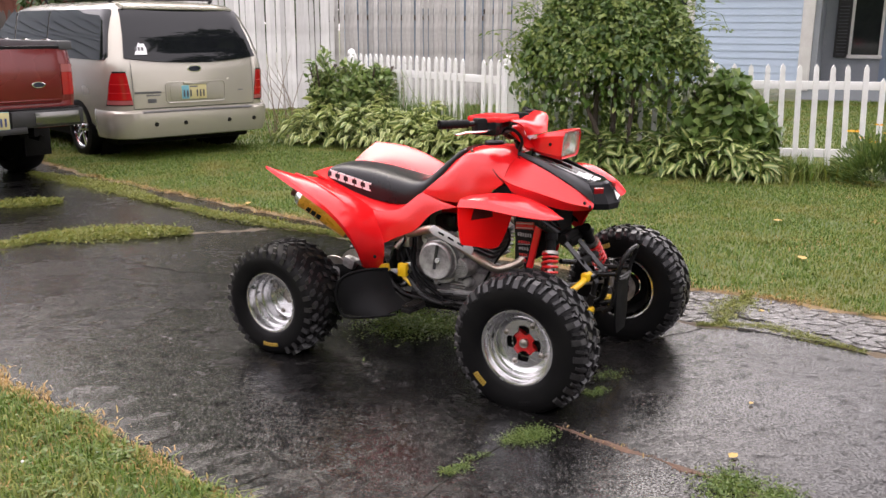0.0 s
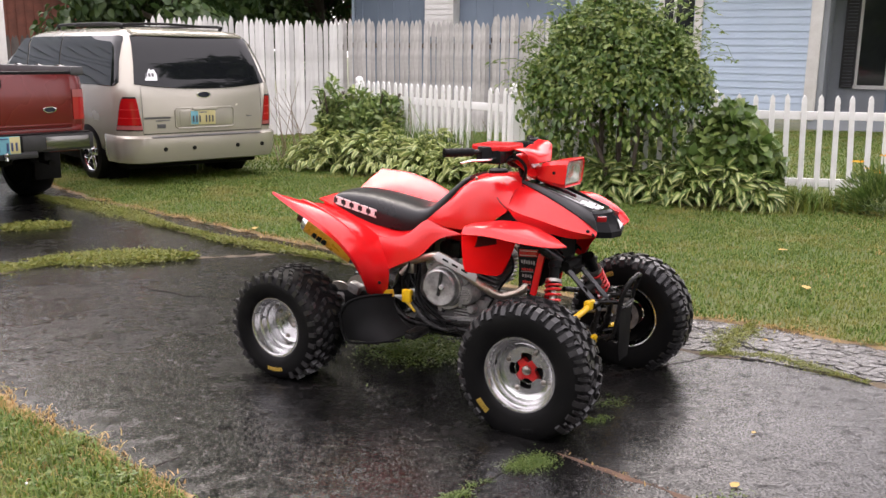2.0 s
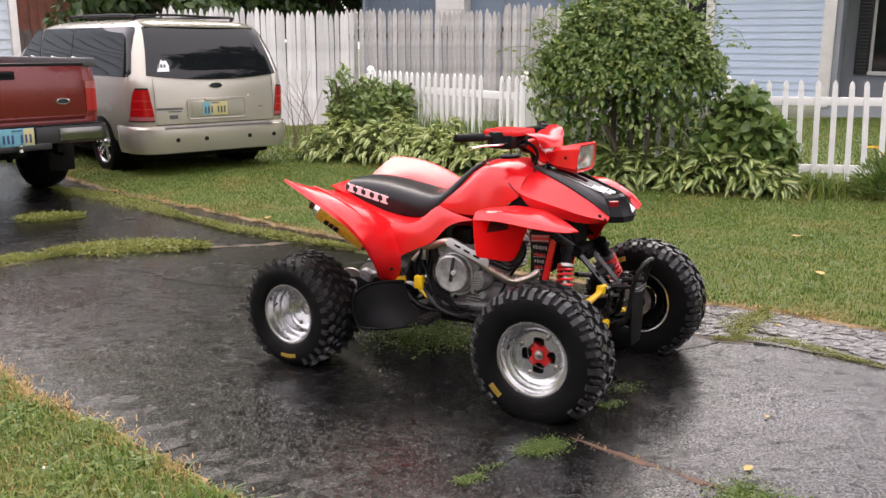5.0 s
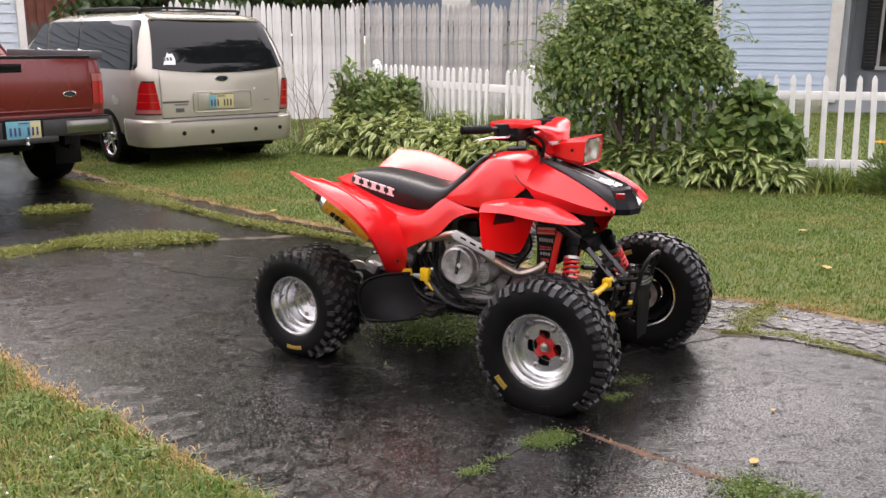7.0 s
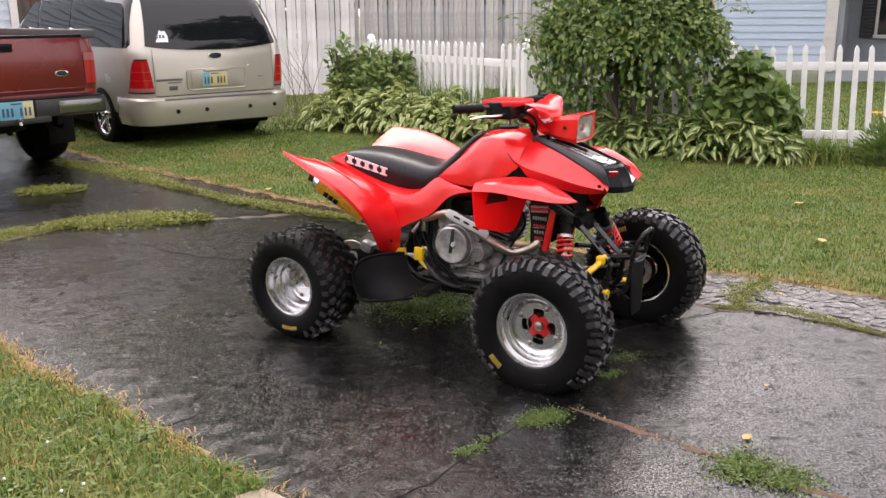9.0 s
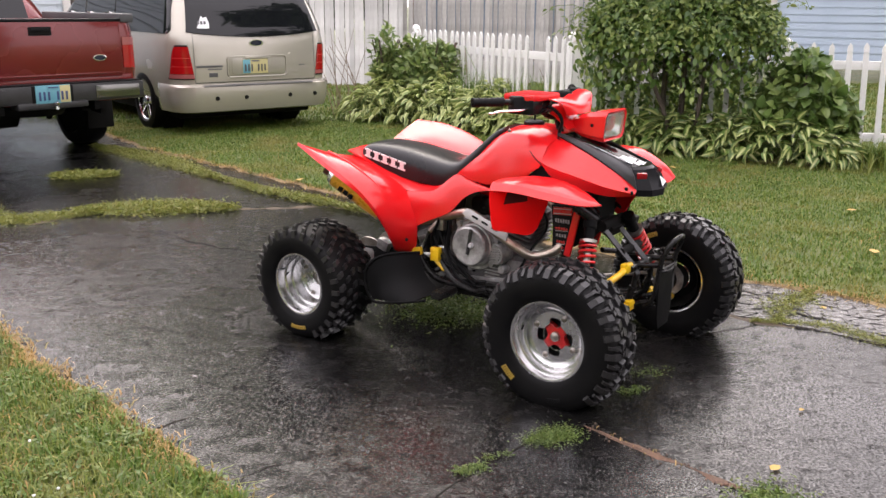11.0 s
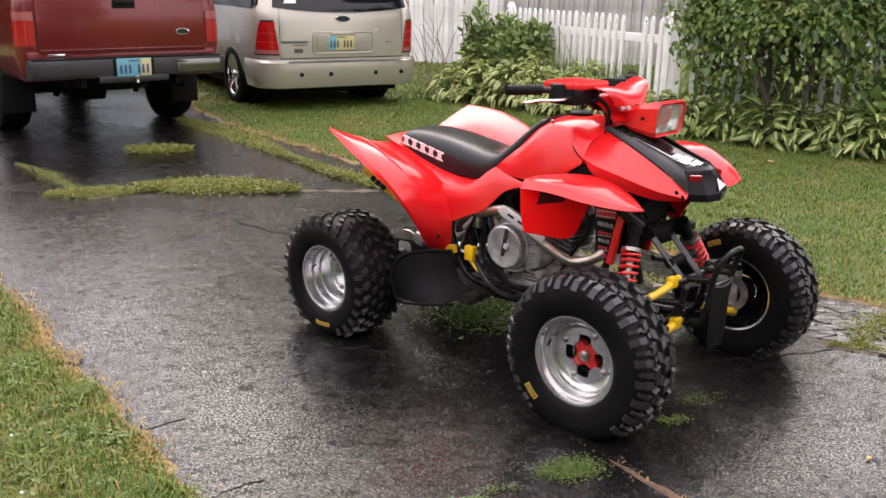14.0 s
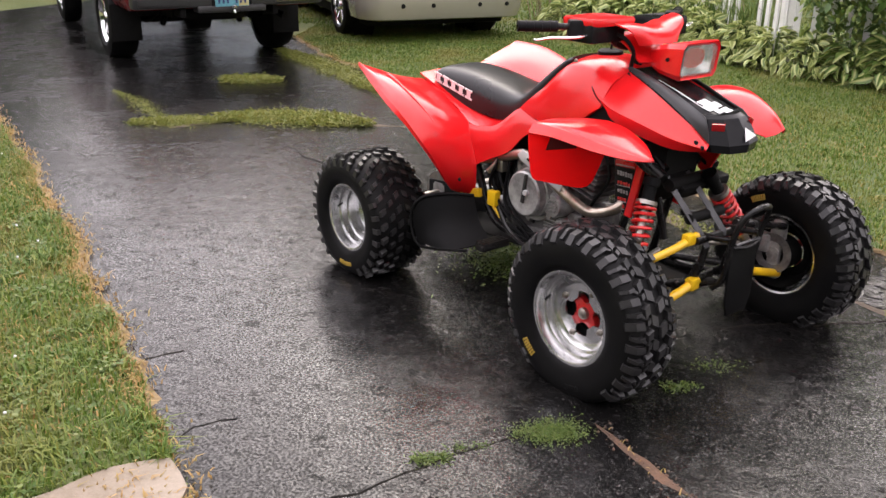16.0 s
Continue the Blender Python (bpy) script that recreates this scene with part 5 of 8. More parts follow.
for k in (-1, 1):
    part("marker_lens", box(0.040, 0.010, 0.024, (1.364, k * 0.081, 0.799), 0.003, (-k * 14, 0, -k * 43)), LENS, nose_ob, "red marker lens")
    part("bonnet_side", net([
        [(1.000, k * 0.083, 0.921), (1.134, k * 0.105, 0.876), (1.269, k * 0.115, 0.813), (1.358, k * 0.106, 0.750)],
        [(1.000, k * 0.077, 0.928), (1.134, k * 0.096, 0.890), (1.269, k * 0.106, 0.834), (1.346, k * 0.104, 0.795)],
        [(1.000, k * 0.068, 0.926), (1.134, k * 0.082, 0.896), (1.262, k * 0.088, 0.848), (1.324, k * 0.094, 0.826)]], 9, 16, 0.004 * -k), SATIN, nose_ob, "grey plastic bonnet edge with sky sheen in its colour", smooth=50)
bm = bmesh.new()
bm.faces.new([bm.verts.new(p) for p in ((1.3941, 0.0076, 0.7935), (1.4033, 0.0598, 0.7634), (1.4208, -0.02, 0.7573))])
part("decal", bm, WHITE, nose_ob, "white three-cornered decal").location = (0.003, 0.0, 0.001)
for y, w, x in ((-0.02, 0.06, 1.262), (-0.035, 0.05, 1.292), (0.010, 0.045, 1.282), (-0.02, 0.03, 1.312), (0.020, 0.05, 1.318)):
    part("decal", box(0.030, w, 0.002, (x, y, 0.8575 - (x - 1.24) * 0.33), 0.0, (0, 18, 12)), WHITE, nose_ob, "torn white decal")
part("bonnet_stripe", tube([(1.10, -0.050, 0.897), (1.20, -0.054, 0.869), (1.28, -0.055, 0.841)], 0.0035, 6), WHITE, nose_ob)
# front mudguards with their flaps
FENDER = [
    [(0.940, -0.200, 0.752), (1.020, -0.200, 0.774), (1.120, -0.200, 0.762), (1.220, -0.228, 0.735), (1.298, -0.288, 0.717)],
    [(0.915, -0.290, 0.772), (1.015, -0.285, 0.787), (1.130, -0.278, 0.772), (1.230, -0.266, 0.739), (1.302, -0.291, 0.717)],
    [(0.905, -0.372, 0.773), (1.010, -0.365, 0.780), (1.130, -0.340, 0.762), (1.235, -0.308, 0.733), (1.304, -0.292, 0.717)],
    [(0.904, -0.402, 0.770), (1.010, -0.392, 0.770), (1.135, -0.362, 0.750), (1.237, -0.322, 0.727), (1.305, -0.293, 0.716)],
    [(0.904, -0.408, 0.767), (1.010, -0.398, 0.768), (1.136, -0.368, 0.748), (1.238, -0.326, 0.726), (1.305, -0.293, 0.716)],
    [(0.905, -0.430, 0.742), (1.010, -0.418, 0.744), (1.140, -0.388, 0.726), (1.242, -0.340, 0.713), (1.306, -0.294, 0.712)],
]
part("front_fender", net(FENDER, 26, 22, 0.005), RED, quad, "red plastic front mudguard drawn out to a point", smooth=50)
part("front_fender", net([
    [(0.960, 0.190, 0.770), (1.050, 0.190, 0.782), (1.120, 0.190, 0.782), (1.180, 0.195, 0.770), (1.240, 0.205, 0.748), (1.290, 0.226, 0.728), (1.322, 0.252, 0.713)],
    [(0.960, 0.250, 0.795), (1.050, 0.255, 0.822), (1.120, 0.258, 0.826), (1.185, 0.262, 0.814), (1.248, 0.265, 0.788), (1.305, 0.270, 0.756), (1.340, 0.282, 0.722)],
    [(0.950, 0.325, 0.800), (1.050, 0.330, 0.834), (1.120, 0.330, 0.840), (1.182, 0.328, 0.832), (1.245, 0.325, 0.806), (1.304, 0.320, 0.773), (1.344, 0.315, 0.734)],
    [(0.940, 0.390, 0.790), (1.040, 0.392, 0.820), (1.110, 0.388, 0.828), (1.172, 0.382, 0.820), (1.234, 0.373, 0.794), (1.290, 0.360, 0.762), (1.334, 0.342, 0.728)],
    [(0.940, 0.432, 0.752), (1.040, 0.430, 0.778), (1.105, 0.424, 0.786), (1.165, 0.416, 0.778), (1.225, 0.402, 0.756), (1.280, 0.382, 0.732), (1.324, 0.352, 0.714)],
], 24, 28, -0.005), RED, quad, "red plastic front mudguard with a wet shine", smooth=50)
both("mud_flap", [
    [(0.905, -0.424, 0.752), (0.950, -0.340, 0.768), (1.000, -0.260, 0.768), (1.055, -0.190, 0.758)],
    [(0.908, -0.428, 0.735), (0.952, -0.342, 0.735), (1.000, -0.262, 0.735), (1.050, -0.193, 0.735)],
    [(0.912, -0.424, 0.660), (0.952, -0.340, 0.652), (0.995, -0.258, 0.648), (1.028, -0.200, 0.655)],
    [(0.915, -0.412, 0.598), (0.946, -0.336, 0.580), (0.977, -0.252, 0.560), (0.998, -0.208, 0.572)],
    [(0.922, -0.398, 0.582), (0.946, -0.334, 0.564), (0.972, -0.255, 0.543), (0.984, -0.218, 0.546)],
], 18, 16, FLAPRED, 0.006, "flat red flap behind the front wheel")
for s in (-1, 1):
    # no hole is cut: the vent's shade is the plate's darker red
    part("flap_vent", plate([(-0.052, -0.026), (0.050, -0.022), (0.044, 0.020), (-0.036, 0.026)], 0.005, "xz", 0.0, 0.001), VENT, quad, "vent plate with its shade painted dark red").matrix_local = pose(0.972, s * 0.341, 0.712, 0, 0, -s * 60 + (180 if s > 0 else 0))


# seat, one long cushion with a dip; the print is a row of plain white bars
rows = []
for x, zt, zb, w in ((-0.005, 0.765, 0.748, 0.085), (0.02, 0.792, 0.738, 0.118), (0.08, 0.806, 0.715, 0.132), (0.22, 0.802, 0.680, 0.140), (0.36, 0.782, 0.662, 0.142), (0.47, 0.768, 0.662, 0.139), (0.55, 0.782, 0.690, 0.140), (0.615, 0.826, 0.748, 0.142), (0.675, 0.880, 0.810, 0.132), (0.725, 0.922, 0.872, 0.112), (0.752, 0.934, 0.905, 0.090)):
    rows.append([(x, y * w, zb + (zt - zb) * k) for y, k in ((-1, 0), (-1.02, 0.35), (-0.95, 0.72), (-0.72, 0.93), (-0.35, 1), (0, 1.01), (0.35, 1), (0.72, 0.93), (0.95, 0.72), (1.02, 0.35), (1, 0))])
fine = [smooth_line(r, 25) for r in rows]
fine = [[c[i] for c in [smooth_line([f[j] for f in fine], 40) for j in range(25)]] for i in range(40)]
bm = bmesh.new()
skin(bm, fine, True, True)
seat = part("seat", bm, SEAT, quad, "black vinyl seat with white print on its sides", smooth=50)
for s in (-1, 1):
    for k, (w, g) in enumerate(((0.040, 0), (0.040, 0), (0.044, 0), (0.040, 0), (0.042, 0))):
        x = 0.070 + 0.049 * k
        zc = 0.764 - 0.30 * (x - 0.06) * 0.62
        b = plate([(-w / 2, -0.020), (w / 2, -0.020), (w / 2, -0.012), (w / 4, -0.012), (w / 4, 0.012), (w / 2, 0.012), (w / 2, 0.020), (-w / 2, 0.020), (-w / 2, 0.012), (-w / 4, 0.012), (-w / 4, -0.012), (-w / 2, -0.012)], 0.003, "xz", 0)
        ob = part("print_bar", b, WHITE, seat)
        ob.matrix_local = pose(x, s * (0.1425 + 0.020 * (x - 0.06)), zc, s * -8, 11, 0)

# handlebar, controls and headlight
bar = part("handlebar", tube([(0.80, -0.40, 1.060), (0.885, -0.27, 1.058), (0.93, -0.17, 1.050), (0.955, -0.09, 0.995), (0.96, 0, 0.985), (0.955, 0.09, 0.995), (0.93, 0.17, 1.050), (0.885, 0.27, 1.058), (0.80, 0.40, 1.060)], 0.011, 12, 40), FRAME, quad)
for s in (-1, 1):
    g = [(0.802, s * 0.398, 1.060), (0.872, s * 0.290, 1.059)]
    grip = part("grip", tube(g, 0.017, 14), BLACK, quad, "ribbed black rubber grip")
    for f in (0.0, 0.2, 0.4, 0.6, 0.8, 0.94):
        part("grip_ring", tube([Vector(g[0]).lerp(Vector(g[1]), f), Vector(g[0]).lerp(Vector(g[1]), f + 0.03)], 0.0185, 14), BLACK, grip)
    part("lever", tube([(0.945, s * 0.215, 1.035), (0.935, s * 0.285, 1.030), (0.900, s * 0.345, 1.030), (0.878, s * 0.385, 1.024), (0.872, s * 0.392, 1.026)], (0.009, 0.006), 10, 16, flat=0.6), ALU, quad, "polished alloy lever")
    part("switch_box", box(0.050, 0.060, 0.060, (0.905, s * 0.235, 1.050), 0.010, (0, 0, s * 35)), BLACK, quad)
    cap = [(-0.075, -0.085), (-0.06, -0.095), (0.055, -0.085), (0.075, -0.06), (0.075, 0.09), (-0.055, 0.09), (-0.08, 0.06)]
    if s < 0:
        part("bar_cap", plate([(a, -s * b) for a, b in cap][:: -s or 1], 0.026, "xy", 1.094, 0.010), RED, quad, "red plastic cover over the handlebar").matrix_local = pose(0.915, s * 0.150, -0.02)
    part("reservoir", box(0.115, 0.155, 0.064, (0.915, s * 0.158, 1.040), 0.010), GLOSSBLACK, quad)
    part("hose", tube([(0.95, s * 0.12, 1.04), (1.00, s * 0.11, 1.02), (1.02, s * 0.09, 0.98), (1.00, s * 0.07, 0.92), (1.02, s * 0.06, 0.86)], 0.007, 8, 18), BLACK, quad)
part("bar_cover", net([
    [(0.955, 0.165, 1.078), (0.955, 0.07, 1.060), (0.955, 0.0, 1.045), (0.955, -0.07, 1.060), (0.955, -0.165, 1.074)],
    [(1.00, 0.150, 1.078), (1.01, 0.07, 1.062), (1.015, 0.0, 1.052), (1.01, -0.07, 1.062), (1.00, -0.150, 1.062)],
    [(1.035, 0.125, 1.062), (1.05, 0.075, 1.040), (1.055, 0.0, 1.036), (1.05, -0.075, 1.040), (1.03, -0.120, 1.045)],
    [(1.04, 0.090, 1.005), (1.06, 0.065, 1.005), (1.065, 0.0, 1.005), (1.06, -0.065, 1.005), (1.04, -0.090, 1.005)],
], 14, 18, 0.005), RED, quad, "red plastic cover behind the headlight")
part("bar_cover_lower", net([
    [(0.93, 0.10, 1.03), (0.945, 0.0, 1.03), (0.93, -0.10, 1.03)],
    [(0.985, 0.085, 0.99), (1.0, 0.0, 0.99), (0.985, -0.085, 0.99)],
    [(1.035, 0.075, 0.945), (1.05, 0.0, 0.945), (1.035, -0.075, 0.945)]], 8, 10, 0.005), RED, quad)
shell = bmesh.new()
rect = [(-1, -0.7), (-0.85, -1), (0.85, -1), (1, -0.7), (1, 0.7), (0.85, 1), (-0.85, 1), (-1, 0.7)]
skin(shell, [[(x + dz * b, 0.012 + w * a, zc + hz * b) for a, b in rect] for x, w, zc, hz, dz in ((1.005, 0.034, 0.966, 0.016, 0.0), (1.03, 0.052, 0.967, 0.028, 0.0), (1.07, 0.068, 0.969, 0.040, 0.0), (1.12, 0.080, 0.971, 0.048, 0.002), (1.172, 0.088, 0.972, 0.054, 0.006), (1.180, 0.086, 0.972, 0.052, 0.006), (1.172, 0.078, 0.972, 0.045, 0.006), (1.150, 0.070, 0.972, 0.038, 0.004))])
head = part("headlight", shell, RED, quad, "red plastic headlight shell with a rectangular lens", smooth=35)
head.matrix_local = Matrix.Translation((0.012, 0.018, -0.006)) @ Matrix.Translation((1.02, 0.012, 0.972)) @ Matrix.Diagonal((1.0, 1.08, 1.10, 1)) @ Matrix.Translation((-1.02, -0.012, -0.972))
part("reflector", net([[(1.158, 0.012 + a * 0.072, 0.972 + b * 0.040) if abs(a) + abs(b) > 0.5 else (1.135, 0.012, 0.972) for a in (-1, 0, 1)] for b in (-1, 0, 1)], 9, 9, 0.002), ALU, head, "bright reflector")
lens = bmesh.new()
skin(lens, [[(x + 0.006 * b, 0.012 + 0.0775 * a * k, 0.972 + 0.0445 * b * k) for a, b in rect] for x, k in ((1.170, 1.0), (1.178, 0.97), (1.181, 0.6))])
part("lens", lens, CLEAR, head, "clear headlight lens", smooth=50)
for s in (-1, 1):
    part("screw", lathe([(-0.002, 0), (-0.002, 0.006), (0.002, 0.006), (0.002, 0)], 12), DARK, head).location = (1.125, 0.012 + s * 0.087, 0.975)

# fuel cap and its vent hose
part("fuel_cap", lathe([(0.0, 0.0), (0.0, 0.040), (0.004, 0.043), (0.016, 0.043), (0.022, 0.036), (0.024, 0.0)], 24, "z"), BLACK, quad, "round black fuel cap").location = (0.845, 0, 0.938)
part("vent_hose", tube([(0.845, 0, 0.955), (0.855, 0, 1.0), (0.90, 0, 1.03)], 0.004, 8, 10), BLACK, quad)
for x, y, z in ((0.80, -0.115, 0.925), (1.345, -0.118, 0.738), (1.325, -0.124, 0.752), (0.415, -0.300, 0.445)):
    part("fixing_screw", lathe([(0.0, 0.0), (0.0, 0.008), (-0.004, 0.006), (-0.004, 0)], 12, "y"), STEEL if x == 0.80 else DARK, quad).location = (x, y - 0.004, z)

# engine
# a dark plate stands in for the shade in the gap between panels
part("opening_shade", plate([(0.90, 0.745), (0.985, 0.812), (1.05, 0.752)], 0.004, "xz", -0.168), DARK, quad, "dark plate painted as the shaded gap between the panels")
part("tank_seam", tube([(0.862, -0.118, 0.924), (0.888, -0.142, 0.905), (0.924, -0.168, 0.866), (0.955, -0.180, 0.838), (0.985, -0.179, 0.814)], 0.0020, 6, 14), DARK, quad)
part("crankcase", join(box(0.30, 0.24, 0.20, (0.66, -0.01, 0.36), 0.03), box(0.16, 0.22, 0.12, (0.80, -0.01, 0.33), 0.03), box(0.14, 0.18, 0.14, (0.56, 0.0, 0.45), 0.03)), CASEDARK, quad, "grimy cast engine case")
part("clutch_cover", lathe([(-0.213, 0.0), (-0.214, 0.066), (-0.216, 0.070), (-0.216, 0.078), (-0.210, 0.084), (-0.182, 0.086), (-0.180, 0.092), (-0.150, 0.096), (-0.12, 0.098), (-0.12, 0)], 40), CAST, quad, "round clutch cover").location = (0.672, 0, 0.437)
part("cover_flange", lathe([(-0.150, 0.094), (-0.158, 0.096), (-0.160, 0.108), (-0.150, 0.112), (-0.12, 0.112)], 40), CAST, quad).location = (0.672, 0, 0.437)
for a in range(6):
    q = 0.3 + a * math.pi / 3
    part("bolt_boss", lathe([(-0.163, 0.0), (-0.163, 0.011), (-0.155, 0.014), (-0.11, 0.015)], 12), CAST, quad).location = (0.672 + math.cos(q) * 0.111, 0, 0.437 + math.sin(q) * 0.111)
part("case_cap", lathe([(-0.150, 0.0), (-0.150, 0.024), (-0.143, 0.030), (-0.10, 0.032)], 22), CAST, quad).location = (0.590, 0, 0.520)
part("case_cap", lathe([(-0.158, 0.0), (-0.158, 0.015), (-0.150, 0.020), (-0.10, 0.022)], 18), CAST, quad).location = (0.800, 0, 0.345)
part("case_rib", join(*[box(0.006, 0.012, 0.10, (0.735 + 0.022 * k, -0.140, 0.50), 0.002, (0, 24, 0)) for k in range(4)]), CAST, quad)
part("sump_edge", box(0.26, 0.02, 0.018, (0.70, -0.128, 0.282), 0.006, (0, -6, 0)), CAST, quad)
part("lower_rail", tube([(0.52, -0.160, 0.268), (0.66, -0.162, 0.254), (0.84, -0.158, 0.243)], 0.012, 10), FRAME, quad, "black steel frame rail")
part("gear_lever", tube([(0.60, -0.15, 0.30), (0.68, -0.19, 0.285), (0.76, -0.21, 0.30)], 0.007, 8, 10), FRAME, quad)
part("cover_bar", box(0.013, 0.010, 0.112, (0.678, -0.217, 0.459), 0.003, (0, 9, 0)), STRUT, quad, "dark bar across the cover")
part("cover_nut", lathe([(-0.226, 0.0), (-0.226, 0.010), (-0.222, 0.012), (-0.21, 0.012)], 6), BRUSHED, quad).location = (0.688, 0, 0.446)
part("oil_cover", lathe([(-0.175, 0.0), (-0.172, 0.040), (-0.16, 0.046), (-0.10, 0.05), (-0.1, 0)], 24), CAST, quad).location = (0.775, 0, 0.410)
for k in range(5):
    part("cover_rib", box(0.066 - abs(k - 2) * 0.008, 0.008, 0.005, (0.775, -0.178, 0.388 + k * 0.011), 0.002, (0, -8, 0)), CAST, quad)
for k in range(4):
    part("lower_rib", box(0.075, 0.012, 0.005, (0.745, -0.135, 0.300 + k * 0.014), 0.002), CAST, quad)
for a in range(7):
    q = a * 2 * math.pi / 7
    part("cover_bolt", lathe([(-0.165, 0), (-0.163, 0.006), (-0.15, 0.007), (-0.15, 0)], 8), STEEL, quad).location = (0.672 + math.cos(q) * 0.103, 0, 0.437 + math.sin(q) * 0.103)
for k in range(8):
    part("cylinder_fin", box(0.19, 0.19, 0.006, (0.80 + k * 0.005, 0, 0.47 + k * 0.019), 0.003, (0, 14, 0)), CASEDARK, quad)
part("cylinder", join(box(0.13, 0.13, 0.22, (0.80, 0, 0.52), 0.02, (0, 14, 0)), box(0.17, 0.16, 0.07, (0.84, 0, 0.66), 0.02, (0, 14, 0))), CASEDARK, quad)
part("carburettor", join(box(0.10, 0.07, 0.08, (0.64, -0.03, 0.58), 0.015), tube([(0.58, -0.03, 0.58), (0.76, -0.02, 0.60)], 0.03, 14)), FRAME, quad)
part("airbox", box(0.26, 0.20, 0.16, (0.40, 0, 0.58), 0.03), BLACK, quad)
part("battery_box", box(0.16, 0.24, 0.10, (0.20, 0, 0.62), 0.02), BLACK, quad)
part("header_pipe", tube([(0.96, -0.04, 0.64), (1.05, -0.07, 0.57), (1.050, -0.120, 0.476), (0.960, -0.160, 0.434), (0.89, -0.190, 0.466), (0.79, -0.20, 0.520), (0.67, -0.20, 0.578), (0.54, -0.175, 0.545), (0.38, -0.18, 0.50), (0.22, -0.222, 0.518)], 0.019, 14, 60), PIPE, quad, "heat-stained steel exhaust pipe")
shield = [(-0.115, -0.010), (-0.10, 0.020), (0.10, 0.022), (0.115, 0.010), (0.115, -0.018), (-0.09, -0.022)]
sh = part("heat_shield", plate(shield, 0.006, "xz", 0, 0.003), BRUSHED, quad, "slotted aluminium heat shield")
sh.matrix_local = pose(0.760, -0.226, 0.552, 0, 21, 2)
# uncut slots: dark bars carry the shade that real slots would hold
for x in (-0.05, 0.0, 0.05):
    part("slot", box(0.032, 0.008, 0.010, (x, -0.001, 0.002), 0.003), DARK, sh)
a, b = Vector((0.225, -0.225, 0.535)), Vector((0.000, -0.290, 0.682))
can = tube([a, a.lerp(b, 0.06), a.lerp(b, 0.12), a.lerp(b, 0.9), a.lerp(b, 0.96)], 0.054, 26)
sil = part("silencer", can, ORANGE, quad, "amber anodised exhaust silencer")
part("end_cap", tube([a.lerp(b, 0.95), a.lerp(b, 1.02), a.lerp(b, 1.06)], (0.055, 0.038), 26), ALU, sil)
part("tail_pipe", tube([a.lerp(b, 1.02), a.lerp(b, 1.16)], 0.030, 18), RUST, sil, "rusty brown tail pipe")
part("hanger", box(0.060, 0.030, 0.016, (0.01, -0.270, 0.742), 0.006, (0, 28, 0)), ALU, sil, "bright metal hanger")
part("inlet_cone", tube([a.lerp(b, -0.18), a.lerp(b, 0.0)], (0.022, 0.05), 22), STEEL, sil)
for f in (0.55, 0.65, 0.75):
    d = (b - a).normalized()
    q = a.lerp(b, f) + Vector((0.012, -0.046, -0.012))
    part("print_bar", box(0.022, 0.010, 0.046, (0, 0, 0), 0.001), DARK, sil).matrix_local = Matrix.Translation(q) @ pose(0, 0, 0, -12, 34, 12)

# frame, swing arm and axle
tubes = []
for s in (-1, 1):
    tubes += [tube([(0.28, s * 0.11, 0.46), (0.40, s * 0.12, 0.26), (0.60, s * 0.13, 0.225), (1.0, s * 0.13, 0.225), (1.30, s * 0.09, 0.27), (1.36, s * 0.08, 0.36)], 0.016, 10, 30),
              tube([(1.36, s * 0.075, 0.36), (1.365, s * 0.068, 0.42)], 0.012, 10), tube([(1.195, s * 0.09, 0.628), (1.05, s * 0.06, 0.73), (0.95, s * 0.03, 0.86)], 0.014, 10, 16),
              tube([(0.28, s * 0.11, 0.46), (0.34, s * 0.11, 0.62), (0.60, s * 0.09, 0.70), (0.95, s * 0.03, 0.84)], 0.014, 10, 24),
              tube([(0.28, s * 0.11, 0.60), (0.05, s * 0.10, 0.70)], 0.012, 10),
              tube([(1.0, s * 0.13, 0.225), (1.06, s * 0.11, 0.42), (1.12, s * 0.09, 0.64)], 0.014, 10, 16)]
tubes += [tube([(x, -0.12, z), (x, 0.12, z)], 0.014, 10) for x, z in ((0.42, 0.26), (1.0, 0.225), (1.30, 0.27), (1.36, 0.44))]
part("frame", join(*tubes), FRAME, quad, "black tubular steel frame")
for s in (-1, 1):
    w = 0.082 if s < 0 else 0.022
    part("front_strut", tube([(1.195, s * w, 0.604), (1.226 + 0.01 * (s > 0), s * w, 0.570), (1.345 + 0.02 * (s > 0), s * (w - 0.008), 0.450), (1.372, s * (w - 0.012), 0.412)], 0.0125, 4), STRUT, quad, "black steel front strut, greyed for its pale sheen")
    part("strut_brace", tube([(1.345, s * 0.066, 0.446), (1.400, s * 0.066, 0.452), (1.462, s * 0.064, 0.462)], 0.011, 10), FRAME, quad)
part("reservoir_block", box(0.070, 0.110, 0.040, (1.228, 0.112, 0.574), 0.012, (0, 8, 0)), BLACK, quad)
part("steering_shaft", tube([(0.95, 0, 0.98), (1.15, 0, 0.36)], 0.014, 10), FRAME, quad)
part("swing_arm", join(*[tube([(0.44, s * 0.07, 0.32), (0.20, s * 0.07, 0.28), (0.03, s * 0.06, 0.25)], 0.022, 12, 12) for s in (-1, 1)], box(0.09, 0.20, 0.11, (0.02, 0, 0.25), 0.02)), CAST, quad, "aluminium swing arm")
part("rear_axle", tube([(0.02, -0.44, 0.25), (0.02, 0.44, 0.25)], 0.020, 14), STEEL, quad)
part("rear_disc", lathe([(0.085, 0.05), (0.085, 0.095), (0.091, 0.095), (0.091, 0.05)], 32, closed=True), STEEL, quad).location = (0.02, 0, 0.25)
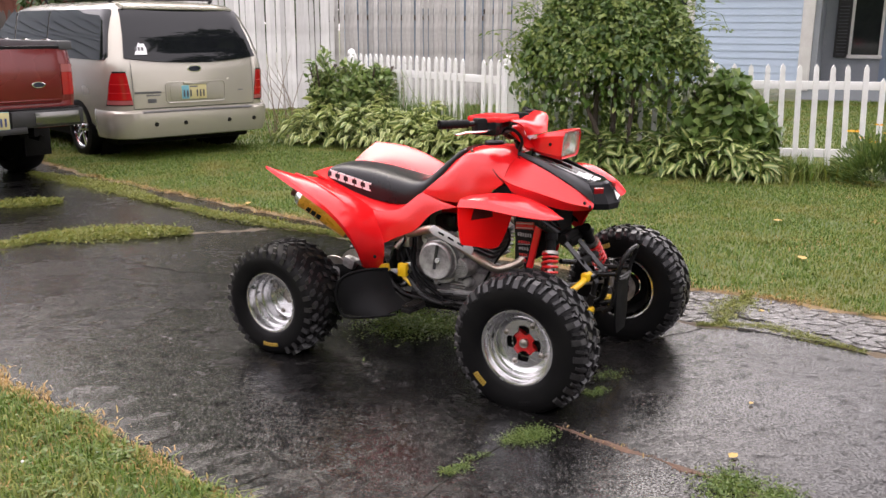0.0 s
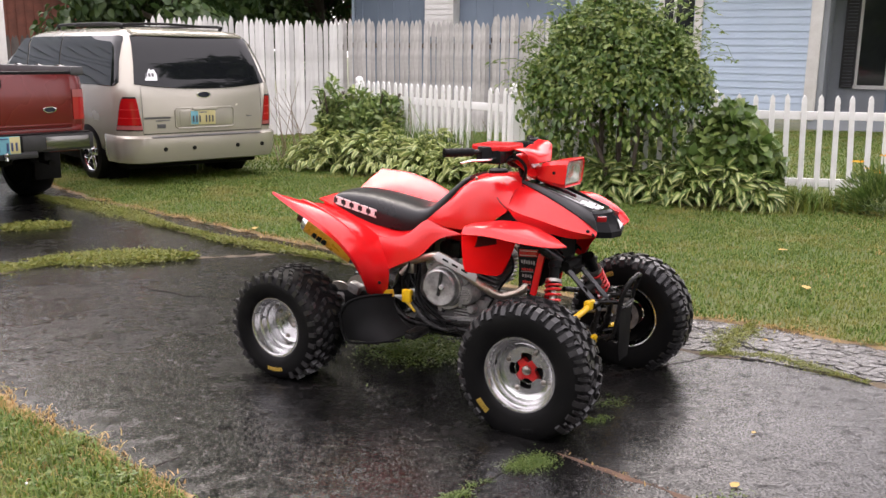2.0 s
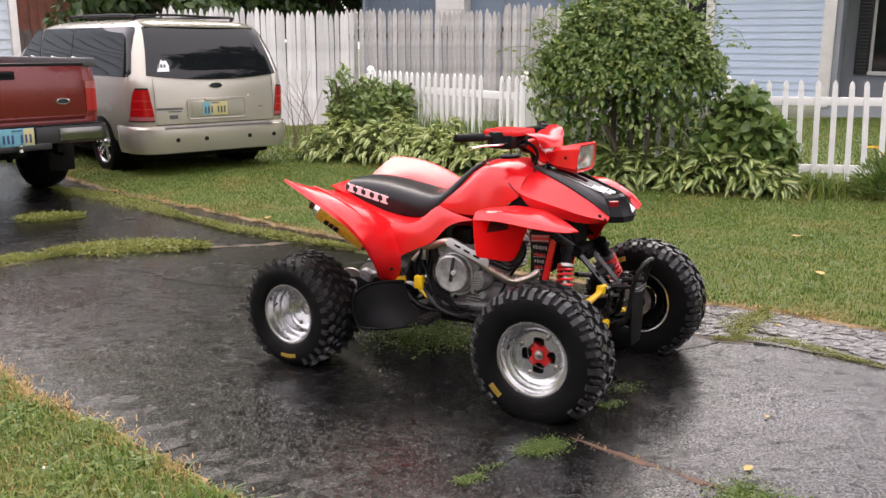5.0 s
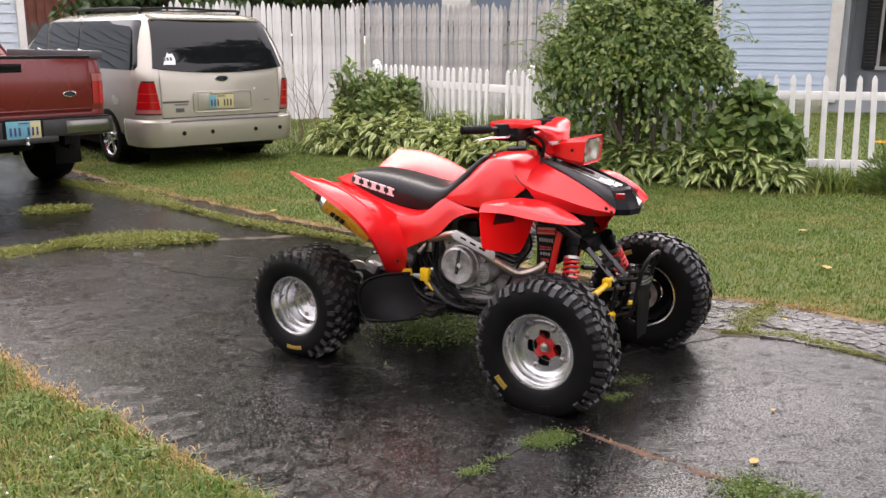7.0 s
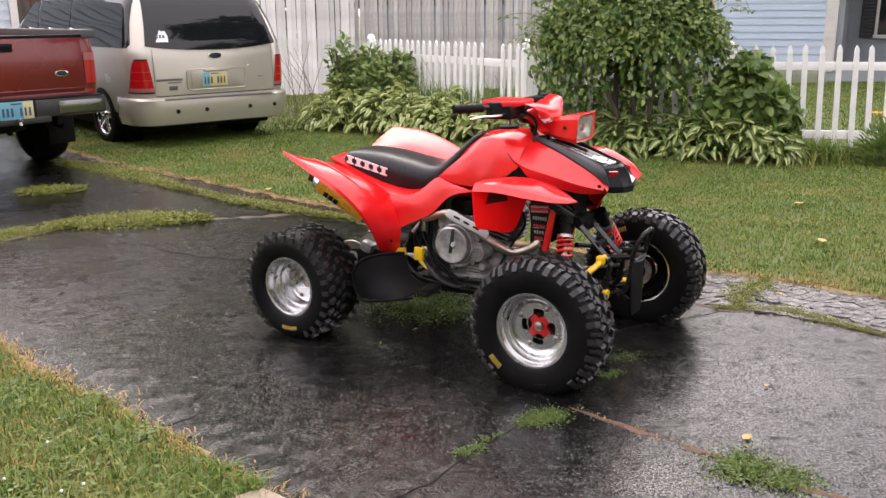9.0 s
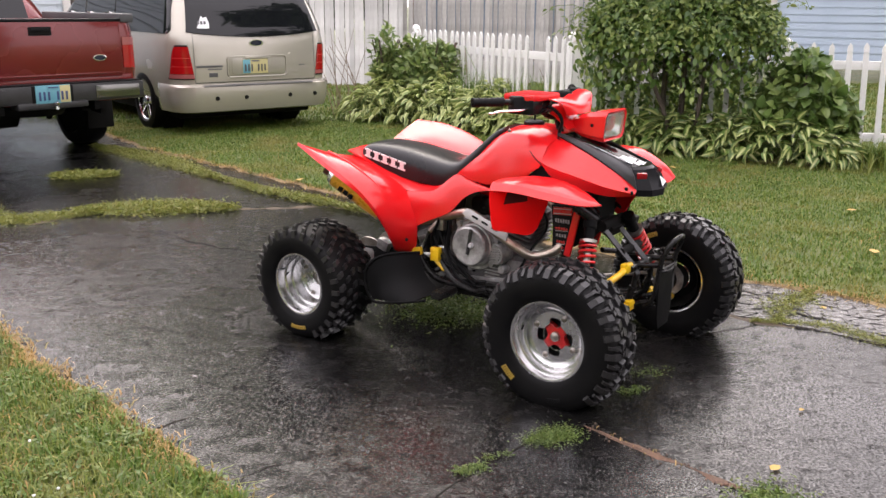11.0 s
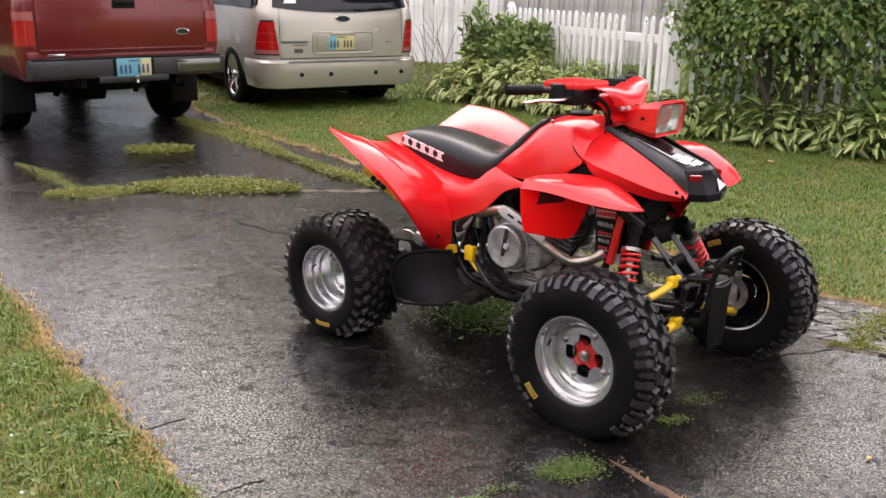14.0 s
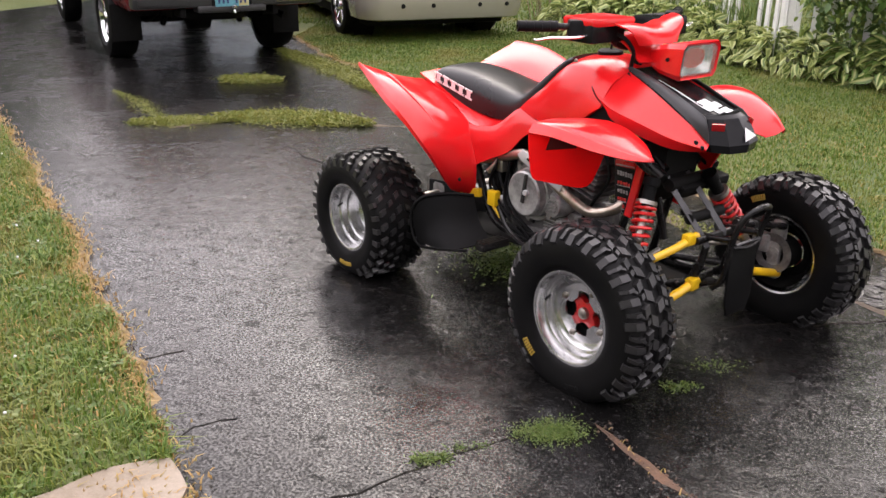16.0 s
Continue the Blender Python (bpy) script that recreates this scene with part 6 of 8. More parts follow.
part("caliper", box(0.07, 0.055, 0.055, (0.13, -0.10, 0.335), 0.02, (0, 20, 0)), CAST, quad)
part("sprocket", lathe([(-0.085, 0.04), (-0.085, 0.098), (-0.079, 0.10), (-0.079, 0.04)], 36, closed=True), STEEL, quad).location = (0.02, 0, 0.25)
part("chain_guard", plate([(-0.05, 0.30), (0.30, 0.34), (0.42, 0.30), (0.42, 0.25), (0.1, 0.24), (-0.05, 0.22)], 0.012, "xz", -0.09, 0.004), BLACK, quad)
part("rear_shock", tube([(0.30, 0, 0.30), (0.42, 0, 0.58)], 0.035, 14), FRAME, quad)
part("skid_plate", net([[(0.05, -0.12, 0.16), (0.05, 0.12, 0.16)], [(0.5, -0.14, 0.195), (0.5, 0.14, 0.195)], [(1.3, -0.12, 0.23), (1.3, 0.12, 0.23)]], 8, 4, 0.006), DARK, quad)
part("sub_frame_bracket", join(box(0.12, 0.02, 0.035, (0.36, -0.20, 0.362), 0.006, (0, -12, 0)), box(0.045, 0.03, 0.06, (0.50, -0.205, 0.375), 0.006), tube([(0.50, -0.20, 0.345), (0.545, -0.20, 0.31)], 0.012, 8)), YELLOW, quad, "yellow painted bracket")
part("brake_pedal", tube([(0.50, -0.19, 0.36), (0.60, -0.22, 0.285), (0.72, -0.25, 0.265), (0.80, -0.27, 0.285)], 0.010, 8, 16), FRAME, quad)
for s in (-1, 1):
    ex, ey = (0.0, 0.0) if s < 0 else (0.055, 0.085)
    part("heel_guard", net([
        [(0.308, s * 0.45, 0.30), (0.335, s * 0.43, 0.365), (0.40, s * 0.37, 0.392), (0.46, s * 0.27, 0.385)],
        [(0.325, s * 0.45, 0.245), (0.385, s * 0.43, 0.270), (0.45, s * 0.38, 0.285), (0.50, s * 0.27, 0.290)],
        [(0.345, s * 0.45, 0.205), (0.45, s * 0.445, 0.212), (0.54, s * 0.42, 0.228), (0.58, s * 0.28, 0.240)],
    ], 12, 14, 0.006 * -s), GUARD, quad, "black plastic heel guard", smooth=50)
    part("heel_guard_rim", tube([(0.46, s * 0.27, 0.388), (0.40, s * 0.37, 0.396), (0.335, s * 0.432, 0.370), (0.307, s * 0.454, 0.30), (0.344, s * 0.455, 0.202), (0.45, s * 0.450, 0.208), (0.60, s * 0.415, 0.238)], 0.006, 8, 30), GUARD, quad)
    part("foot_peg", join(box(0.05, 0.13, 0.022, (0.62, s * 0.31, 0.245), 0.006), *[box(0.008, 0.12, 0.012, (0.60 + 0.013 * k, s * 0.31, 0.258), 0.002) for k in range(4)]), FRAME, quad, "toothed steel foot peg")
    # front suspension
    part("upper_arm", join(tube([(1.350, s * 0.10, 0.454), (1.340, s * 0.22, 0.424), (1.262 + ex, s * 0.375 + ey, 0.357)], 0.013, 10, 14), box(0.030, 0.040, 0.036, (1.349, s * 0.140, 0.449), 0.006)), YELLOW if s < 0 else FRAME, quad, "yellow painted upper suspension arm" if s < 0 else "black upper suspension arm")
    part("arm_brace", tube([(1.13, s * 0.11, 0.43), (1.22 + ex, s * 0.375 + ey, 0.357)], 0.012, 10), FRAME, quad)
    part("arm_brace", tube([(1.10, s * 0.11, 0.26), (1.22 + ex, s * 0.385 + ey, 0.172)], 0.014, 10), FRAME, quad)
    part("lower_arm", join(tube([(1.358, s * 0.08, 0.300), (1.340, s * 0.21, 0.256), (1.255 + ex, s * 0.385 + ey, 0.172)], 0.015, 10, 14), box(0.032, 0.040, 0.038, (1.356, s * 0.105, 0.293), 0.006)), YELLOW, quad, "yellow painted lower suspension arm")
    part("knuckle", join(box(0.05, 0.045, 0.22, (1.24 + ex, s * 0.385 + ey, 0.262), 0.014), tube([(1.24 + ex, s * 0.36 + ey, 0.250), (1.24 + ex, s * 0.46 + ey, 0.250)], 0.026, 14)), CAST, quad)
    part("tie_rod", tube([(1.17, s * 0.05, 0.34), (1.18 + ex, s * 0.37 + ey, 0.272)], 0.008, 8), STEEL, quad)
    part("brake_disc", lathe([(s * 0.36, 0.045), (s * 0.36, 0.074), (s * 0.364, 0.074), (s * 0.364, 0.045)], 30, closed=True), CASEDARK, quad).location = (1.24 + ex, ey, 0.252)
    part("brake_caliper", box(0.07, 0.045, 0.07, (1.19 + ex, s * 0.37 + ey, 0.282), 0.012), CAST, quad)
    top, low = (Vector((1.200, -0.160, 0.605)), Vector((1.245, -0.285, 0.315))) if s < 0 else (Vector((1.262, 0.055, 0.602)), Vector((1.305, 0.270, 0.320)))
    shock = part("shock_body", join(tube([top.lerp(low, 0.30), top.lerp(low, 0.72)], 0.013, 12), tube([top.lerp(low, 0.70), low], 0.017, 12), tube([top.lerp(low, 0.20), top.lerp(low, 0.24)], 0.034, 18), tube([top.lerp(low, 0.74), top.lerp(low, 0.77)], 0.034, 18)), STEEL, quad, "steel shock absorber")
    part("shock_top", join(tube([top, top.lerp(low, 0.30)], 0.021, 14), tube([top.lerp(low, -0.03), top.lerp(low, 0.05)], 0.027, 14)), GUARD, shock, "black upper shock body")
    ax = (low - top).normalized()
    e1 = ax.cross(Vector((1, 0, 0))).normalized()
    e2 = ax.cross(e1)
    pts = []
    for k in range(121):
        f = k / 120
        g = 0.24 + 0.50 * (f ** 1.25)
        pts.append(top.lerp(low, g) + (e1 * math.cos(f * 2 * math.pi * 7) + e2 * math.sin(f * 2 * math.pi * 7)) * 0.031)
    part("spring", tube(pts, 0.0058, 6), SPRING, shock, "bright red coil spring")
    part("reservoir", tube([(1.12, s * 0.13, 0.66), (1.22, s * 0.13, 0.61)], 0.024, 14), FRAME, quad)
    # front panel beside the radiator, black with a red edge and rows of decals
    pan = part("front_panel", plate([(1.010, 0.650), (1.120, 0.662), (1.078, 0.455), (1.032, 0.470)], 0.008, "xz", s * 0.125, 0.002), BLACK, quad, "black side panel covered in small decals")
    part("panel_edge", plate([(1.118, 0.664), (1.148, 0.668), (1.102, 0.448), (1.076, 0.452)], 0.016, "xz", s * 0.126, 0.003), RED, pan, "red plastic edge")
    part("decal", plate([(1.022, 0.642), (1.108, 0.648), (1.104, 0.617), (1.021, 0.612)], 0.003, "xz", s * 0.131), REDHUB, pan, "red decal with a pale frame")
    for z0, z1 in ((0.618, 0.622), (0.637, 0.641)):
        part("decal_frame", box(0.078, 0.002, 0.0035, (1.064, s * 0.1335, (z0 + z1) / 2), 0.0, (0, -4, 0)), GREYPRINT, pan)
    for z, n, h, mt in ((0.590, 6, 0.017, GREYPRINT), (0.558, 5, 0.012, SPRING), (0.530, 4, 0.014, GREYPRINT), (0.504, 4, 0.012, SPRING), (0.480, 3, 0.014, SPRING)):
        x0, x1 = 1.025 + (0.63 - z) * 0.12, 1.105 - (0.63 - z) * 0.20
        w = (x1 - x0) / n
        for k in range(n):
            part("decal_bar", box(w * 0.62, 0.003, h * (0.8 + 0.2 * (k % 2)), (x0 + w * (k + 0.5), s * 0.131, z), 0.001, (0, -4, 0)), mt, pan)
        if mt is SPRING:
            part("decal_line", box(x1 - x0, 0.002, 0.0025, ((x0 + x1) / 2, s * 0.1312, z - h * 0.75), 0.0, (0, -4, 0)), GREYPRINT, pan)
for k, pts in enumerate(([(0.48, -0.15, 0.62), (0.50, -0.19, 0.52), (0.47, -0.20, 0.42), (0.55, -0.19, 0.30)], [(0.53, -0.13, 0.60), (0.55, -0.18, 0.50), (0.56, -0.19, 0.36), (0.70, -0.20, 0.27)],
                         [(0.44, -0.16, 0.50), (0.48, -0.19, 0.44), (0.53, -0.20, 0.36), (0.60, -0.21, 0.32)], [(0.93, -0.10, 0.66), (0.99, -0.12, 0.56), (0.93, -0.12, 0.46), (0.88, -0.14, 0.36)])):
    part("hose", tube(pts, 0.0055, 8, 18), GUARD, quad)
part("fuel_tap", join(box(0.04, 0.03, 0.05, (0.50, -0.17, 0.50), 0.006), tube([(0.50, -0.18, 0.52), (0.46, -0.20, 0.47)], 0.012, 10)), STEEL, quad)
part("brake_reservoir", box(0.05, 0.04, 0.07, (0.47, -0.16, 0.44), 0.008), BLACK, quad)
part("radiator", box(0.03, 0.20, 0.20, (1.02, 0, 0.56), 0.005), DARK, quad)
part("radiator_scoop", net([
    [(1.120, 0.112, 0.700), (1.200, 0.118, 0.708), (1.275, 0.116, 0.705), (1.300, 0.106, 0.712)],
    [(1.150, 0.108, 0.655), (1.195, 0.112, 0.655), (1.235, 0.110, 0.650), (1.256, 0.104, 0.672)],
    [(1.180, 0.100, 0.605), (1.192, 0.102, 0.596), (1.204, 0.102, 0.590), (1.216, 0.100, 0.592)]], 10, 10, 0.005), RED, quad, "red plastic panel below the nose")
inner = bmesh.new()
skin(inner, [[(x, y * w, z) for y, z in ((-1, zb + 0.03), (-0.85, zb), (0.85, zb), (1, zb + 0.03), (1, zt - 0.03), (0.8, zt), (-0.8, zt), (-1, zt - 0.03))] for x, w, zb, zt in
             ((1.045, 0.085, 0.46, 0.68), (1.10, 0.095, 0.48, 0.70), (1.15, 0.092, 0.54, 0.71), (1.19, 0.085, 0.60, 0.715))])
part("inner_guard", inner, DARK, quad, "black plastic inner guard below the nose", smooth=30)
part("steering_mount", join(box(0.10, 0.12, 0.05, (1.20, 0, 0.575), 0.012, (0, 28, 0)), tube([(1.22, -0.10, 0.585), (1.22, 0.10, 0.585)], 0.022, 12), tube([(1.30, -0.085, 0.49), (1.30, 0.085, 0.49)], 0.018, 12)), DARK, quad)
part("bumper", join(
    tube([(1.405, -0.066, 0.285), (1.440, -0.068, 0.33), (1.462, -0.072, 0.47), (1.488, -0.060, 0.545), (1.500, -0.022, 0.566), (1.500, 0.022, 0.566), (1.488, 0.060, 0.545), (1.462, 0.072, 0.47), (1.440, 0.068, 0.33), (1.405, 0.066, 0.285)], 0.010, 10, 44),
    tube([(1.462, -0.070, 0.440), (1.470, 0.0, 0.432), (1.462, 0.070, 0.440)], 0.007, 8, 10),
    *[tube([(1.34, s * 0.08, 0.28), (1.42, s * 0.066, 0.31)], 0.011, 8) for s in (-1, 1)]), FRAME, quad, "black tubular front bumper with a plate")
part("bumper_plate", plate([(-0.050, 0.200), (0.050, 0.200), (0.068, 0.250), (0.070, 0.425), (0.055, 0.440), (-0.055, 0.440), (-0.070, 0.425), (-0.068, 0.250)], 0.008, "yz", 1.456, 0.002), GUARD, quad, "dull black bumper plate")
part("plate_edge", tube([(1.466, -0.062, 0.446), (1.466, 0.062, 0.446)], 0.005, 8), STRUT, quad)
for k, (y0, z0, y1, z1) in enumerate(((-0.13, 0.55, -0.16, 0.36), (-0.10, 0.50, -0.20, 0.30), (-0.14, 0.46, -0.17, 0.30), (-0.06, 0.60, -0.16, 0.40))):
    part("cable", tube([(0.46 + 0.03 * k, y0, z0), (0.50 + 0.03 * k, (y0 + y1) / 2 - 0.03, (z0 + z1) / 2), (0.56 + 0.04 * k, y1, z1), (0.66 + 0.03 * k, y1 + 0.02, z1 - 0.05)], 0.006, 7, 16), BLACK, quad)

# ---- vehicles ----
SILVER = mat("champagne_paint", (0.44, 0.415, 0.35), (0.40, 0.38, 0.32), rough=0.26, metal=0.5, grain=300, stain=1.5, bump=0.01, coat=0.6, wear=0.06)
MAROON = mat("dark_red_paint", (0.15, 0.009, 0.009), (0.12, 0.008, 0.008), rough=0.28, metal=0.25, grain=250, stain=1.5, bump=0.01, coat=0.7, wear=0.06)
GREYPLASTIC = mat("grey_plastic", (0.07, 0.07, 0.072), (0.05, 0.05, 0.052), rough=0.5, grain=120, stain=3, bump=0.1)
STEPGREY = mat("bumper_grey", (0.055, 0.055, 0.055), (0.035, 0.035, 0.035), rough=0.38, metal=0.5, grain=80, stain=4, bump=0.05)
CHROME = mat("chrome", (0.8, 0.8, 0.8), (0.72, 0.72, 0.72), rough=0.08, metal=1.0, grain=60, bump=0.0, wear=0.04)
SHINY = mat("scuffed_chrome", (0.25, 0.25, 0.24), (0.18, 0.18, 0.17), rough=0.16, metal=0.95, grain=60, bump=0.01, wear=0.05)
NAVY = mat("badge_blue", (0.012, 0.016, 0.03), (0.01, 0.013, 0.025), rough=0.2, grain=60, bump=0.0)
PLATEBLUE = mat("plate_blue", (0.10, 0.30, 0.36), (0.14, 0.34, 0.40), rough=0.4, grain=60, bump=0.0)
PLATEYELLOW = mat("plate_yellow", (0.52, 0.46, 0.22), (0.46, 0.42, 0.20), rough=0.4, grain=60, bump=0.0)
PLATEINK = mat("plate_ink", (0.03, 0.05, 0.14), (0.03, 0.045, 0.12), rough=0.4, grain=60, bump=0.0)
WHITELENS = mat("pale_lens", (0.34, 0.10, 0.10), (0.26, 0.07, 0.07), rough=0.15, grain=60, bump=0.02, coat=0.5)


def outline(z, w, yr, yf, c, n=10):
    """A plan outline with rounded corners at the height z."""
    pts = []
    for cx, cy, a0 in ((w - c, yr + c, -90), (w - c, yf - c, 0), (-w + c, yf - c, 90), (-w + c, yr + c, 180)):
        for k in range(n + 1):
            a = radians(a0 + 90 * k / n)
            pts.append((cx + c * math.cos(a), cy + c * math.sin(a), z))
    full = []
    for i, p in enumerate(pts):
        q = pts[(i + 1) % len(pts)]
        full.append(p)
        if i % (n + 1) == n:
            m = 12
            full += [(p[0] + (q[0] - p[0]) * j / m, p[1] + (q[1] - p[1]) * j / m, z) for j in range(1, m)]
    return full


def at_level(levels, z):
    for a, b in zip(levels, levels[1:]):
        if a[0] <= z <= b[0]:
            f = (z - a[0]) / (b[0] - a[0])
            return [p + (q - p) * f for p, q in zip(a, b)]
    return list(levels[-1])


def rear_y(levels, x, z):
    _, w, yr, yf, c = at_level(levels, z)
    d = abs(x) - (w - c)
    return yr + (c - math.sqrt(max(0.0, c * c - min(d, c) ** 2)) if d > 0 else 0.0)


def shell_of(fn, nu, nv, thick):
    """A shell through the surface fn(u, v), u and v from 0 to 1."""
    return net([[fn(i / (nu - 1), j / (nv - 1)) for j in range(nv)] for i in range(nu)], nu, nv, thick)


def cut_round(me_ob, places, r, depth):
    """Cuts wheel openings through a body."""
    for x, y, z in places:
        bm = lathe([(-depth, 0.0), (-depth, r), (depth, r), (depth, 0.0)], 36, "x")
        bmesh.ops.recalc_face_normals(bm, faces=bm.faces)
        me = bpy.data.meshes.new("cutter")
        bm.to_mesh(me)
        bm.free()
        c = new("cutter", me)
        c.location = (x, y, z)
        mod = me_ob.modifiers.new("arch", "BOOLEAN")
        mod.operation, mod.object, mod.solver = "DIFFERENCE", c, "EXACT"
        bpy.context.view_layer.update()
        out = bpy.data.meshes.new_from_object(me_ob.evaluated_get(bpy.context.evaluated_depsgraph_get()))
        me_ob.modifiers.clear()
        me_ob.data = out
        bpy.data.objects.remove(c)
    me_ob.data.set_sharp_from_angle(angle=radians(35))


def road_wheel(parent, x, y, R, side, rim_mat, spokes=5, h=0.11):
    prof = [(-h * 0.8, R * 0.66), (-h, R * 0.72), (-h * 1.02, R * 0.85), (-h * 0.9, R * 0.96), (-h * 0.6, R), (h * 0.6, R), (h * 0.9, R * 0.96), (h, R * 0.72), (h * 0.8, R * 0.66)]
    t = part("tyre", lathe(prof, 40, "x", True), RUBBER, parent, "black road tyre", smooth=35)
    t.matrix_local = pose(x, y, R - 0.005, 0, 0, 0 if side < 0 else 180)
    rm = part("rim", lathe([(-h * 0.82, R * 0.68), (-h * 0.86, R * 0.66), (-h * 0.75, R * 0.62), (-h * 0.3, R * 0.60), (h * 0.5, R * 0.6), (h * 0.5, R * 0.66)], 40, "x"), rim_mat, t, "alloy rim")
    for k in range(spokes):
        a = 2 * math.pi * k / spokes + 0.3
        b = box(0.03, 0.075, R * 0.56, (-h * 0.62, 0, R * 0.36), 0.012)
        bmesh.ops.rotate(b, matrix=Euler((a, 0, 0)).to_matrix(), verts=b.verts)
        part("spoke", b, rim_mat, t)
    part("hub_cap", lathe([(-h * 0.86, 0.0), (-h * 0.84, 0.045), (-h * 0.6, 0.06), (-h * 0.5, 0.0)], 20, "x"), rim_mat, t)
    part("drum", lathe([(-h * 0.25, 0.0), (-h * 0.25, R * 0.56), (-h * 0.1, R * 0.6), (h * 0.86, R * 0.67), (h * 0.80, 0.0)], 24, "x"), DARK, t)
    return t


def number_plate(parent, x, y, z, ground, ink):
    """A pale plate that shades to blue and yellow, with bars in place of its characters."""
    p = part("number_plate", box(0.305, 0.008, 0.155, (x, y, z), 0.003), ground, parent, "blue and yellow number plate")
    part("band", box(0.09, 0.004, 0.147, (x - 0.104, y - 0.004, z), 0.001), PLATEBLUE, p)
    part("band", box(0.09, 0.004, 0.147, (x + 0.104, y - 0.004, z), 0.001), PLATEYELLOW, p)
    for k in range(7):
        if k == 3:
            continue
        part("character_bar", box(0.018, 0.004, 0.074, (x - 0.118 + k * 0.039, y - 0.007, z - 0.014), 0.001), ink, p)
    part("line", box(0.09, 0.004, 0.010, (x, y - 0.007, z + 0.058), 0.0), PLATEINK, p)


# -- the minivan
van = thing("minivan", pose(-2.98, 10.35, 0.0, 0, 0, 45.1), "champagne silver minivan with dark tinted rear windows, parked on grass", "car")
VL = [(0.30, 0.86, 0.16, 4.85, 0.22), (0.40, 0.93, 0.06, 4.95, 0.26), (0.64, 0.945, 0.05, 4.98, 0.26), (0.95, 0.950, 0.06, 4.92, 0.24), (1.06, 0.935, 0.075, 4.50, 0.24), (1.12, 0.920, 0.095, 4.32, 0.22),
      (1.34, 0.868, 0.19, 3.92, 0.20), (1.54, 0.808, 0.300, 3.50, 0.19), (1.62, 0.765, 0.355, 3.30, 0.20), (1.672, 0.69, 0.43, 3.10, 0.22), (1.705, 0.56, 0.60, 2.85, 0.26), (1.722, 0.30, 0.95, 2.5, 0.25)]
bm = bmesh.new()
skin(bm, [outline(*l) for l in VL])
body = part("body", bm, SILVER, van, "champagne silver body", smooth=35)
cut_round(body, [(-0.95, 1.02, 0.34), (0.95, 1.02, 0.34), (-0.95, 4.05, 0.34), (0.95, 4.05, 0.34)], 0.40, 0.30)
part("underbody", box(1.62, 4.3, 0.24, (0, 2.5, 0.29), 0.03), DARK, van)
for s in (-1, 1):
    for y in (1.02, 4.05):
        part("arch_liner", lathe([(s * 0.62, 0.0), (s * 0.62, 0.41), (s * 0.85, 0.41)], 30, "x"), DARK, van).location = (0, y, 0.34)
        road_wheel(van, s * 0.84, y, 0.335, s, CHROME, 5)
BL = [(0.255, 0.90, 0.05, 0.75, 0.26), (0.27, 0.945, 0.005, 0.75, 0.28), (0.36, 0.965, -0.02, 0.75, 0.28), (0.48, 0.968, -0.025, 0.75, 0.28), (0.535, 0.962, -0.02, 0.75, 0.27), (0.56, 0.95, 0.02, 0.75, 0.25)]
bm = bmesh.new()
skin(bm, [outline(*l) for l in BL])
bump = part("bumper", bm, SILVER, van, "body-coloured rear bumper with parking sensors", smooth=35)
cut_round(bump, [(-0.95, 1.02, 0.34), (0.95, 1.02, 0.34)], 0.405, 0.30)
for x in (-0.52, -0.18, 0.36, 0.68):
    part("parking_sensor", lathe([(-0.006, 0.0), (-0.006, 0.022), (0.004, 0.025), (0.01, 0.0)], 16, "y"), DARK, bump).location = (x, rear_y(BL, x, 0.41) - 0.001, 0.41)
part("bumper_step", shell_of(lambda a, b: (-0.66 + 1.32 * a, rear_y(BL, -0.66 + 1.32 * a, 0.52) - 0.012 + 0.075 * b, 0.540 + 0.022 * b), 18, 4, 0.006), GREYPLASTIC, bump)


def rear_patch(levels, x0, x1, z0, z1, off, bow=0.0, taper=0.0):
    def fn(a, b):
        z = z0 + (z1 - z0) * b
        m = (x0 + x1) / 2
        x = m + (x0 + (x1 - x0) * a - m) * (1 - taper * b)
        z -= bow * (1 - ((x - m) / ((x1 - x0) / 2)) ** 2) * (1 - b)
        return (x, rear_y(levels, x, z) - off, z)
    return fn


part("rear_window", shell_of(rear_patch(VL, -0.785, 0.79, 1.105, 1.61, 0.008, 0.055, 0.13), 26, 12, -0.008), TINTED, van, "dark tinted rear window")
for s in (-1, 1):
    def lamp_face(z0, z1, off):
        def fn(a, b):
            z = z0 + (z1 - z0) * b
            k = max(0.0, (z - 0.62) / 0.35)
            x = 0.735 + 0.052 * k + (0.205 - 0.075 * k - 0.02 * k ** 8) * a
            return (s * x, rear_y(VL, x, z) - off, z)
        return fn
    lamp = part("tail_lamp", shell_of(lamp_face(0.672, 0.955, 0.014), 14, 10, 0.02 * s), LENS, van, "dark red tail lamp, narrower at its top")
    part("reverse_lens", shell_of(lamp_face(0.625, 0.668, 0.014), 14, 4, 0.02 * s), WHITELENS, lamp, "clear reversing lens")
    part("lamp_surround", shell_of(lamp_face(0.612, 0.972, 0.006), 14, 10, 0.01 * s), DARK, lamp)
    for z in (0.745, 0.835):
        part("lens_rib", shell_of(lamp_face(z, z + 0.007, 0.017), 14, 2, 0.006 * s), REDHUB, lamp)


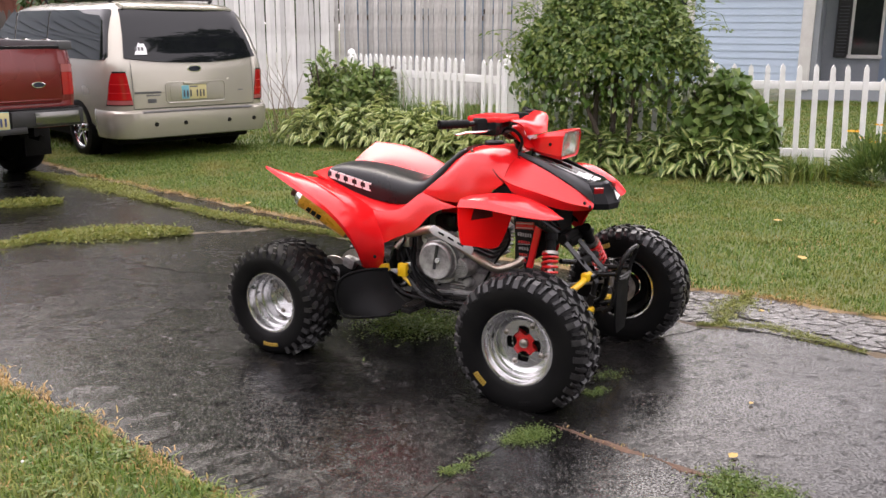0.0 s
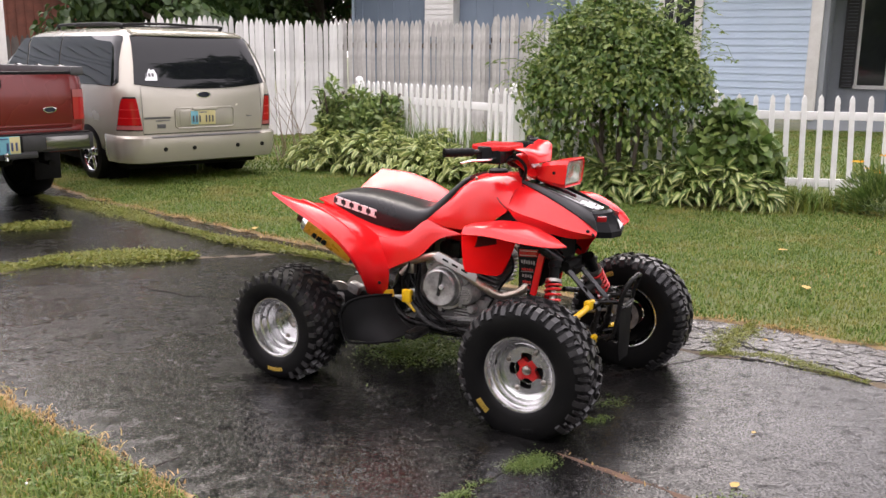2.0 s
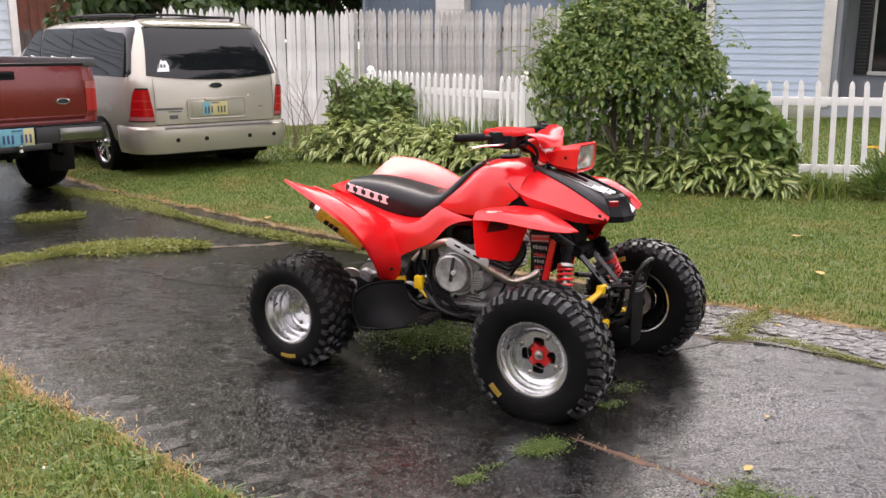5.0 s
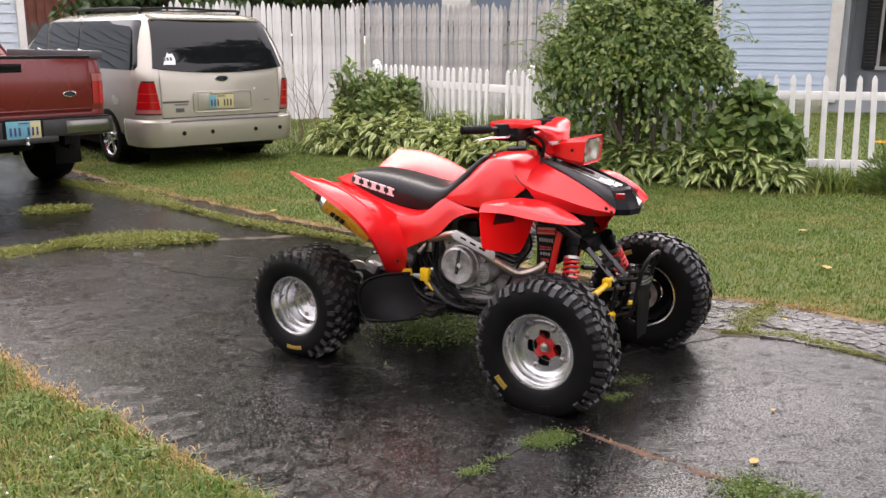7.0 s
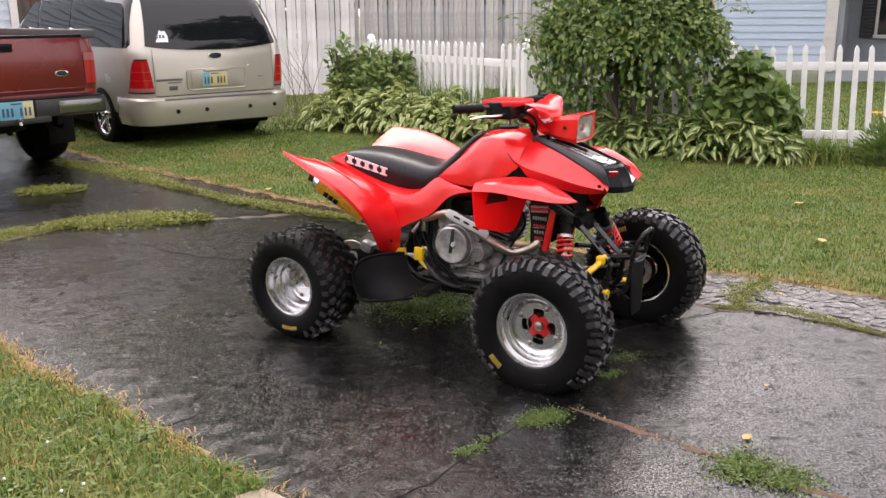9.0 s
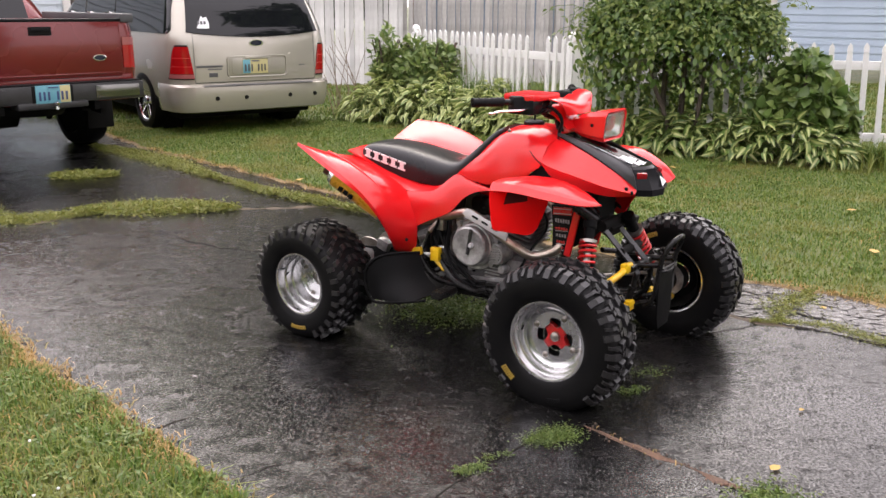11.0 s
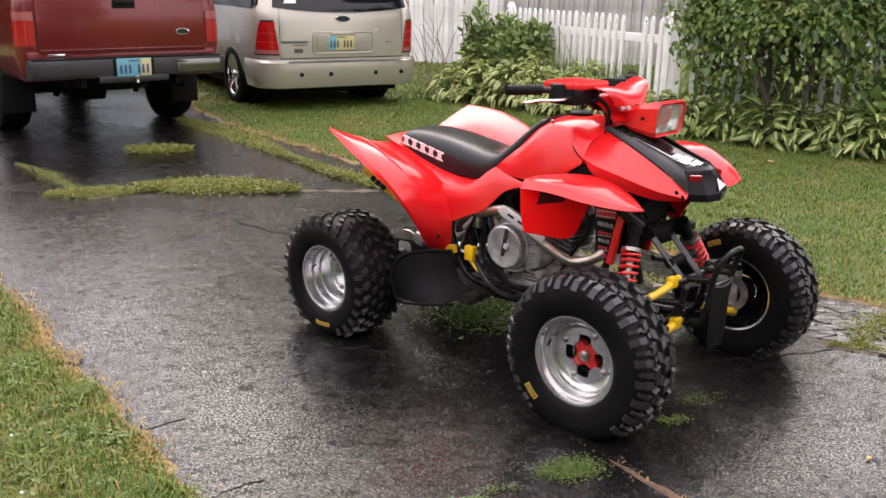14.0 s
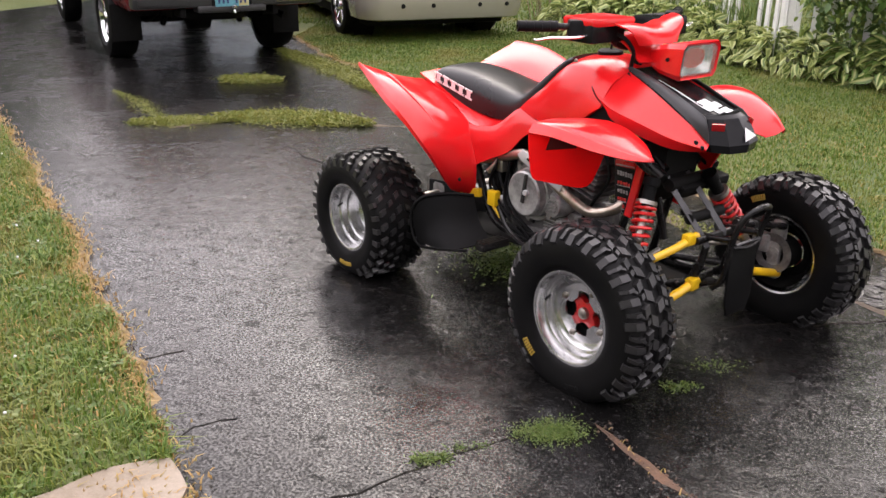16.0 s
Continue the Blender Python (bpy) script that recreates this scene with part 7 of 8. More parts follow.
def side_patch(levels, y0, y1, z0, z1, off, s, slope=0.0, corner=0.0):
    def fn(a, b):
        # the rear corners of the pane are rounded
        k = max(0.0, 1 - a / corner) if corner else 0.0
        pinch = 0.14 * (1 - math.sqrt(max(0.0, 1 - k * k)))
        z = z0 + (z1 - z0) * (b * (1 - pinch * 1.3) + pinch * 0.55)
        y = y0 + (y1 - y0) * a - slope * b
        _, w, yr, yf, c = at_level(levels, z)
        d = max(0.0, yr + c - y)
        return (s * (w - c + math.sqrt(max(1e-6, (c + off) ** 2 - d * d))), y, z)
    return fn


def front_pane(s):
    """The front door's pane, cut back along the sloping windscreen pillar."""
    fn = side_patch(VL, 0.0, 1.0, 1.085, 1.60, 0.008, s)
    def at(a, b):
        x, _, z = fn(0.9, b)
        return (x, 2.99 + 0.16 * b + (1.00 - 0.80 * b) * a, z)
    return at


for s in (-1, 1):
    part("side_window", shell_of(side_patch(VL, 0.215, 1.85, 1.085, 1.615, 0.008, s, -0.16, 0.05), 40, 14, 0.008 * s), TINTED, van, "dark tinted side window")
    part("side_window", shell_of(side_patch(VL, 1.88, 2.95, 1.085, 1.615, 0.008, s, -0.16), 12, 14, 0.008 * s), TINTED, van, "dark tinted side window")
    part("front_side_window", shell_of(front_pane(s), 10, 10, 0.008 * s), TINTED, van)
    part("roof_rail", tube([(s * 0.60, 0.75, 1.69), (s * 0.605, 0.85, 1.745), (s * 0.60, 2.5, 1.760), (s * 0.59, 2.65, 1.715)], 0.017, 8, 20), BLACK, van, "black roof rail")
    part("side_seam", tube([(s * 0.953, 1.88, 0.42), (s * 0.957, 1.88, 0.95), (s * 0.93, 1.88, 1.10)], 0.005, 6), DARK, van)
    part("tailgate_seam", tube([(s * 0.725, rear_y(VL, 0.725, z) - 0.001, z) for z in (0.575, 0.75, 0.9, 1.0, 1.08)], 0.003, 6), GREYPLASTIC, van)
for y in (1.0, 2.1):
    part("roof_bar", tube([(-0.60, y, 1.745), (0, y, 1.765), (0.60, y, 1.745)], 0.014, 8, 10), BLACK, van, "black roof cross bar")
part("roof_spoiler", shell_of(lambda a, b: (-0.66 + 1.32 * a, 0.33 + 0.16 * b - 0.02 * (1 - (2 * a - 1) ** 2), 1.628 + 0.045 * b), 14, 5, 0.012), SILVER, van)
part("tailgate_seam", tube([(-0.72, rear_y(VL, 0.72, 0.575) - 0.002, 0.575), (0.72, rear_y(VL, 0.72, 0.575) - 0.002, 0.575)], 0.005, 6, 12), DARK, van)
rec = [(-0.33, 0.625), (0.33, 0.625), (0.355, 0.65), (0.355, 0.82), (0.33, 0.845), (-0.33, 0.845), (-0.355, 0.82), (-0.355, 0.65)]
part("plate_surround", plate([(a * 1.0, b) for a, b in rec], 0.016, "xz", 0.055, 0.006), SILVER, van)
part("plate_recess", plate([(a * 0.86, 0.735 + (b - 0.735) * 0.78) for a, b in rec], 0.006, "xz", 0.046, 0.002), SILVER, van)
part("plate_rim", tube([(a * 1.0, 0.046, b) for a, b in rec] + [(rec[0][0], 0.046, rec[0][1])], 0.008, 8), SILVER, van)
number_plate(van, -0.03, 0.040, 0.735, PLATEYELLOW, GREYPLASTIC)
part("plate_handle", box(0.30, 0.02, 0.03, (0, 0.04, 0.828), 0.006), SILVER, van)


def oval_badge(parent, x, y, z, w, h):
    def ring(k, t):
        return plate([(x + math.cos(2 * math.pi * i / 28) * w / 2 * k, z + math.sin(2 * math.pi * i / 28) * h / 2 * k) for i in range(28)], t, "xz", y, 0.001)
    b = part("oval_badge", ring(1.0, 0.012), CHROME, parent, "small oval badge")
    part("badge_field", ring(0.82, 0.020), NAVY, b)


oval_badge(van, 0.0, 0.062, 0.985, 0.17, 0.072)
for x, z, w, h in ((-0.56, 0.745, 0.30, 0.022), (-0.50, 0.715, 0.16, 0.014), (-0.52, 0.655, 0.10, 0.045), (0.56, 0.735, 0.07, 0.012)):
    part("lettering_bar", box(w, 0.006, h, (x, 0.052, z), 0.002), GREYPLASTIC, van)
st = part("window_sticker", plate([(-0.075, -0.07), (0.075, -0.07), (0.08, 0.0), (0.06, 0.06), (0.02, 0.05), (0.0, 0.09), (-0.03, 0.05), (-0.06, 0.065), (-0.08, 0.0)], 0.004, "xz", 0), WHITE, van, "white sticker on the rear window")
st.matrix_local = pose(-0.60, rear_y(VL, -0.6, 1.20) - 0.016, 1.205, -27, 0, -8)
for k in range(3):
    part("sticker_bar", box(0.024, 0.003, 0.04, (-0.035 + 0.035 * k, -0.003, -0.005)), GREYPLASTIC, st)
part("wiper", tube([(0.0, 0.085, 1.09), (0.02, 0.08, 1.10), (-0.30, 0.115, 1.13)], 0.010, 6), DARK, van)

# -- the pickup
truck = thing("pickup_truck", pose(-4.145, 8.064, 0.0, 0, 0, 53.2), "dark red pickup truck with a grey step bumper on the driveway", "truck")
TL = [(0.52, 0.84, 0.10, 1.75, 0.08), (0.60, 0.885, 0.075, 1.75, 0.10), (0.80, 0.905, 0.07, 1.75, 0.10), (1.09, 0.90, 0.07, 1.75, 0.10), (1.195, 0.885, 0.075, 1.75, 0.10), (1.235, 0.87, 0.085, 1.75, 0.09)]
bm = bmesh.new()
skin(bm, [outline(*l) for l in TL])
bed = part("cargo_bed", bm, MAROON, truck, "dark red cargo bed", smooth=35)
cut_round(bed, [(-0.9, 1.10, 0.38), (0.9, 1.10, 0.38)], 0.44, 0.28)
cutter = box(1.45, 1.5, 0.62, (0, 0.92, 1.18))
me = bpy.data.meshes.new("cutter")
bmesh.ops.recalc_face_normals(cutter, faces=cutter.faces)
cutter.to_mesh(me)
cutter.free()
c = new("cutter", me)
mod = bed.modifiers.new("hollow", "BOOLEAN")
mod.operation, mod.object, mod.solver = "DIFFERENCE", c, "EXACT"
bpy.context.view_layer.update()
hollow = bpy.data.meshes.new_from_object(bed.evaluated_get(bpy.context.evaluated_depsgraph_get()))
bed.modifiers.clear()
bed.data = hollow
bpy.data.objects.remove(c)
gate = part("tailgate", box(1.47, 0.05, 0.50, (0, 0.075, 0.99), 0.012), MAROON, truck, "dark red tailgate")
part("tailgate_cap", box(1.50, 0.085, 0.030, (0, 0.09, 1.245), 0.010), BLACK, gate, "black plastic cap rail")
part("crease", box(1.45, 0.012, 0.014, (0, 0.048, 0.775), 0.004), MAROON, gate)
part("handle_recess", box(0.20, 0.016, 0.075, (0, 0.05, 1.155), 0.010), DARK, gate, "black tailgate handle")
part("handle", box(0.16, 0.016, 0.028, (0, 0.040, 1.170), 0.006), BLACK, gate)
oval_badge(gate, 0.52, 0.046, 0.915, 0.13, 0.055)
part("lettering_bar", box(0.14, 0.006, 0.022, (-0.60, 0.047, 0.735), 0.002), CHROME, truck)
part("lower_valance", box(1.66, 0.05, 0.10, (0, 0.085, 0.715), 0.012), MAROON, truck)
for s in (-1, 1):
    lamp = part("tail_lamp", shell_of(lambda a, b: (s * (0.755 + 0.145 * a), rear_y(TL, s * (0.755 + 0.145 * a), 0.9) - 0.012, 0.815 + 0.205 * b), 10, 6, 0.03 * s), LENS, truck, "red tail lamp with a clear top lens")
    part("reverse_lens", shell_of(lambda a, b: (s * (0.755 + 0.145 * a), rear_y(TL, s * (0.755 + 0.145 * a), 0.9) - 0.012, 1.023 + 0.07 * b), 10, 4, 0.03 * s), WHITELENS, lamp, "clear reversing lens")
    part("bed_rail", box(0.13, 1.72, 0.080, (s * 0.825, 0.93, 1.262), 0.016), GREYPLASTIC, truck, "black bed rail cap")
    for y in (0.35, 0.75, 1.15):
        part("tie_down", box(0.05, 0.09, 0.02, (s * 0.80, y, 1.305), 0.006), CHROME, truck)
    road_wheel(truck, s * 0.775, 1.10, 0.375, s, CHROME, 5, 0.135)
    road_wheel(truck, s * 0.76, 4.2, 0.365, s, CHROME, 5)
    part("frame_rail", box(0.09, 4.4, 0.14, (s * 0.42, 2.4, 0.50), 0.01), DARK, truck)
    part("bumper_bracket", box(0.05, 0.30, 0.08, (s * 0.42, 0.12, 0.50), 0.01), DARK, truck)
    part("leaf_spring", tube([(s * 0.52, 0.55, 0.46), (s * 0.52, 1.1, 0.33), (s * 0.52, 1.65, 0.46)], 0.03, 8, 14), DARK, truck)
    part("shock", tube([(s * 0.38, 0.95, 0.30), (s * 0.34, 0.75, 0.58)], 0.03, 10), DARK, truck)
    part("cab_side_window", shell_of(lambda a, b: (s * (0.83 - 0.14 * b + 0.012), 1.95 + 1.75 * a + 0.12 * b - 0.3 * a * b, 1.18 + 0.38 * b), 8, 6, 0.008 * s), TINTED, truck)
bumper = part("step_bumper", join(box(1.72, 0.14, 0.16, (0, -0.02, 0.625), 0.025), box(0.62, 0.17, 0.06, (0, -0.02, 0.53), 0.015)), STEPGREY, truck, "grey steel step bumper")
part("step_pad", box(1.66, 0.12, 0.012, (0, -0.02, 0.708), 0.003), BLACK, bumper)
for s in (-1, 1):
    part("bumper_face", box(0.42, 0.012, 0.11, (s * 0.60, -0.092, 0.625), 0.004), SHINY if s > 0 else STEPGREY, bumper)
part("plate_pocket", box(0.36, 0.012, 0.15, (0, -0.092, 0.625), 0.006), DARK, bumper)
number_plate(truck, 0.0, -0.100, 0.627, PLATEBLUE, PLATEINK)
part("hitch_ball", lathe([(0.0, 0.0), (0.0, 0.02), (0.03, 0.015), (0.04, 0.024), (0.06, 0.026), (0.078, 0.0)], 14, "z"), CHROME, bumper).location = (0, -0.15, 0.50)
part("underbody", box(1.36, 4.3, 0.16, (0, 2.75, 0.50), 0.02), DARK, truck)
for s in (-1, 1):
    part("mud_flap", box(0.27, 0.012, 0.34, (s * 0.775, 0.68, 0.36), 0.004), DARK, truck, "black rubber mud flap")
part("fuel_tank", box(0.62, 0.9, 0.22, (-0.1, 1.9, 0.36), 0.05), DARK, truck)
axle = part("rear_axle", join(tube([(-0.72, 0, 0), (0.72, 0, 0)], 0.05, 12), lathe([(-0.14, 0.05), (-0.1, 0.15), (0.1, 0.15), (0.14, 0.05)], 20, "x")), DARK, truck)
axle.location = (0, 1.10, 0.36)
part("spare_wheel", lathe([(0.40, 0.18), (0.40, 0.33), (0.44, 0.35), (0.52, 0.35), (0.56, 0.33), (0.56, 0.18)], 30, "z", True), RUBBER, truck).location = (0, 0.55, 0.0)
part("exhaust", tube([(0.62, 0.28, 0.40), (0.60, 0.8, 0.42), (0.30, 1.8, 0.42)], 0.03, 12, 12), DARK, truck)
CL = [(0.52, 0.86, 1.78, 4.9, 0.2), (0.80, 0.905, 1.78, 4.95, 0.25), (1.18, 0.89, 1.78, 4.9, 0.25), (1.24, 0.86, 1.80, 4.0, 0.2), (1.55, 0.71, 1.98, 3.35, 0.2), (1.61, 0.66, 2.06, 3.2, 0.22), (1.635, 0.5, 2.25, 3.0, 0.25)]
bm = bmesh.new()
skin(bm, [outline(*l) for l in CL])
cab = part("cab", bm, MAROON, truck, "dark red cab", smooth=35)
cut_round(cab, [(-0.9, 4.2, 0.38), (0.9, 4.2, 0.38)], 0.44, 0.28)
part("rear_cab_window", shell_of(lambda a, b: (-0.62 + 1.24 * a, 1.80 + 0.165 * b - 0.012, 1.23 + 0.32 * b), 8, 6, 0.008), TINTED, truck)
part("roof_rack", join(*[tube([(s * 0.55, 2.2, 1.64), (s * 0.55, 2.3, 1.70), (s * 0.55, 3.1, 1.70), (s * 0.55, 3.2, 1.64)], 0.014, 8, 14) for s in (-1, 1)]), BLACK, truck)

# ---- trees and garden plants ----
VINE = leafy("vine_leaf", (0.05, 0.105, 0.02), (0.105, 0.175, 0.035), (0.27, 0.33, 0.08), 0.38, 0.3)
SHRUB = leafy("shrub_leaf", (0.07, 0.13, 0.025), (0.12, 0.19, 0.045), (0.22, 0.28, 0.08), 0.4, 0.3)
HOSTA = leafy("hosta_leaf", (0.11, 0.18, 0.04), (0.18, 0.245, 0.06), (0.29, 0.33, 0.09), 0.4, 0.3, (0.50, 0.54, 0.22, 0.62, 0.30))
HOSTA2 = leafy("striped_hosta_leaf", (0.07, 0.13, 0.025), (0.10, 0.17, 0.03), (0.15, 0.21, 0.045), 0.4, 0.25, (0.47, 0.49, 0.20, 0.45, 0.85))
GARDEN = leafy("garden_leaf", (0.09, 0.155, 0.035), (0.16, 0.23, 0.06), (0.27, 0.32, 0.11), 0.4, 0.3)
TREELEAF = leafy("tree_leaf", (0.025, 0.055, 0.012), (0.045, 0.085, 0.02), (0.08, 0.12, 0.03), 0.45, 0.3)
FLOWER = leafy("orange_petal", (0.70, 0.30, 0.01), (0.75, 0.42, 0.02), (0.72, 0.5, 0.03), 0.5, 0.3)
TWIG = mat("dry_twig", (0.16, 0.11, 0.07), (0.24, 0.18, 0.12), rough=0.8, grain=60, stain=6, bump=0.3)


def ball(n, r):
    v = r.normal(size=(n, 3))
    return v / np.linalg.norm(v, axis=1)[:, None]


def tree(x, y, height, spread, trunk, n, seed, size=0.30, low=0.35, label="tall broadleaf tree with a dense green crown that screens the sky"):
    """A tapered trunk with limbs, and a crown of leaves round many uneven boughs."""
    r = np.random.default_rng(seed)
    th = thing("tree", pose(x, y, 0), label, "tree", "trees round the yard")
    boughs = []
    limbs = [tube([(0, 0, -0.1), (0.1, 0.05, height * 0.3), (-0.1, 0.1, height * 0.6), (0.05, 0, height * 0.85)], (trunk, trunk * 0.25), 10, 14)]
    for k in range(16):
        a = k * 2.4 + r.random()
        z = height * (low + (0.95 - low) * (k + r.random()) / 16)
        reach = spread * math.sin(math.pi * min(0.95, 0.25 + 0.7 * (z / height - low) / (1 - low))) * (0.5 + 0.5 * r.random())
        c = np.array([math.cos(a) * reach, math.sin(a) * reach, z])
        boughs.append((c, spread * (0.30 + 0.22 * r.random())))
        limbs.append(tube([(0, 0, z * 0.72), (c[0] * 0.5, c[1] * 0.5, z * 0.86), tuple(c)], (trunk * 0.35, trunk * 0.06), 6, 6))
    part("trunk", join(*limbs), BARK, th)
    per = n // len(boughs)
    P, W, N = [], [], []
    for c, rad in boughs:
        d = ball(per, r)
        q = c + d * rad * (0.55 + 0.5 * r.random(per))[:, None] * np.array([1, 1, 0.75])
        P.append(q)
        N.append(d)
        W.append(d * 0.5 + np.array([0, 0, -0.7]) + 0.5 * r.normal(size=(per, 3)))
    leaves("crown", np.concatenate(P), np.concatenate(W), size, TREELEAF, r, th, 0.7, face=np.concatenate(N))
    return th


# backdrop trees; their unseen upper crowns keep sky out of the asphalt's reflections
for k, (x, y, h, s, n) in enumerate(((-7.0, 21.5, 7.0, 2.4, 16000), (-7.2, 24.5, 8.5, 3.0, 16000), (-5.0, 27.5, 10.0, 3.2, 16000), (-9.5, 31.0, 18.0, 5.0, 11000), (-2.5, 33.0, 22.0, 5.5, 11000), (2.0, 36.5, 24.0, 4.6, 11000), (-14.5, 25.0, 5.0, 2.6, 4000), (-14.5, 29.0, 12.0, 3.2, 9000), (-5.5, 31.0, 21.0, 5.0, 11000), (0.5, 34.0, 22.0, 4.5, 7000), (4.4, 34.5, 9.0, 3.4, 8000))):
    tree(x, y, h, s, 0.22 + 0.01 * h, n, 60 + k, 0.2 if n > 15000 else 0.26 + 0.016 * h, low=0.18)
# unseen trees beside and behind the camera, added to darken reflections
for k, (x, y, h, s, n) in enumerate(((9.0, -11.0, 8.0, 3.8, 3000), (1.5, -15.0, 8.5, 4.0, 3000), (9.8, 10.3, 13.6, 3.3, 5000), (-15.5, 13.0, 5.0, 3.0, 4000), (-17.0, 8.0, 5.5, 3.0, 4000), (-6.5, -14.0, 6.5, 3.6, 3000), (-14.0, -9.0, 6.5, 3.6, 3000), (-2.5, -16.0, 7.0, 3.8, 3000), (6.0, -16.0, 7.0, 3.8, 3000), (14.5, -3.0, 6.5, 3.4, 3000))):
    tree(x, y, h, s, 0.3, n, 80 + k, 0.42, low=0.25)


# tall hedges out of view, added to close the yard and darken reflections
hr = np.random.default_rng(95)
hedge = thing("hedge", pose(-18.5, 3.0, 0, 0, 0, 78), "unseen tall dark green hedge added to close the yard", "hedge")
n = 9000
q = np.column_stack([hr.uniform(-7, 16, n), hr.choice([-1.0, 1.0], n) * 0.8 * np.sqrt(hr.random(n)), hr.uniform(0.05, 3.4, n)])
q[:, 2] += 0.25 * np.sin(q[:, 0] * 1.7) * (q[:, 2] / 3.4)
leaves("foliage", q, hr.normal(size=(n, 3)) + np.array([0, 0, -0.5]), 0.34, TREELEAF, hr, hedge, 0.7)
back = thing("hedge", pose(-12.5, -7.5, 0, 0, 0, -22), "unseen tall dark green hedge added to close the yard", "hedge")
q2 = q + np.array([7.0, 0, 0])
leaves("foliage", q2, hr.normal(size=(n, 3)) + np.array([0, 0, -0.5]), 0.34, TREELEAF, hr, back, 0.7)
for k in range(12):
    part("stem", tube([(0.5 + 2 * k, 0, -0.05), (0.6 + 2 * k, 0.1, 1.5), (0.4 + 2 * k, 0, 2.9)], (0.07, 0.02), 7, 6), BARK, back)
for k in range(12):
    part("stem", tube([(-6.5 + 2 * k, 0, -0.05), (-6.4 + 2 * k, 0.1, 1.5), (-6.6 + 2 * k, 0, 2.9)], (0.07, 0.02), 7, 6), BARK, hedge)


def mound(name, x, y, rx, ry, z0, z1, n, size, material, seed, label, category, hang=0.8, ratio=0.62, fill=0.35, stems=5, lobes=9, rough_r=0.80, wild=0.45):
    """A leafy bush: an uneven dome of leaves on stems, darker and emptier inside."""
    r = np.random.default_rng(seed)
    th = thing(name, pose(x, y, 0), label, category)
    for k in range(stems):
        a = k * 2.1 + r.random()
        part("stem", tube([(0.15 * math.cos(a) * rx, 0.15 * math.sin(a) * ry, -0.03), (0.2 * math.cos(a) * rx, 0.2 * math.sin(a) * ry, z0 + (z1 - z0) * 0.3), (0.6 * math.cos(a) * rx, 0.6 * math.sin(a) * ry, z0 + (z1 - z0) * 0.75)], (0.035, 0.008), 7, 8), BARK, th)
    d = ball(n, r)
    d[:, 2] = np.abs(d[:, 2]) * 1.25 - 0.28
    # lobes give an uneven outline
    c = ball(lobes, r)
    c[:, 2] = np.abs(c[:, 2])
    bump = np.max(np.clip((d @ c.T - 0.78) / 0.22, 0, 1), axis=1)
    rad = (rough_r + (1.04 - rough_r) * bump) * (1 - fill * r.random(n) ** 2.2)
    p = d * rad[:, None] * np.array([rx, ry, 1.0])
    p[:, 2] = z0 + (z1 - z0) * np.clip(0.30 + 0.70 * d[:, 2] * rad, -0.15, 1.1)
    way = d * 0.45 + np.array([0, 0, -hang]) + wild * r.normal(size=(n, 3))
    leaves("foliage", p, way, size, material, r, th, ratio, face=d + np.array([0, 0, 0.35]) + (wild - 0.45) * r.normal(size=(n, 3)))
    return th, r


def vine_shoots(th, r):
    """Loose shoots that arch out of the mound, each with its own leaves."""
    rods, P, W = bmesh.new(), [], []
    for k in range(120):
        d = ball(1, r)[0]
        d = np.array([d[0] - (0.25 if k % 3 == 0 else 0), -abs(d[1]) * 0.8, abs(d[2]) * 1.1 - 0.1])
        d /= np.linalg.norm(d)
        base = np.array([d[0] * 0.92, d[1] * 0.62, 0.86 + 1.24 * (0.30 + 0.62 * d[2])])
        reach = 0.10 + 0.22 * r.random()
        side = np.array([0.12 * r.normal(), 0, 0])
        mid = base + d * reach * 0.6 + side * 0.5 + np.array([0, 0, 0.04])
        end = base + d * reach * 0.9 + side + np.array([0, 0, -0.22 * r.random() + 0.08 * (d[2] > 0.7)])
        tube([tuple(base), tuple(mid), tuple(end)], (0.004, 0.002), 4, 4, rods)
        for j in range(9):
            f = (j + 1) / 9
            q = base * (1 - f) ** 2 + 2 * mid * f * (1 - f) + end * f * f
            P.append(q + 0.02 * r.normal(size=3))
            W.append(d * 0.5 + np.array([0.8 * (-1) ** j, 0, -0.35]) + 0.35 * r.normal(size=3))
    tagged(part("shoot_tuft", rods, SHRUB, th), kind="stuff")
    leaves("shoot_foliage", np.array(P), np.array(W), 0.055, GARDEN, r, th, 0.55)


vine, r = mound("climbing_vine", 1.47, 10.02, 1.04, 0.72, 0.86, 2.10, 17000, 0.064, VINE, 31, "dense dark green vine mounded over the picket fence", "vine", hang=0.55, lobes=26, rough_r=0.70, fill=0.5, wild=0.75, stems=2)
vine_shoots(vine, r)
n = 800
a = r.random(n) * 2 * np.pi
x = np.cos(a) * (0.80 + 0.22 * r.random(n))
p = np.column_stack([x, np.sin(a) * 0.6 - 0.1, 0.58 + 0.10 * np.sin(9 * a) + 0.52 * r.random(n) ** 0.6])
leaves("trailing_foliage", p, np.column_stack([0.4 * r.normal(size=n), 0.4 * r.normal(size=n), -0.6 * np.ones(n)]), 0.070, VINE, r, vine, 0.6, face=np.column_stack([np.cos(a), np.sin(a) - 0.6, 0.3 * np.ones(n)]) + 0.35 * r.normal(size=(n, 3)))
# leaves added at the back block light and darken the hollow; stems stand before
n = 2600
p = np.column_stack([r.uniform(-0.85, 0.80, n), r.uniform(0.06, 0.60, n), r.uniform(0.05, 1.0, n)])
leaves("inner_foliage", p, np.column_stack([r.normal(size=(n, 2)), -0.6 * np.ones(n)]), 0.075, VINE, r, vine, 0.6)
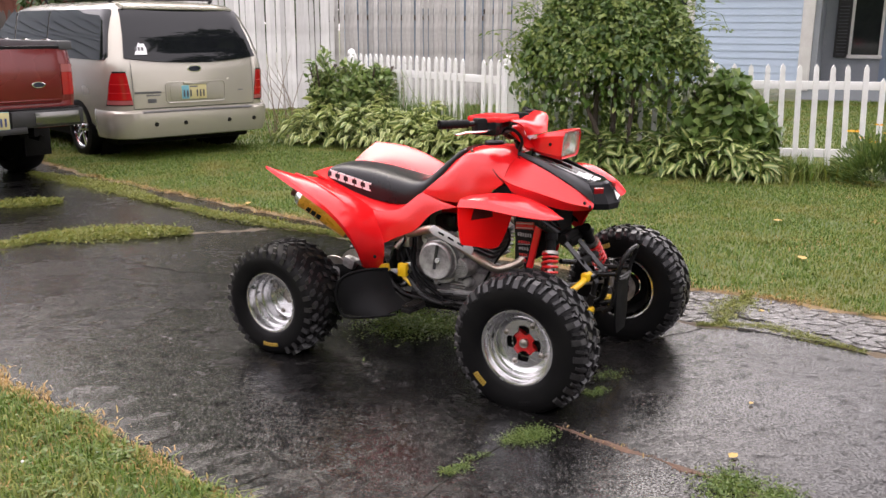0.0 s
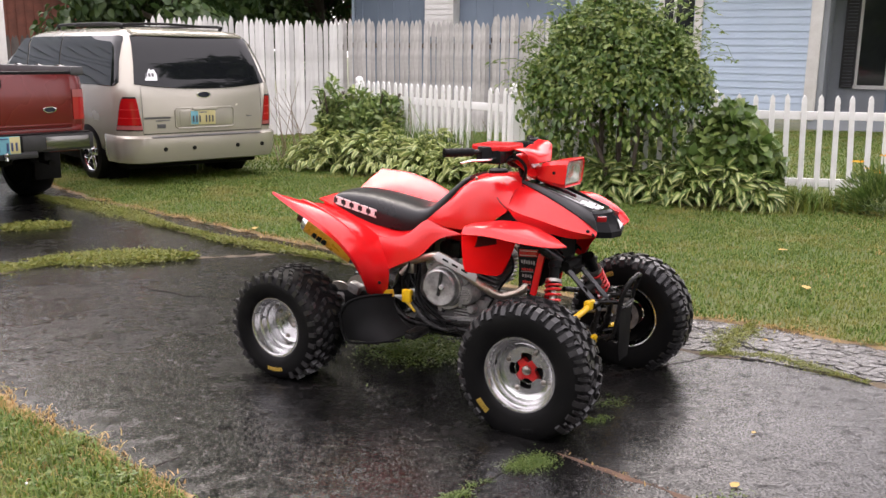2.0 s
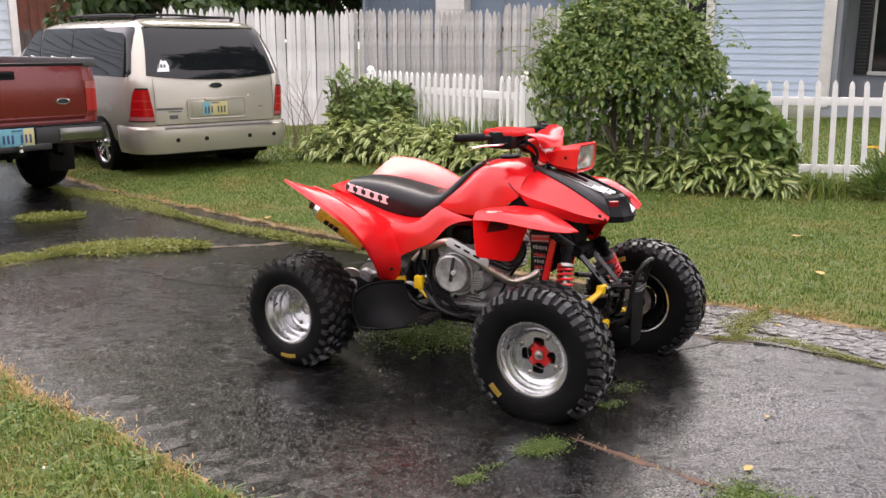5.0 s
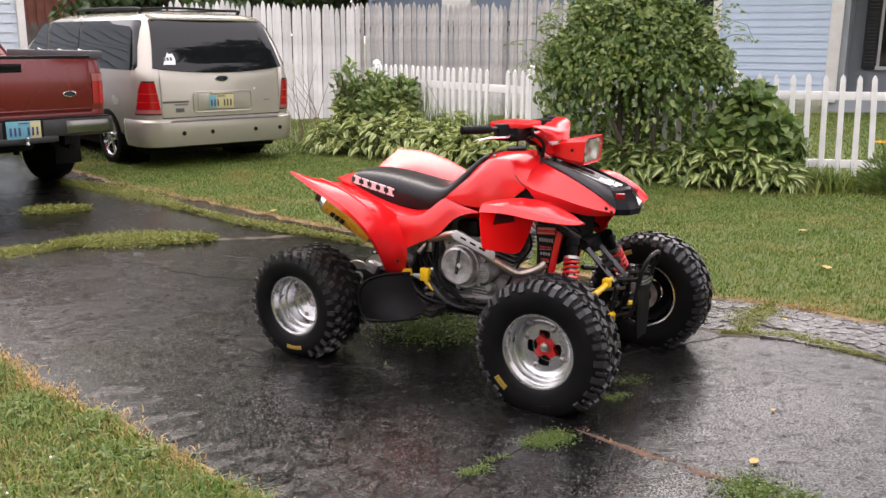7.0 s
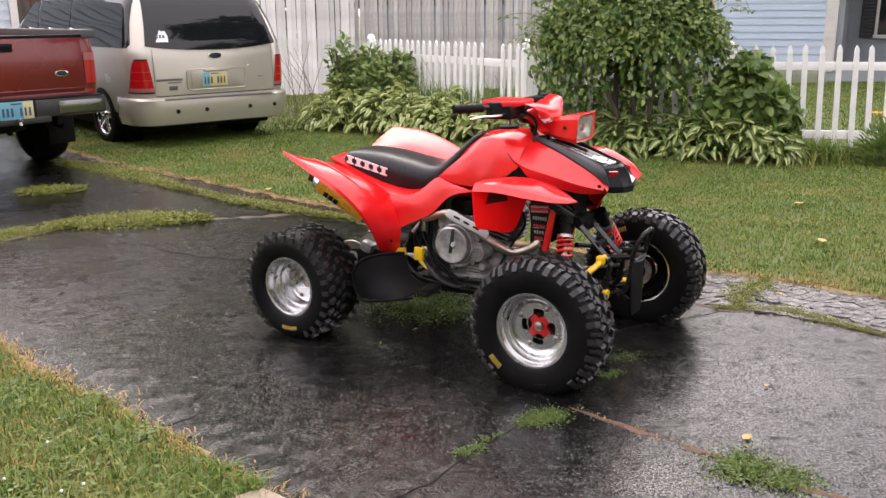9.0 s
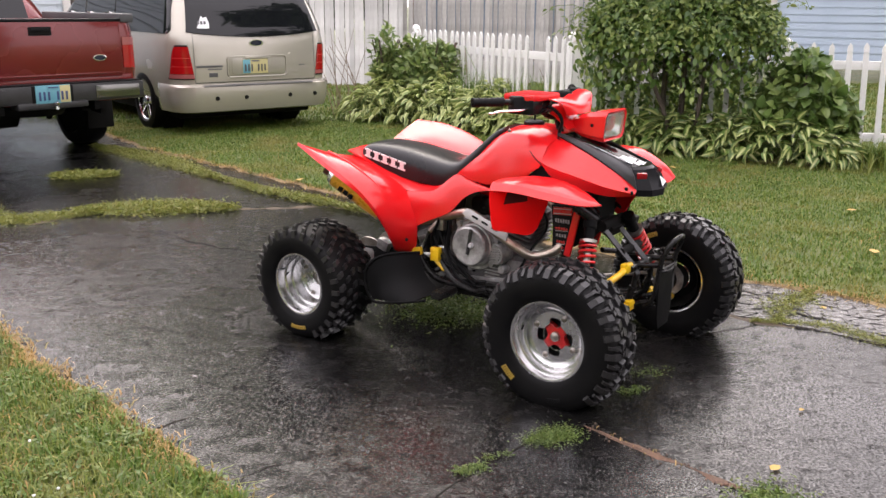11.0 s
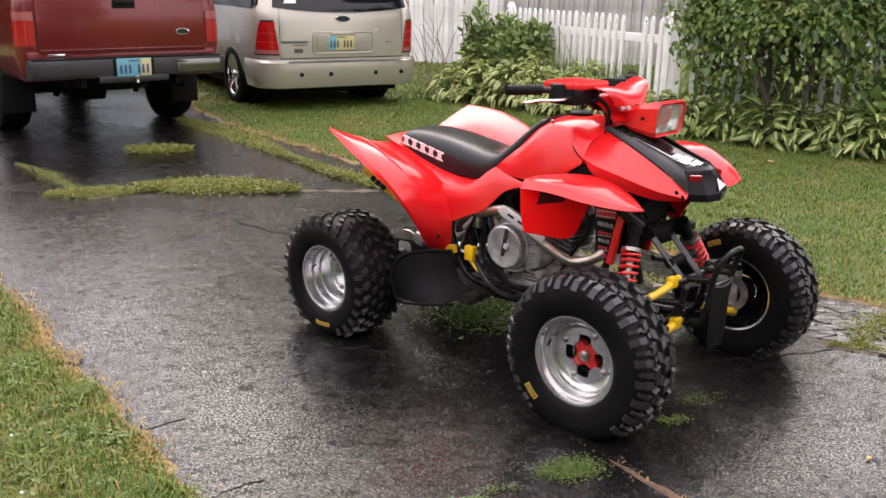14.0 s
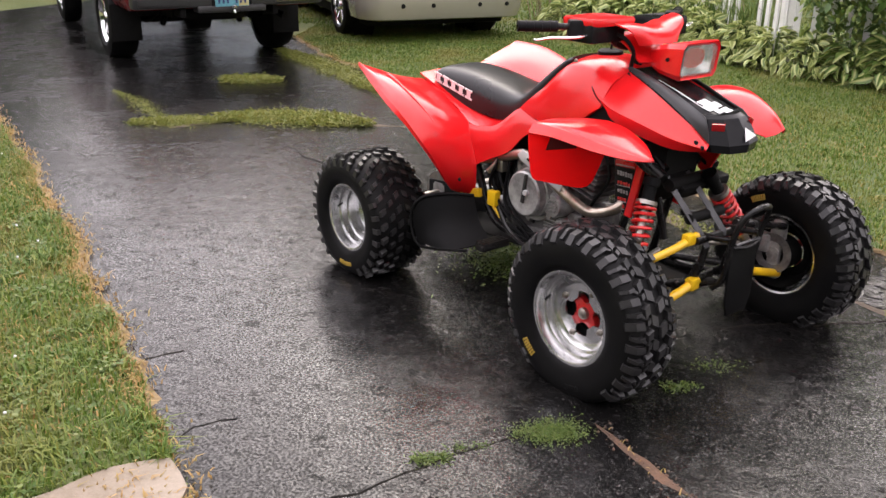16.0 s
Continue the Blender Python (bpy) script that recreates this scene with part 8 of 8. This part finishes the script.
for x0, x1 in ((0.18, 0.26), (-0.1, -0.25)):
    part("vine_stem", tube([(x0, -0.30, -0.02), (x0 + 0.02, -0.26, 0.3), (x1, -0.15, 0.75), (x1, 0, 1.2)], (0.030, 0.016), 7, 10), BARK, vine)
mound("broadleaf_shrub", 2.62, 9.62, 0.54, 0.42, 0.15, 1.03, 1900, 0.115, SHRUB, 32, "broad-leaved green shrub against the picket fence", "shrub", 0.3, 0.85, rough_r=0.70, lobes=11, fill=0.5, wild=0.75)
mound("garden_shrub", -1.28, 11.80, 0.58, 0.46, 0.25, 1.20, 1700, 0.105, GARDEN, 33, "bushy green shrub in front of the picket fence", "shrub", -0.1, 0.45, lobes=8, rough_r=0.52, fill=0.6)
mound("garden_shrub", -1.86, 11.95, 0.30, 0.3, 0.2, 1.24, 600, 0.105, GARDEN, 34, "upright leafy shrub beside bare twigs", "shrub", -0.2, 0.42, lobes=5, rough_r=0.5, fill=0.6)


def hosta(x, y, spread, tall, n, size, material, seed, label):
    """A clump of arching leaves on stalks from one crown."""
    r = np.random.default_rng(seed)
    th = thing("hosta", pose(x, y, 0), label, "hosta", "hostas in the flower bed")
    a = r.random(n) * 2 * np.pi
    f = r.random(n) ** 0.7
    rad = spread * f
    z = tall * (1.05 - 0.75 * f ** 1.6) * (0.8 + 0.35 * r.random(n))
    p = np.column_stack([np.cos(a) * rad, np.sin(a) * rad, z])
    way = np.column_stack([np.cos(a), np.sin(a), 0.35 - 0.9 * f]) + 0.25 * r.normal(size=(n, 3))
    leaves("leaf_rosette", p, way, size, material, r, th, 0.44, fold=0.3, droop=0.35)
    st = bmesh.new()
    for k in range(0, n, 4):
        tube([(0, 0, -0.02), (p[k, 0] * 0.5, p[k, 1] * 0.5, p[k, 2] * 0.8), tuple(p[k])], 0.004, 4, 0, st)
    tagged(part("stalk_tuft", st, SHRUB, th), kind="stuff")
    return th


k = 0
for x, y, s, t in ((-2.02, 11.62, 0.36, 0.36), (-1.66, 11.48, 0.36, 0.42), (-1.30, 11.28, 0.36, 0.44), (-0.95, 11.12, 0.38, 0.44), (-0.60, 10.90, 0.36, 0.40), (-0.28, 10.72, 0.34, 0.36), (0.05, 10.52, 0.34, 0.34), (0.38, 10.22, 0.32, 0.32), (-1.80, 11.85, 0.36, 0.55), (-1.15, 11.50, 0.4, 0.55), (-0.45, 11.1, 0.4, 0.48), (0.72, 10.02, 0.32, 0.32)):
    hosta(x, y, s, t, 190, 0.125, HOSTA, 100 + k, "green hosta with pale leaf margins in the bed")
    k += 1
for x, y, s, t in ((1.05, 9.82, 0.30, 0.28), (1.35, 9.66, 0.30, 0.30), (1.65, 9.60, 0.30, 0.28), (1.95, 9.50, 0.30, 0.30), (2.22, 9.34, 0.32, 0.32), (2.50, 9.22, 0.34, 0.34), (2.78, 9.20, 0.30, 0.28), (1.5, 9.85, 0.3, 0.34), (2.1, 9.72, 0.3, 0.34)):
    hosta(x, y, s, t * 1.1, 120, 0.14, HOSTA2, 100 + k, "small hosta with cream-striped leaves in the bed")
    k += 1

# dark soil of the bed
sheet("bed_soil", [(-2.3, 11.75), (-1.7, 11.3), (-0.6, 10.75), (0.5, 9.95), (1.1, 9.65), (2.2, 9.2), (3.0, 9.05), (3.3, 9.6), (2.9, 10.1), (0.5, 10.6), (-1.5, 12.6)], 0.02, SOIL, "dark soil of the flower bed", "soil")

# stalks and twigs left of the shrub and along the fence
r = random.Random(9)
twigs = thing("bare_shrub", pose(-2.45, 12.05, 0), "thin bare twigs beside the garden shrub", "shrub")
for i in range(12):
    a = r.uniform(-0.45, 0.3)
    h = r.uniform(0.7, 1.15)
    x0 = r.uniform(-0.1, 0.35)
    part("twig", tube([(x0, r.uniform(-0.1, 0.1), -0.02), (x0 + a * 0.4, 0, h * 0.5), (x0 + a * 1.1, r.uniform(-0.1, 0.1), h)], (0.007, 0.003), 5, 8), TWIG, twigs)
stalks = thing("flower_stalks", pose(-0.35, 11.15, 0), "thin flower stalks above the hostas", "stalks")
for i in range(16):
    x0, h = r.uniform(-0.75, 0.75), r.uniform(0.6, 0.95)
    part("stalk", tube([(x0, -x0 * 0.55, 0.1), (x0 + r.uniform(-0.06, 0.06), -x0 * 0.55, h * 0.6), (x0 + r.uniform(-0.15, 0.15), -x0 * 0.55, h)], (0.005, 0.003), 5, 6), TWIG if i % 2 else SHRUB, stalks)
rr = np.random.default_rng(41)
q = np.column_stack([rr.uniform(-0.7, 0.8, 700), np.zeros(700)])
q[:, 1] = -q[:, 0] * 0.55 + rr.normal(size=700) * 0.12
blades("long_leaves", q, 0.05, 0.62, 0.016, SHRUB, rr, 0.5, stalks, "long narrow leaves")


# flowering plant at the fence, with orange-yellow heads
def flowering(x, y, seed):
    r = np.random.default_rng(seed)
    th = thing("flowering_plant", pose(x, y, 0), "feathery green plant with orange-yellow flowers by the fence", "flowers")
    n = 1500
    d = ball(n, r)
    d[:, 2] = np.abs(d[:, 2])
    p = d * np.array([0.46, 0.40, 0.46]) * (0.5 + 0.5 * r.random(n))[:, None]
    leaves("foliage", p, d + np.array([0, 0, 0.4]), 0.09, SHRUB, r, th, 0.22)
    for k in range(15):
        a, f = r.random() * 6.28, r.random()
        c = np.array([math.cos(a) * 0.42 * f, math.sin(a) * 0.38 * f - 0.05, 0.30 + 0.30 * r.random()])
        part("stalk", tube([(c[0] * 0.5, c[1] * 0.5, 0.05), tuple(c)], 0.003, 5), SHRUB, th)
        w = np.array([[math.cos(q), math.sin(q), 0.15] for q in np.arange(8) * 0.785])
        leaves("flower", np.repeat(c[None], 8, 0), w, 0.042, FLOWER, r, th, 0.6)
    return th


flowering(3.98, 9.05, 51)
flowering(4.55, 8.95, 52)
fr = np.random.default_rng(43)
q = np.array([3.15, 9.25]) + fr.normal(size=(900, 2)) * np.array([0.25, 0.18])
blades("tall_grass", q, 0.01, 0.24, 0.012, GRASS, fr, 0.9, lawn_far, "tall tufts of grass at the bed's end")

# ---- cracks, weeds and broken asphalt ----
def strip(name, line, width, seed, material, label, z=0.003, step=0.06, jag=0.012):
    """A narrow ragged strip of dirt in a crack of the driveway."""
    r = random.Random(seed)
    pts = ragged(line, step, jag, seed)
    bm = bmesh.new()
    last = None
    for i, (x, y) in enumerate(pts):
        x1, y1 = pts[min(i + 1, len(pts) - 1)]
        x0, y0 = pts[max(i - 1, 0)]
        d = math.hypot(x1 - x0, y1 - y0) or 1
        nx, ny = -(y1 - y0) / d, (x1 - x0) / d
        w = width * r.uniform(0.15, 1.25) / 2 * min(1.0, 0.25 + min(i, len(pts) - 1 - i) * 0.4)
        a, b, c = bm.verts.new((x - nx * w, y - ny * w, 0.0005)), bm.verts.new((x, y, z)), bm.verts.new((x + nx * w, y + ny * w, 0.0005))
        if last:
            bm.faces.new((last[0], a, b, last[1]))
            bm.faces.new((last[1], b, c, last[2]))
        last = (a, b, c)
    return part(name, bm, material, driveway, label, smooth=0)


STRAW = mat("dead_straw", (0.26, 0.19, 0.09), (0.15, 0.10, 0.045), rough=0.8, grain=140, stain=14, bump=0.7, depth=0.006)
strip("edge_straw", [p for p in near if 2.9 < p[1] < 6.5], 0.085, 9, STRAW, "mat of dead straw along the lawn's edge", 0.017)
strip("edge_straw", [p for p in far if -4.7 < p[0] < 3.5], 0.06, 10, STRAW, "mat of dead straw along the lawn's edge", 0.016)
JOINT = [(-4.31, 9.08), (-3.27, 8.39), (-2.54, 7.69), (-1.91, 7.19), (-1.44, 6.91), (-0.86, 6.54), (0.2, 5.55), (0.97, 4.88), (1.23, 4.71), (1.40, 4.70), (1.56, 4.69), (1.72, 4.52), (1.88, 4.36), (2.6, 3.9), (3.6, 3.3)]
LOW = [(-0.30, 2.72), (-0.07, 2.94), (0.06, 3.16), (0.15, 3.27), (0.25, 3.38), (0.32, 3.46), (0.41, 3.51)]
BROWNLINE = [(0.41, 3.51), (0.52, 3.42), (0.65, 3.32), (0.80, 3.20), (0.98, 3.05), (1.3, 2.8)]
strip("crack_dirt", JOINT, 0.10, 1, SOIL, "earth in the long joint of the driveway")
strip("crack_dirt", LOW, 0.009, 2, CRACK, "earth in a crack")
strip("crack_dirt", BROWNLINE, 0.040, 3, mat("rusty_earth", (0.12, 0.06, 0.03), (0.045, 0.03, 0.02), rough=0.7, grain=120, stain=12, bump=0.5, depth=0.006), "rust-brown earth in a crack")
strip("crack_dirt", [(-2.22, 5.92), (-1.95, 5.70), (-1.69, 5.56), (-1.34, 5.50), (-0.9, 5.35)], 0.022, 4, CRACK, "thin crack")
strip("crack_dirt", [(-3.11, 5.9), (-2.95, 6.25), (-2.5, 6.45), (-2.0, 6.55), (-1.4, 6.75)], 0.09, 5, SOIL, "earth in a cross joint")
strip("crack_dirt", [(0.62, 4.30), (0.80, 4.42), (0.97, 4.50), (1.23, 4.66)], 0.009, 6, CRACK, "thin crack")


def weeds(line, n, spread, height, width, seed, material=WEED, label="low yellow-green weeds in the crack"):
    return fringe(line, int(n * 2.3), spread, seed, height, width, material, driveway, label, 0.0)


weeds(JOINT[:3], 4200, 0.070, 0.036, 0.008, 30)
weeds(JOINT[2:6], 4200, 0.034, 0.038, 0.008, 31)
weeds(JOINT[5:8], 1000, 0.035, 0.030, 0.007, 32)
weeds(JOINT[8:13], 1500, 0.028, 0.018, 0.006, 33)
weeds([(1.34, 4.74), (1.42, 4.95), (1.55, 5.10), (1.62, 5.22)], 900, 0.05, 0.025, 0.005, 34)
weeds([(-2.95, 6.28), (-2.7, 6.42), (-2.45, 6.50), (-2.2, 6.55), (-1.98, 6.55)], 6000, 0.080, 0.045, 0.008, 35)
weeds([(-3.4, 5.90), (-3.2, 6.03), (-3.05, 6.15), (-2.9, 6.25)], 2200, 0.06, 0.032, 0.008, 36)
weeds([(-3.78, 7.45), (-3.60, 7.56), (-3.40, 7.62)], 2200, 0.065, 0.045, 0.007, 37)
weeds([(-4.3, 6.7), (-3.9, 6.5), (-3.5, 6.2), (-3.2, 6.0)], 700, 0.04, 0.02, 0.006, 38)
# weed clumps beside and below the bike
for k, (x, y, n, s, h) in enumerate(((0.31, 3.42, 900, 0.032, 0.014), (0.25, 3.39, 300, 0.022, 0.012), (0.04, 3.15, 200, 0.014, 0.016), (0.12, 3.25, 70, 0.010, 0.012), (0.60, 3.83, 90, 0.018, 0.02), (0.68, 4.02, 80, 0.03, 0.016), (-0.22, 4.66, 1200, 0.11, 0.03), (0.0, 4.62, 700, 0.07, 0.03), (0.93, 3.08, 600, 0.045, 0.024), (1.05, 3.0, 400, 0.04, 0.022), (-0.64, 2.68, 350, 0.03, 0.03), (-0.56, 2.72, 250, 0.025, 0.025))):
    weeds([(x - 0.03, y - 0.02), (x + 0.03, y + 0.02)], n, s, h, 0.0055, 50 + k, CLUMP, label="clump of low green weeds")
weeds(BROWNLINE[:4], 24, 0.014, 0.014, 0.004, 71, DRYGRASS, "dead grass in the crack")


# crumbs of asphalt and gravel in the brown crack
cr = random.Random(77)
bm = bmesh.new()
for (x0, y0), (x1, y1) in zip(BROWNLINE, BROWNLINE[1:]):
    for i in range(26):
        f, w, s = cr.random(), cr.gauss(0, 0.022), cr.uniform(0.002, 0.006)
        m = Matrix.Translation((x0 + (x1 - x0) * f + w * 0.6, y0 + (y1 - y0) * f + w * 0.8, s * 0.4)) @ Euler((cr.random() * 6, cr.random() * 6, cr.random() * 6)).to_matrix().to_4x4() @ Matrix.Diagonal((s, s * cr.uniform(0.6, 1), s * 0.7, 1))
        bmesh.ops.create_icosphere(bm, subdivisions=1, radius=1.0, matrix=m)
tagged(part("crumbs", bm, mat("crack_crumb", (0.16, 0.08, 0.045), (0.05, 0.045, 0.04), rough=0.6, grain=150, stain=40, bump=0.4), driveway, "rusty crumbs and gravel in the crack"), kind="stuff")


def broken(x0, y0, dx, dy, cols, rows, cell, seed, material, keep):
    """Separate pieces of broken asphalt, each a low block with worn edges."""
    r = random.Random(seed)
    L = math.hypot(dx, dy)
    ux, uy = dx / L, dy / L
    node = {}
    for i in range(cols + 1):
        for j in range(rows + 1):
            s = (i + r.uniform(-0.28, 0.28) + 0.5 * (j % 2)) * cell
            t = (j + r.uniform(-0.28, 0.28)) * cell * 0.9
            node[i, j] = (x0 + ux * s - uy * t, y0 + uy * s + ux * t)
    for i in range(cols):
        for j in range(rows):
            q = [node[i, j], node[i + 1, j], node[i + 1, j + 1], node[i, j + 1]]
            cx, cy = sum(p[0] for p in q) / 4, sum(p[1] for p in q) / 4
            if not keep(cx, cy) or r.random() < 0.06:
                continue
            q = [(cx + (px - cx) * 0.998, cy + (py - cy) * 0.998) for px, py in q]
            q8 = []
            for k in range(4):
                (ax, ay), (bx, by) = q[k], q[(k + 1) % 4]
                q8 += [(ax + (bx - ax) * 0.16, ay + (by - ay) * 0.16), (ax + (bx - ax) * 0.84, ay + (by - ay) * 0.84)]
            bm = bmesh.new()
            z = r.uniform(0.004, 0.008)
            lo = [bm.verts.new((px - cx, py - cy, -0.01)) for px, py in q8]
            hi = [bm.verts.new(((px - cx) * 0.97, (py - cy) * 0.97, z + r.uniform(-0.002, 0.002))) for px, py in q8]
            bm.faces.new(hi)
            for k in range(8):
                bm.faces.new((lo[k], lo[(k + 1) % 8], hi[(k + 1) % 8], hi[k]))
            p = part("asphalt_piece", bm, material, driveway, smooth=0)
            p.location = (cx, cy, 0)


broken(1.02, 4.86, 0.88, -0.47, 50, 10, 0.070, 5, BROKEN, lambda x, y: bool(inside(DRIVE, np.array([x]), np.array([y]))[0]) and x > 0.95)


def lump(x, y, rx, ry, turn, rise, seed):
    """One low, rounded lump of heaved asphalt with an uneven outline."""
    r = random.Random(seed)
    bm = bmesh.new()
    n = 22
    ph = [r.uniform(0, 6.28) for _ in range(4)]
    rings = []
    for f, z in ((1.25, -0.06), (1.0, 0.16), (0.82, 0.42), (0.62, 0.70), (0.42, 0.88), (0.2, 1.0)):
        ring = []
        for k in range(n):
            a = 2 * math.pi * k / n
            w = f * (1 + 0.13 * math.sin(2 * a + ph[0]) + 0.08 * math.sin(3 * a + ph[1]) + 0.05 * math.sin(5 * a + ph[2]))
            ring.append((rx * w * math.cos(a), ry * w * math.sin(a), rise * z * (1 + 0.12 * math.sin(3 * a + ph[3]))))
        rings.append(ring)
    skin(bm, rings)
    part("asphalt_piece", bm, ASPHALT, driveway, smooth=50).matrix_local = pose(x, y, 0.0, 0, 0, turn)


for k, (x, y, rx, ry, turn, rise) in enumerate((
        (-0.965, 3.275, 0.085, 0.062, 55, 0.013), (-0.845, 3.180, 0.100, 0.052, 40, 0.012), (-0.950, 3.160, 0.060, 0.042, 60, 0.011), (-0.785, 3.065, 0.095, 0.050, 35, 0.012),
        (-0.690, 3.150, 0.080, 0.046, 30, 0.009), (-0.600, 3.010, 0.090, 0.060, 20, 0.010), (-0.880, 3.300, 0.070, 0.050, 50, 0.009), (-0.745, 3.250, 0.070, 0.040, 40, 0.007),
        (-1.080, 3.400, 0.095, 0.055, 60, 0.011), (-1.215, 3.510, 0.090, 0.050, 40, 0.010), (-1.350, 3.640, 0.105, 0.060, 50, 0.010), (-1.120, 3.560, 0.070, 0.040, 30, 0.006),
        (-1.530, 3.780, 0.110, 0.060, 40, 0.010), (-1.420, 3.800, 0.070, 0.045, 20, 0.006), (-0.520, 3.130, 0.070, 0.045, 10, 0.006), (-0.480, 2.930, 0.085, 0.055, 15, 0.009))):
    lump(x, y, rx * 0.95, ry * 1.35, turn, rise * 0.10, 40 + k)

for k, (line, wide) in enumerate((([(-1.090, 3.245), (-1.045, 3.285), (-1.015, 3.325), (-0.975, 3.380)], 0.013), ([(-0.965, 3.085), (-0.925, 3.105), (-0.880, 3.135)], 0.010), 
                                  ([(-0.660, 2.960), (-0.600, 3.080), (-0.560, 3.100)], 0.006))):
    strip("crack", line, wide, 20 + k, CRACK, "short dark crack at the driveway's edge", 0.003, 0.035, 0.010)

# fallen leaves
BROWNLEAF = leafy("fallen_leaf", (0.40, 0.22, 0.07), (0.46, 0.30, 0.09), (0.50, 0.38, 0.06), 0.6, 0.2)
for k, (x, y, s) in enumerate(((2.34, 7.08, 0.10), (0.98, 3.27, 0.045), (2.15, 5.9, 0.08), (1.35, 8.6, 0.09), (0.55, 7.6, 0.07), (1.62, 4.95, 0.05), (1.2, 3.75, 0.03), (-1.75, 7.55, 0.09), (2.9, 6.4, 0.07))):
    r = np.random.default_rng(200 + k)
    th = thing("fallen_leaf", pose(x, y, 0.008 if y < 5.0 else 0.045, 0, 0, 40 * k), "curled yellow-brown leaf lying on the ground", "leaf", "fallen leaves")
    leaves("blade", np.zeros((1, 3)), np.array([[1.0, 0.0, 0.05]]), s, BROWNLEAF, r, th, 0.7, 0.08, 0.03, face=np.array([[0.0, 0.0, 4.0]]))
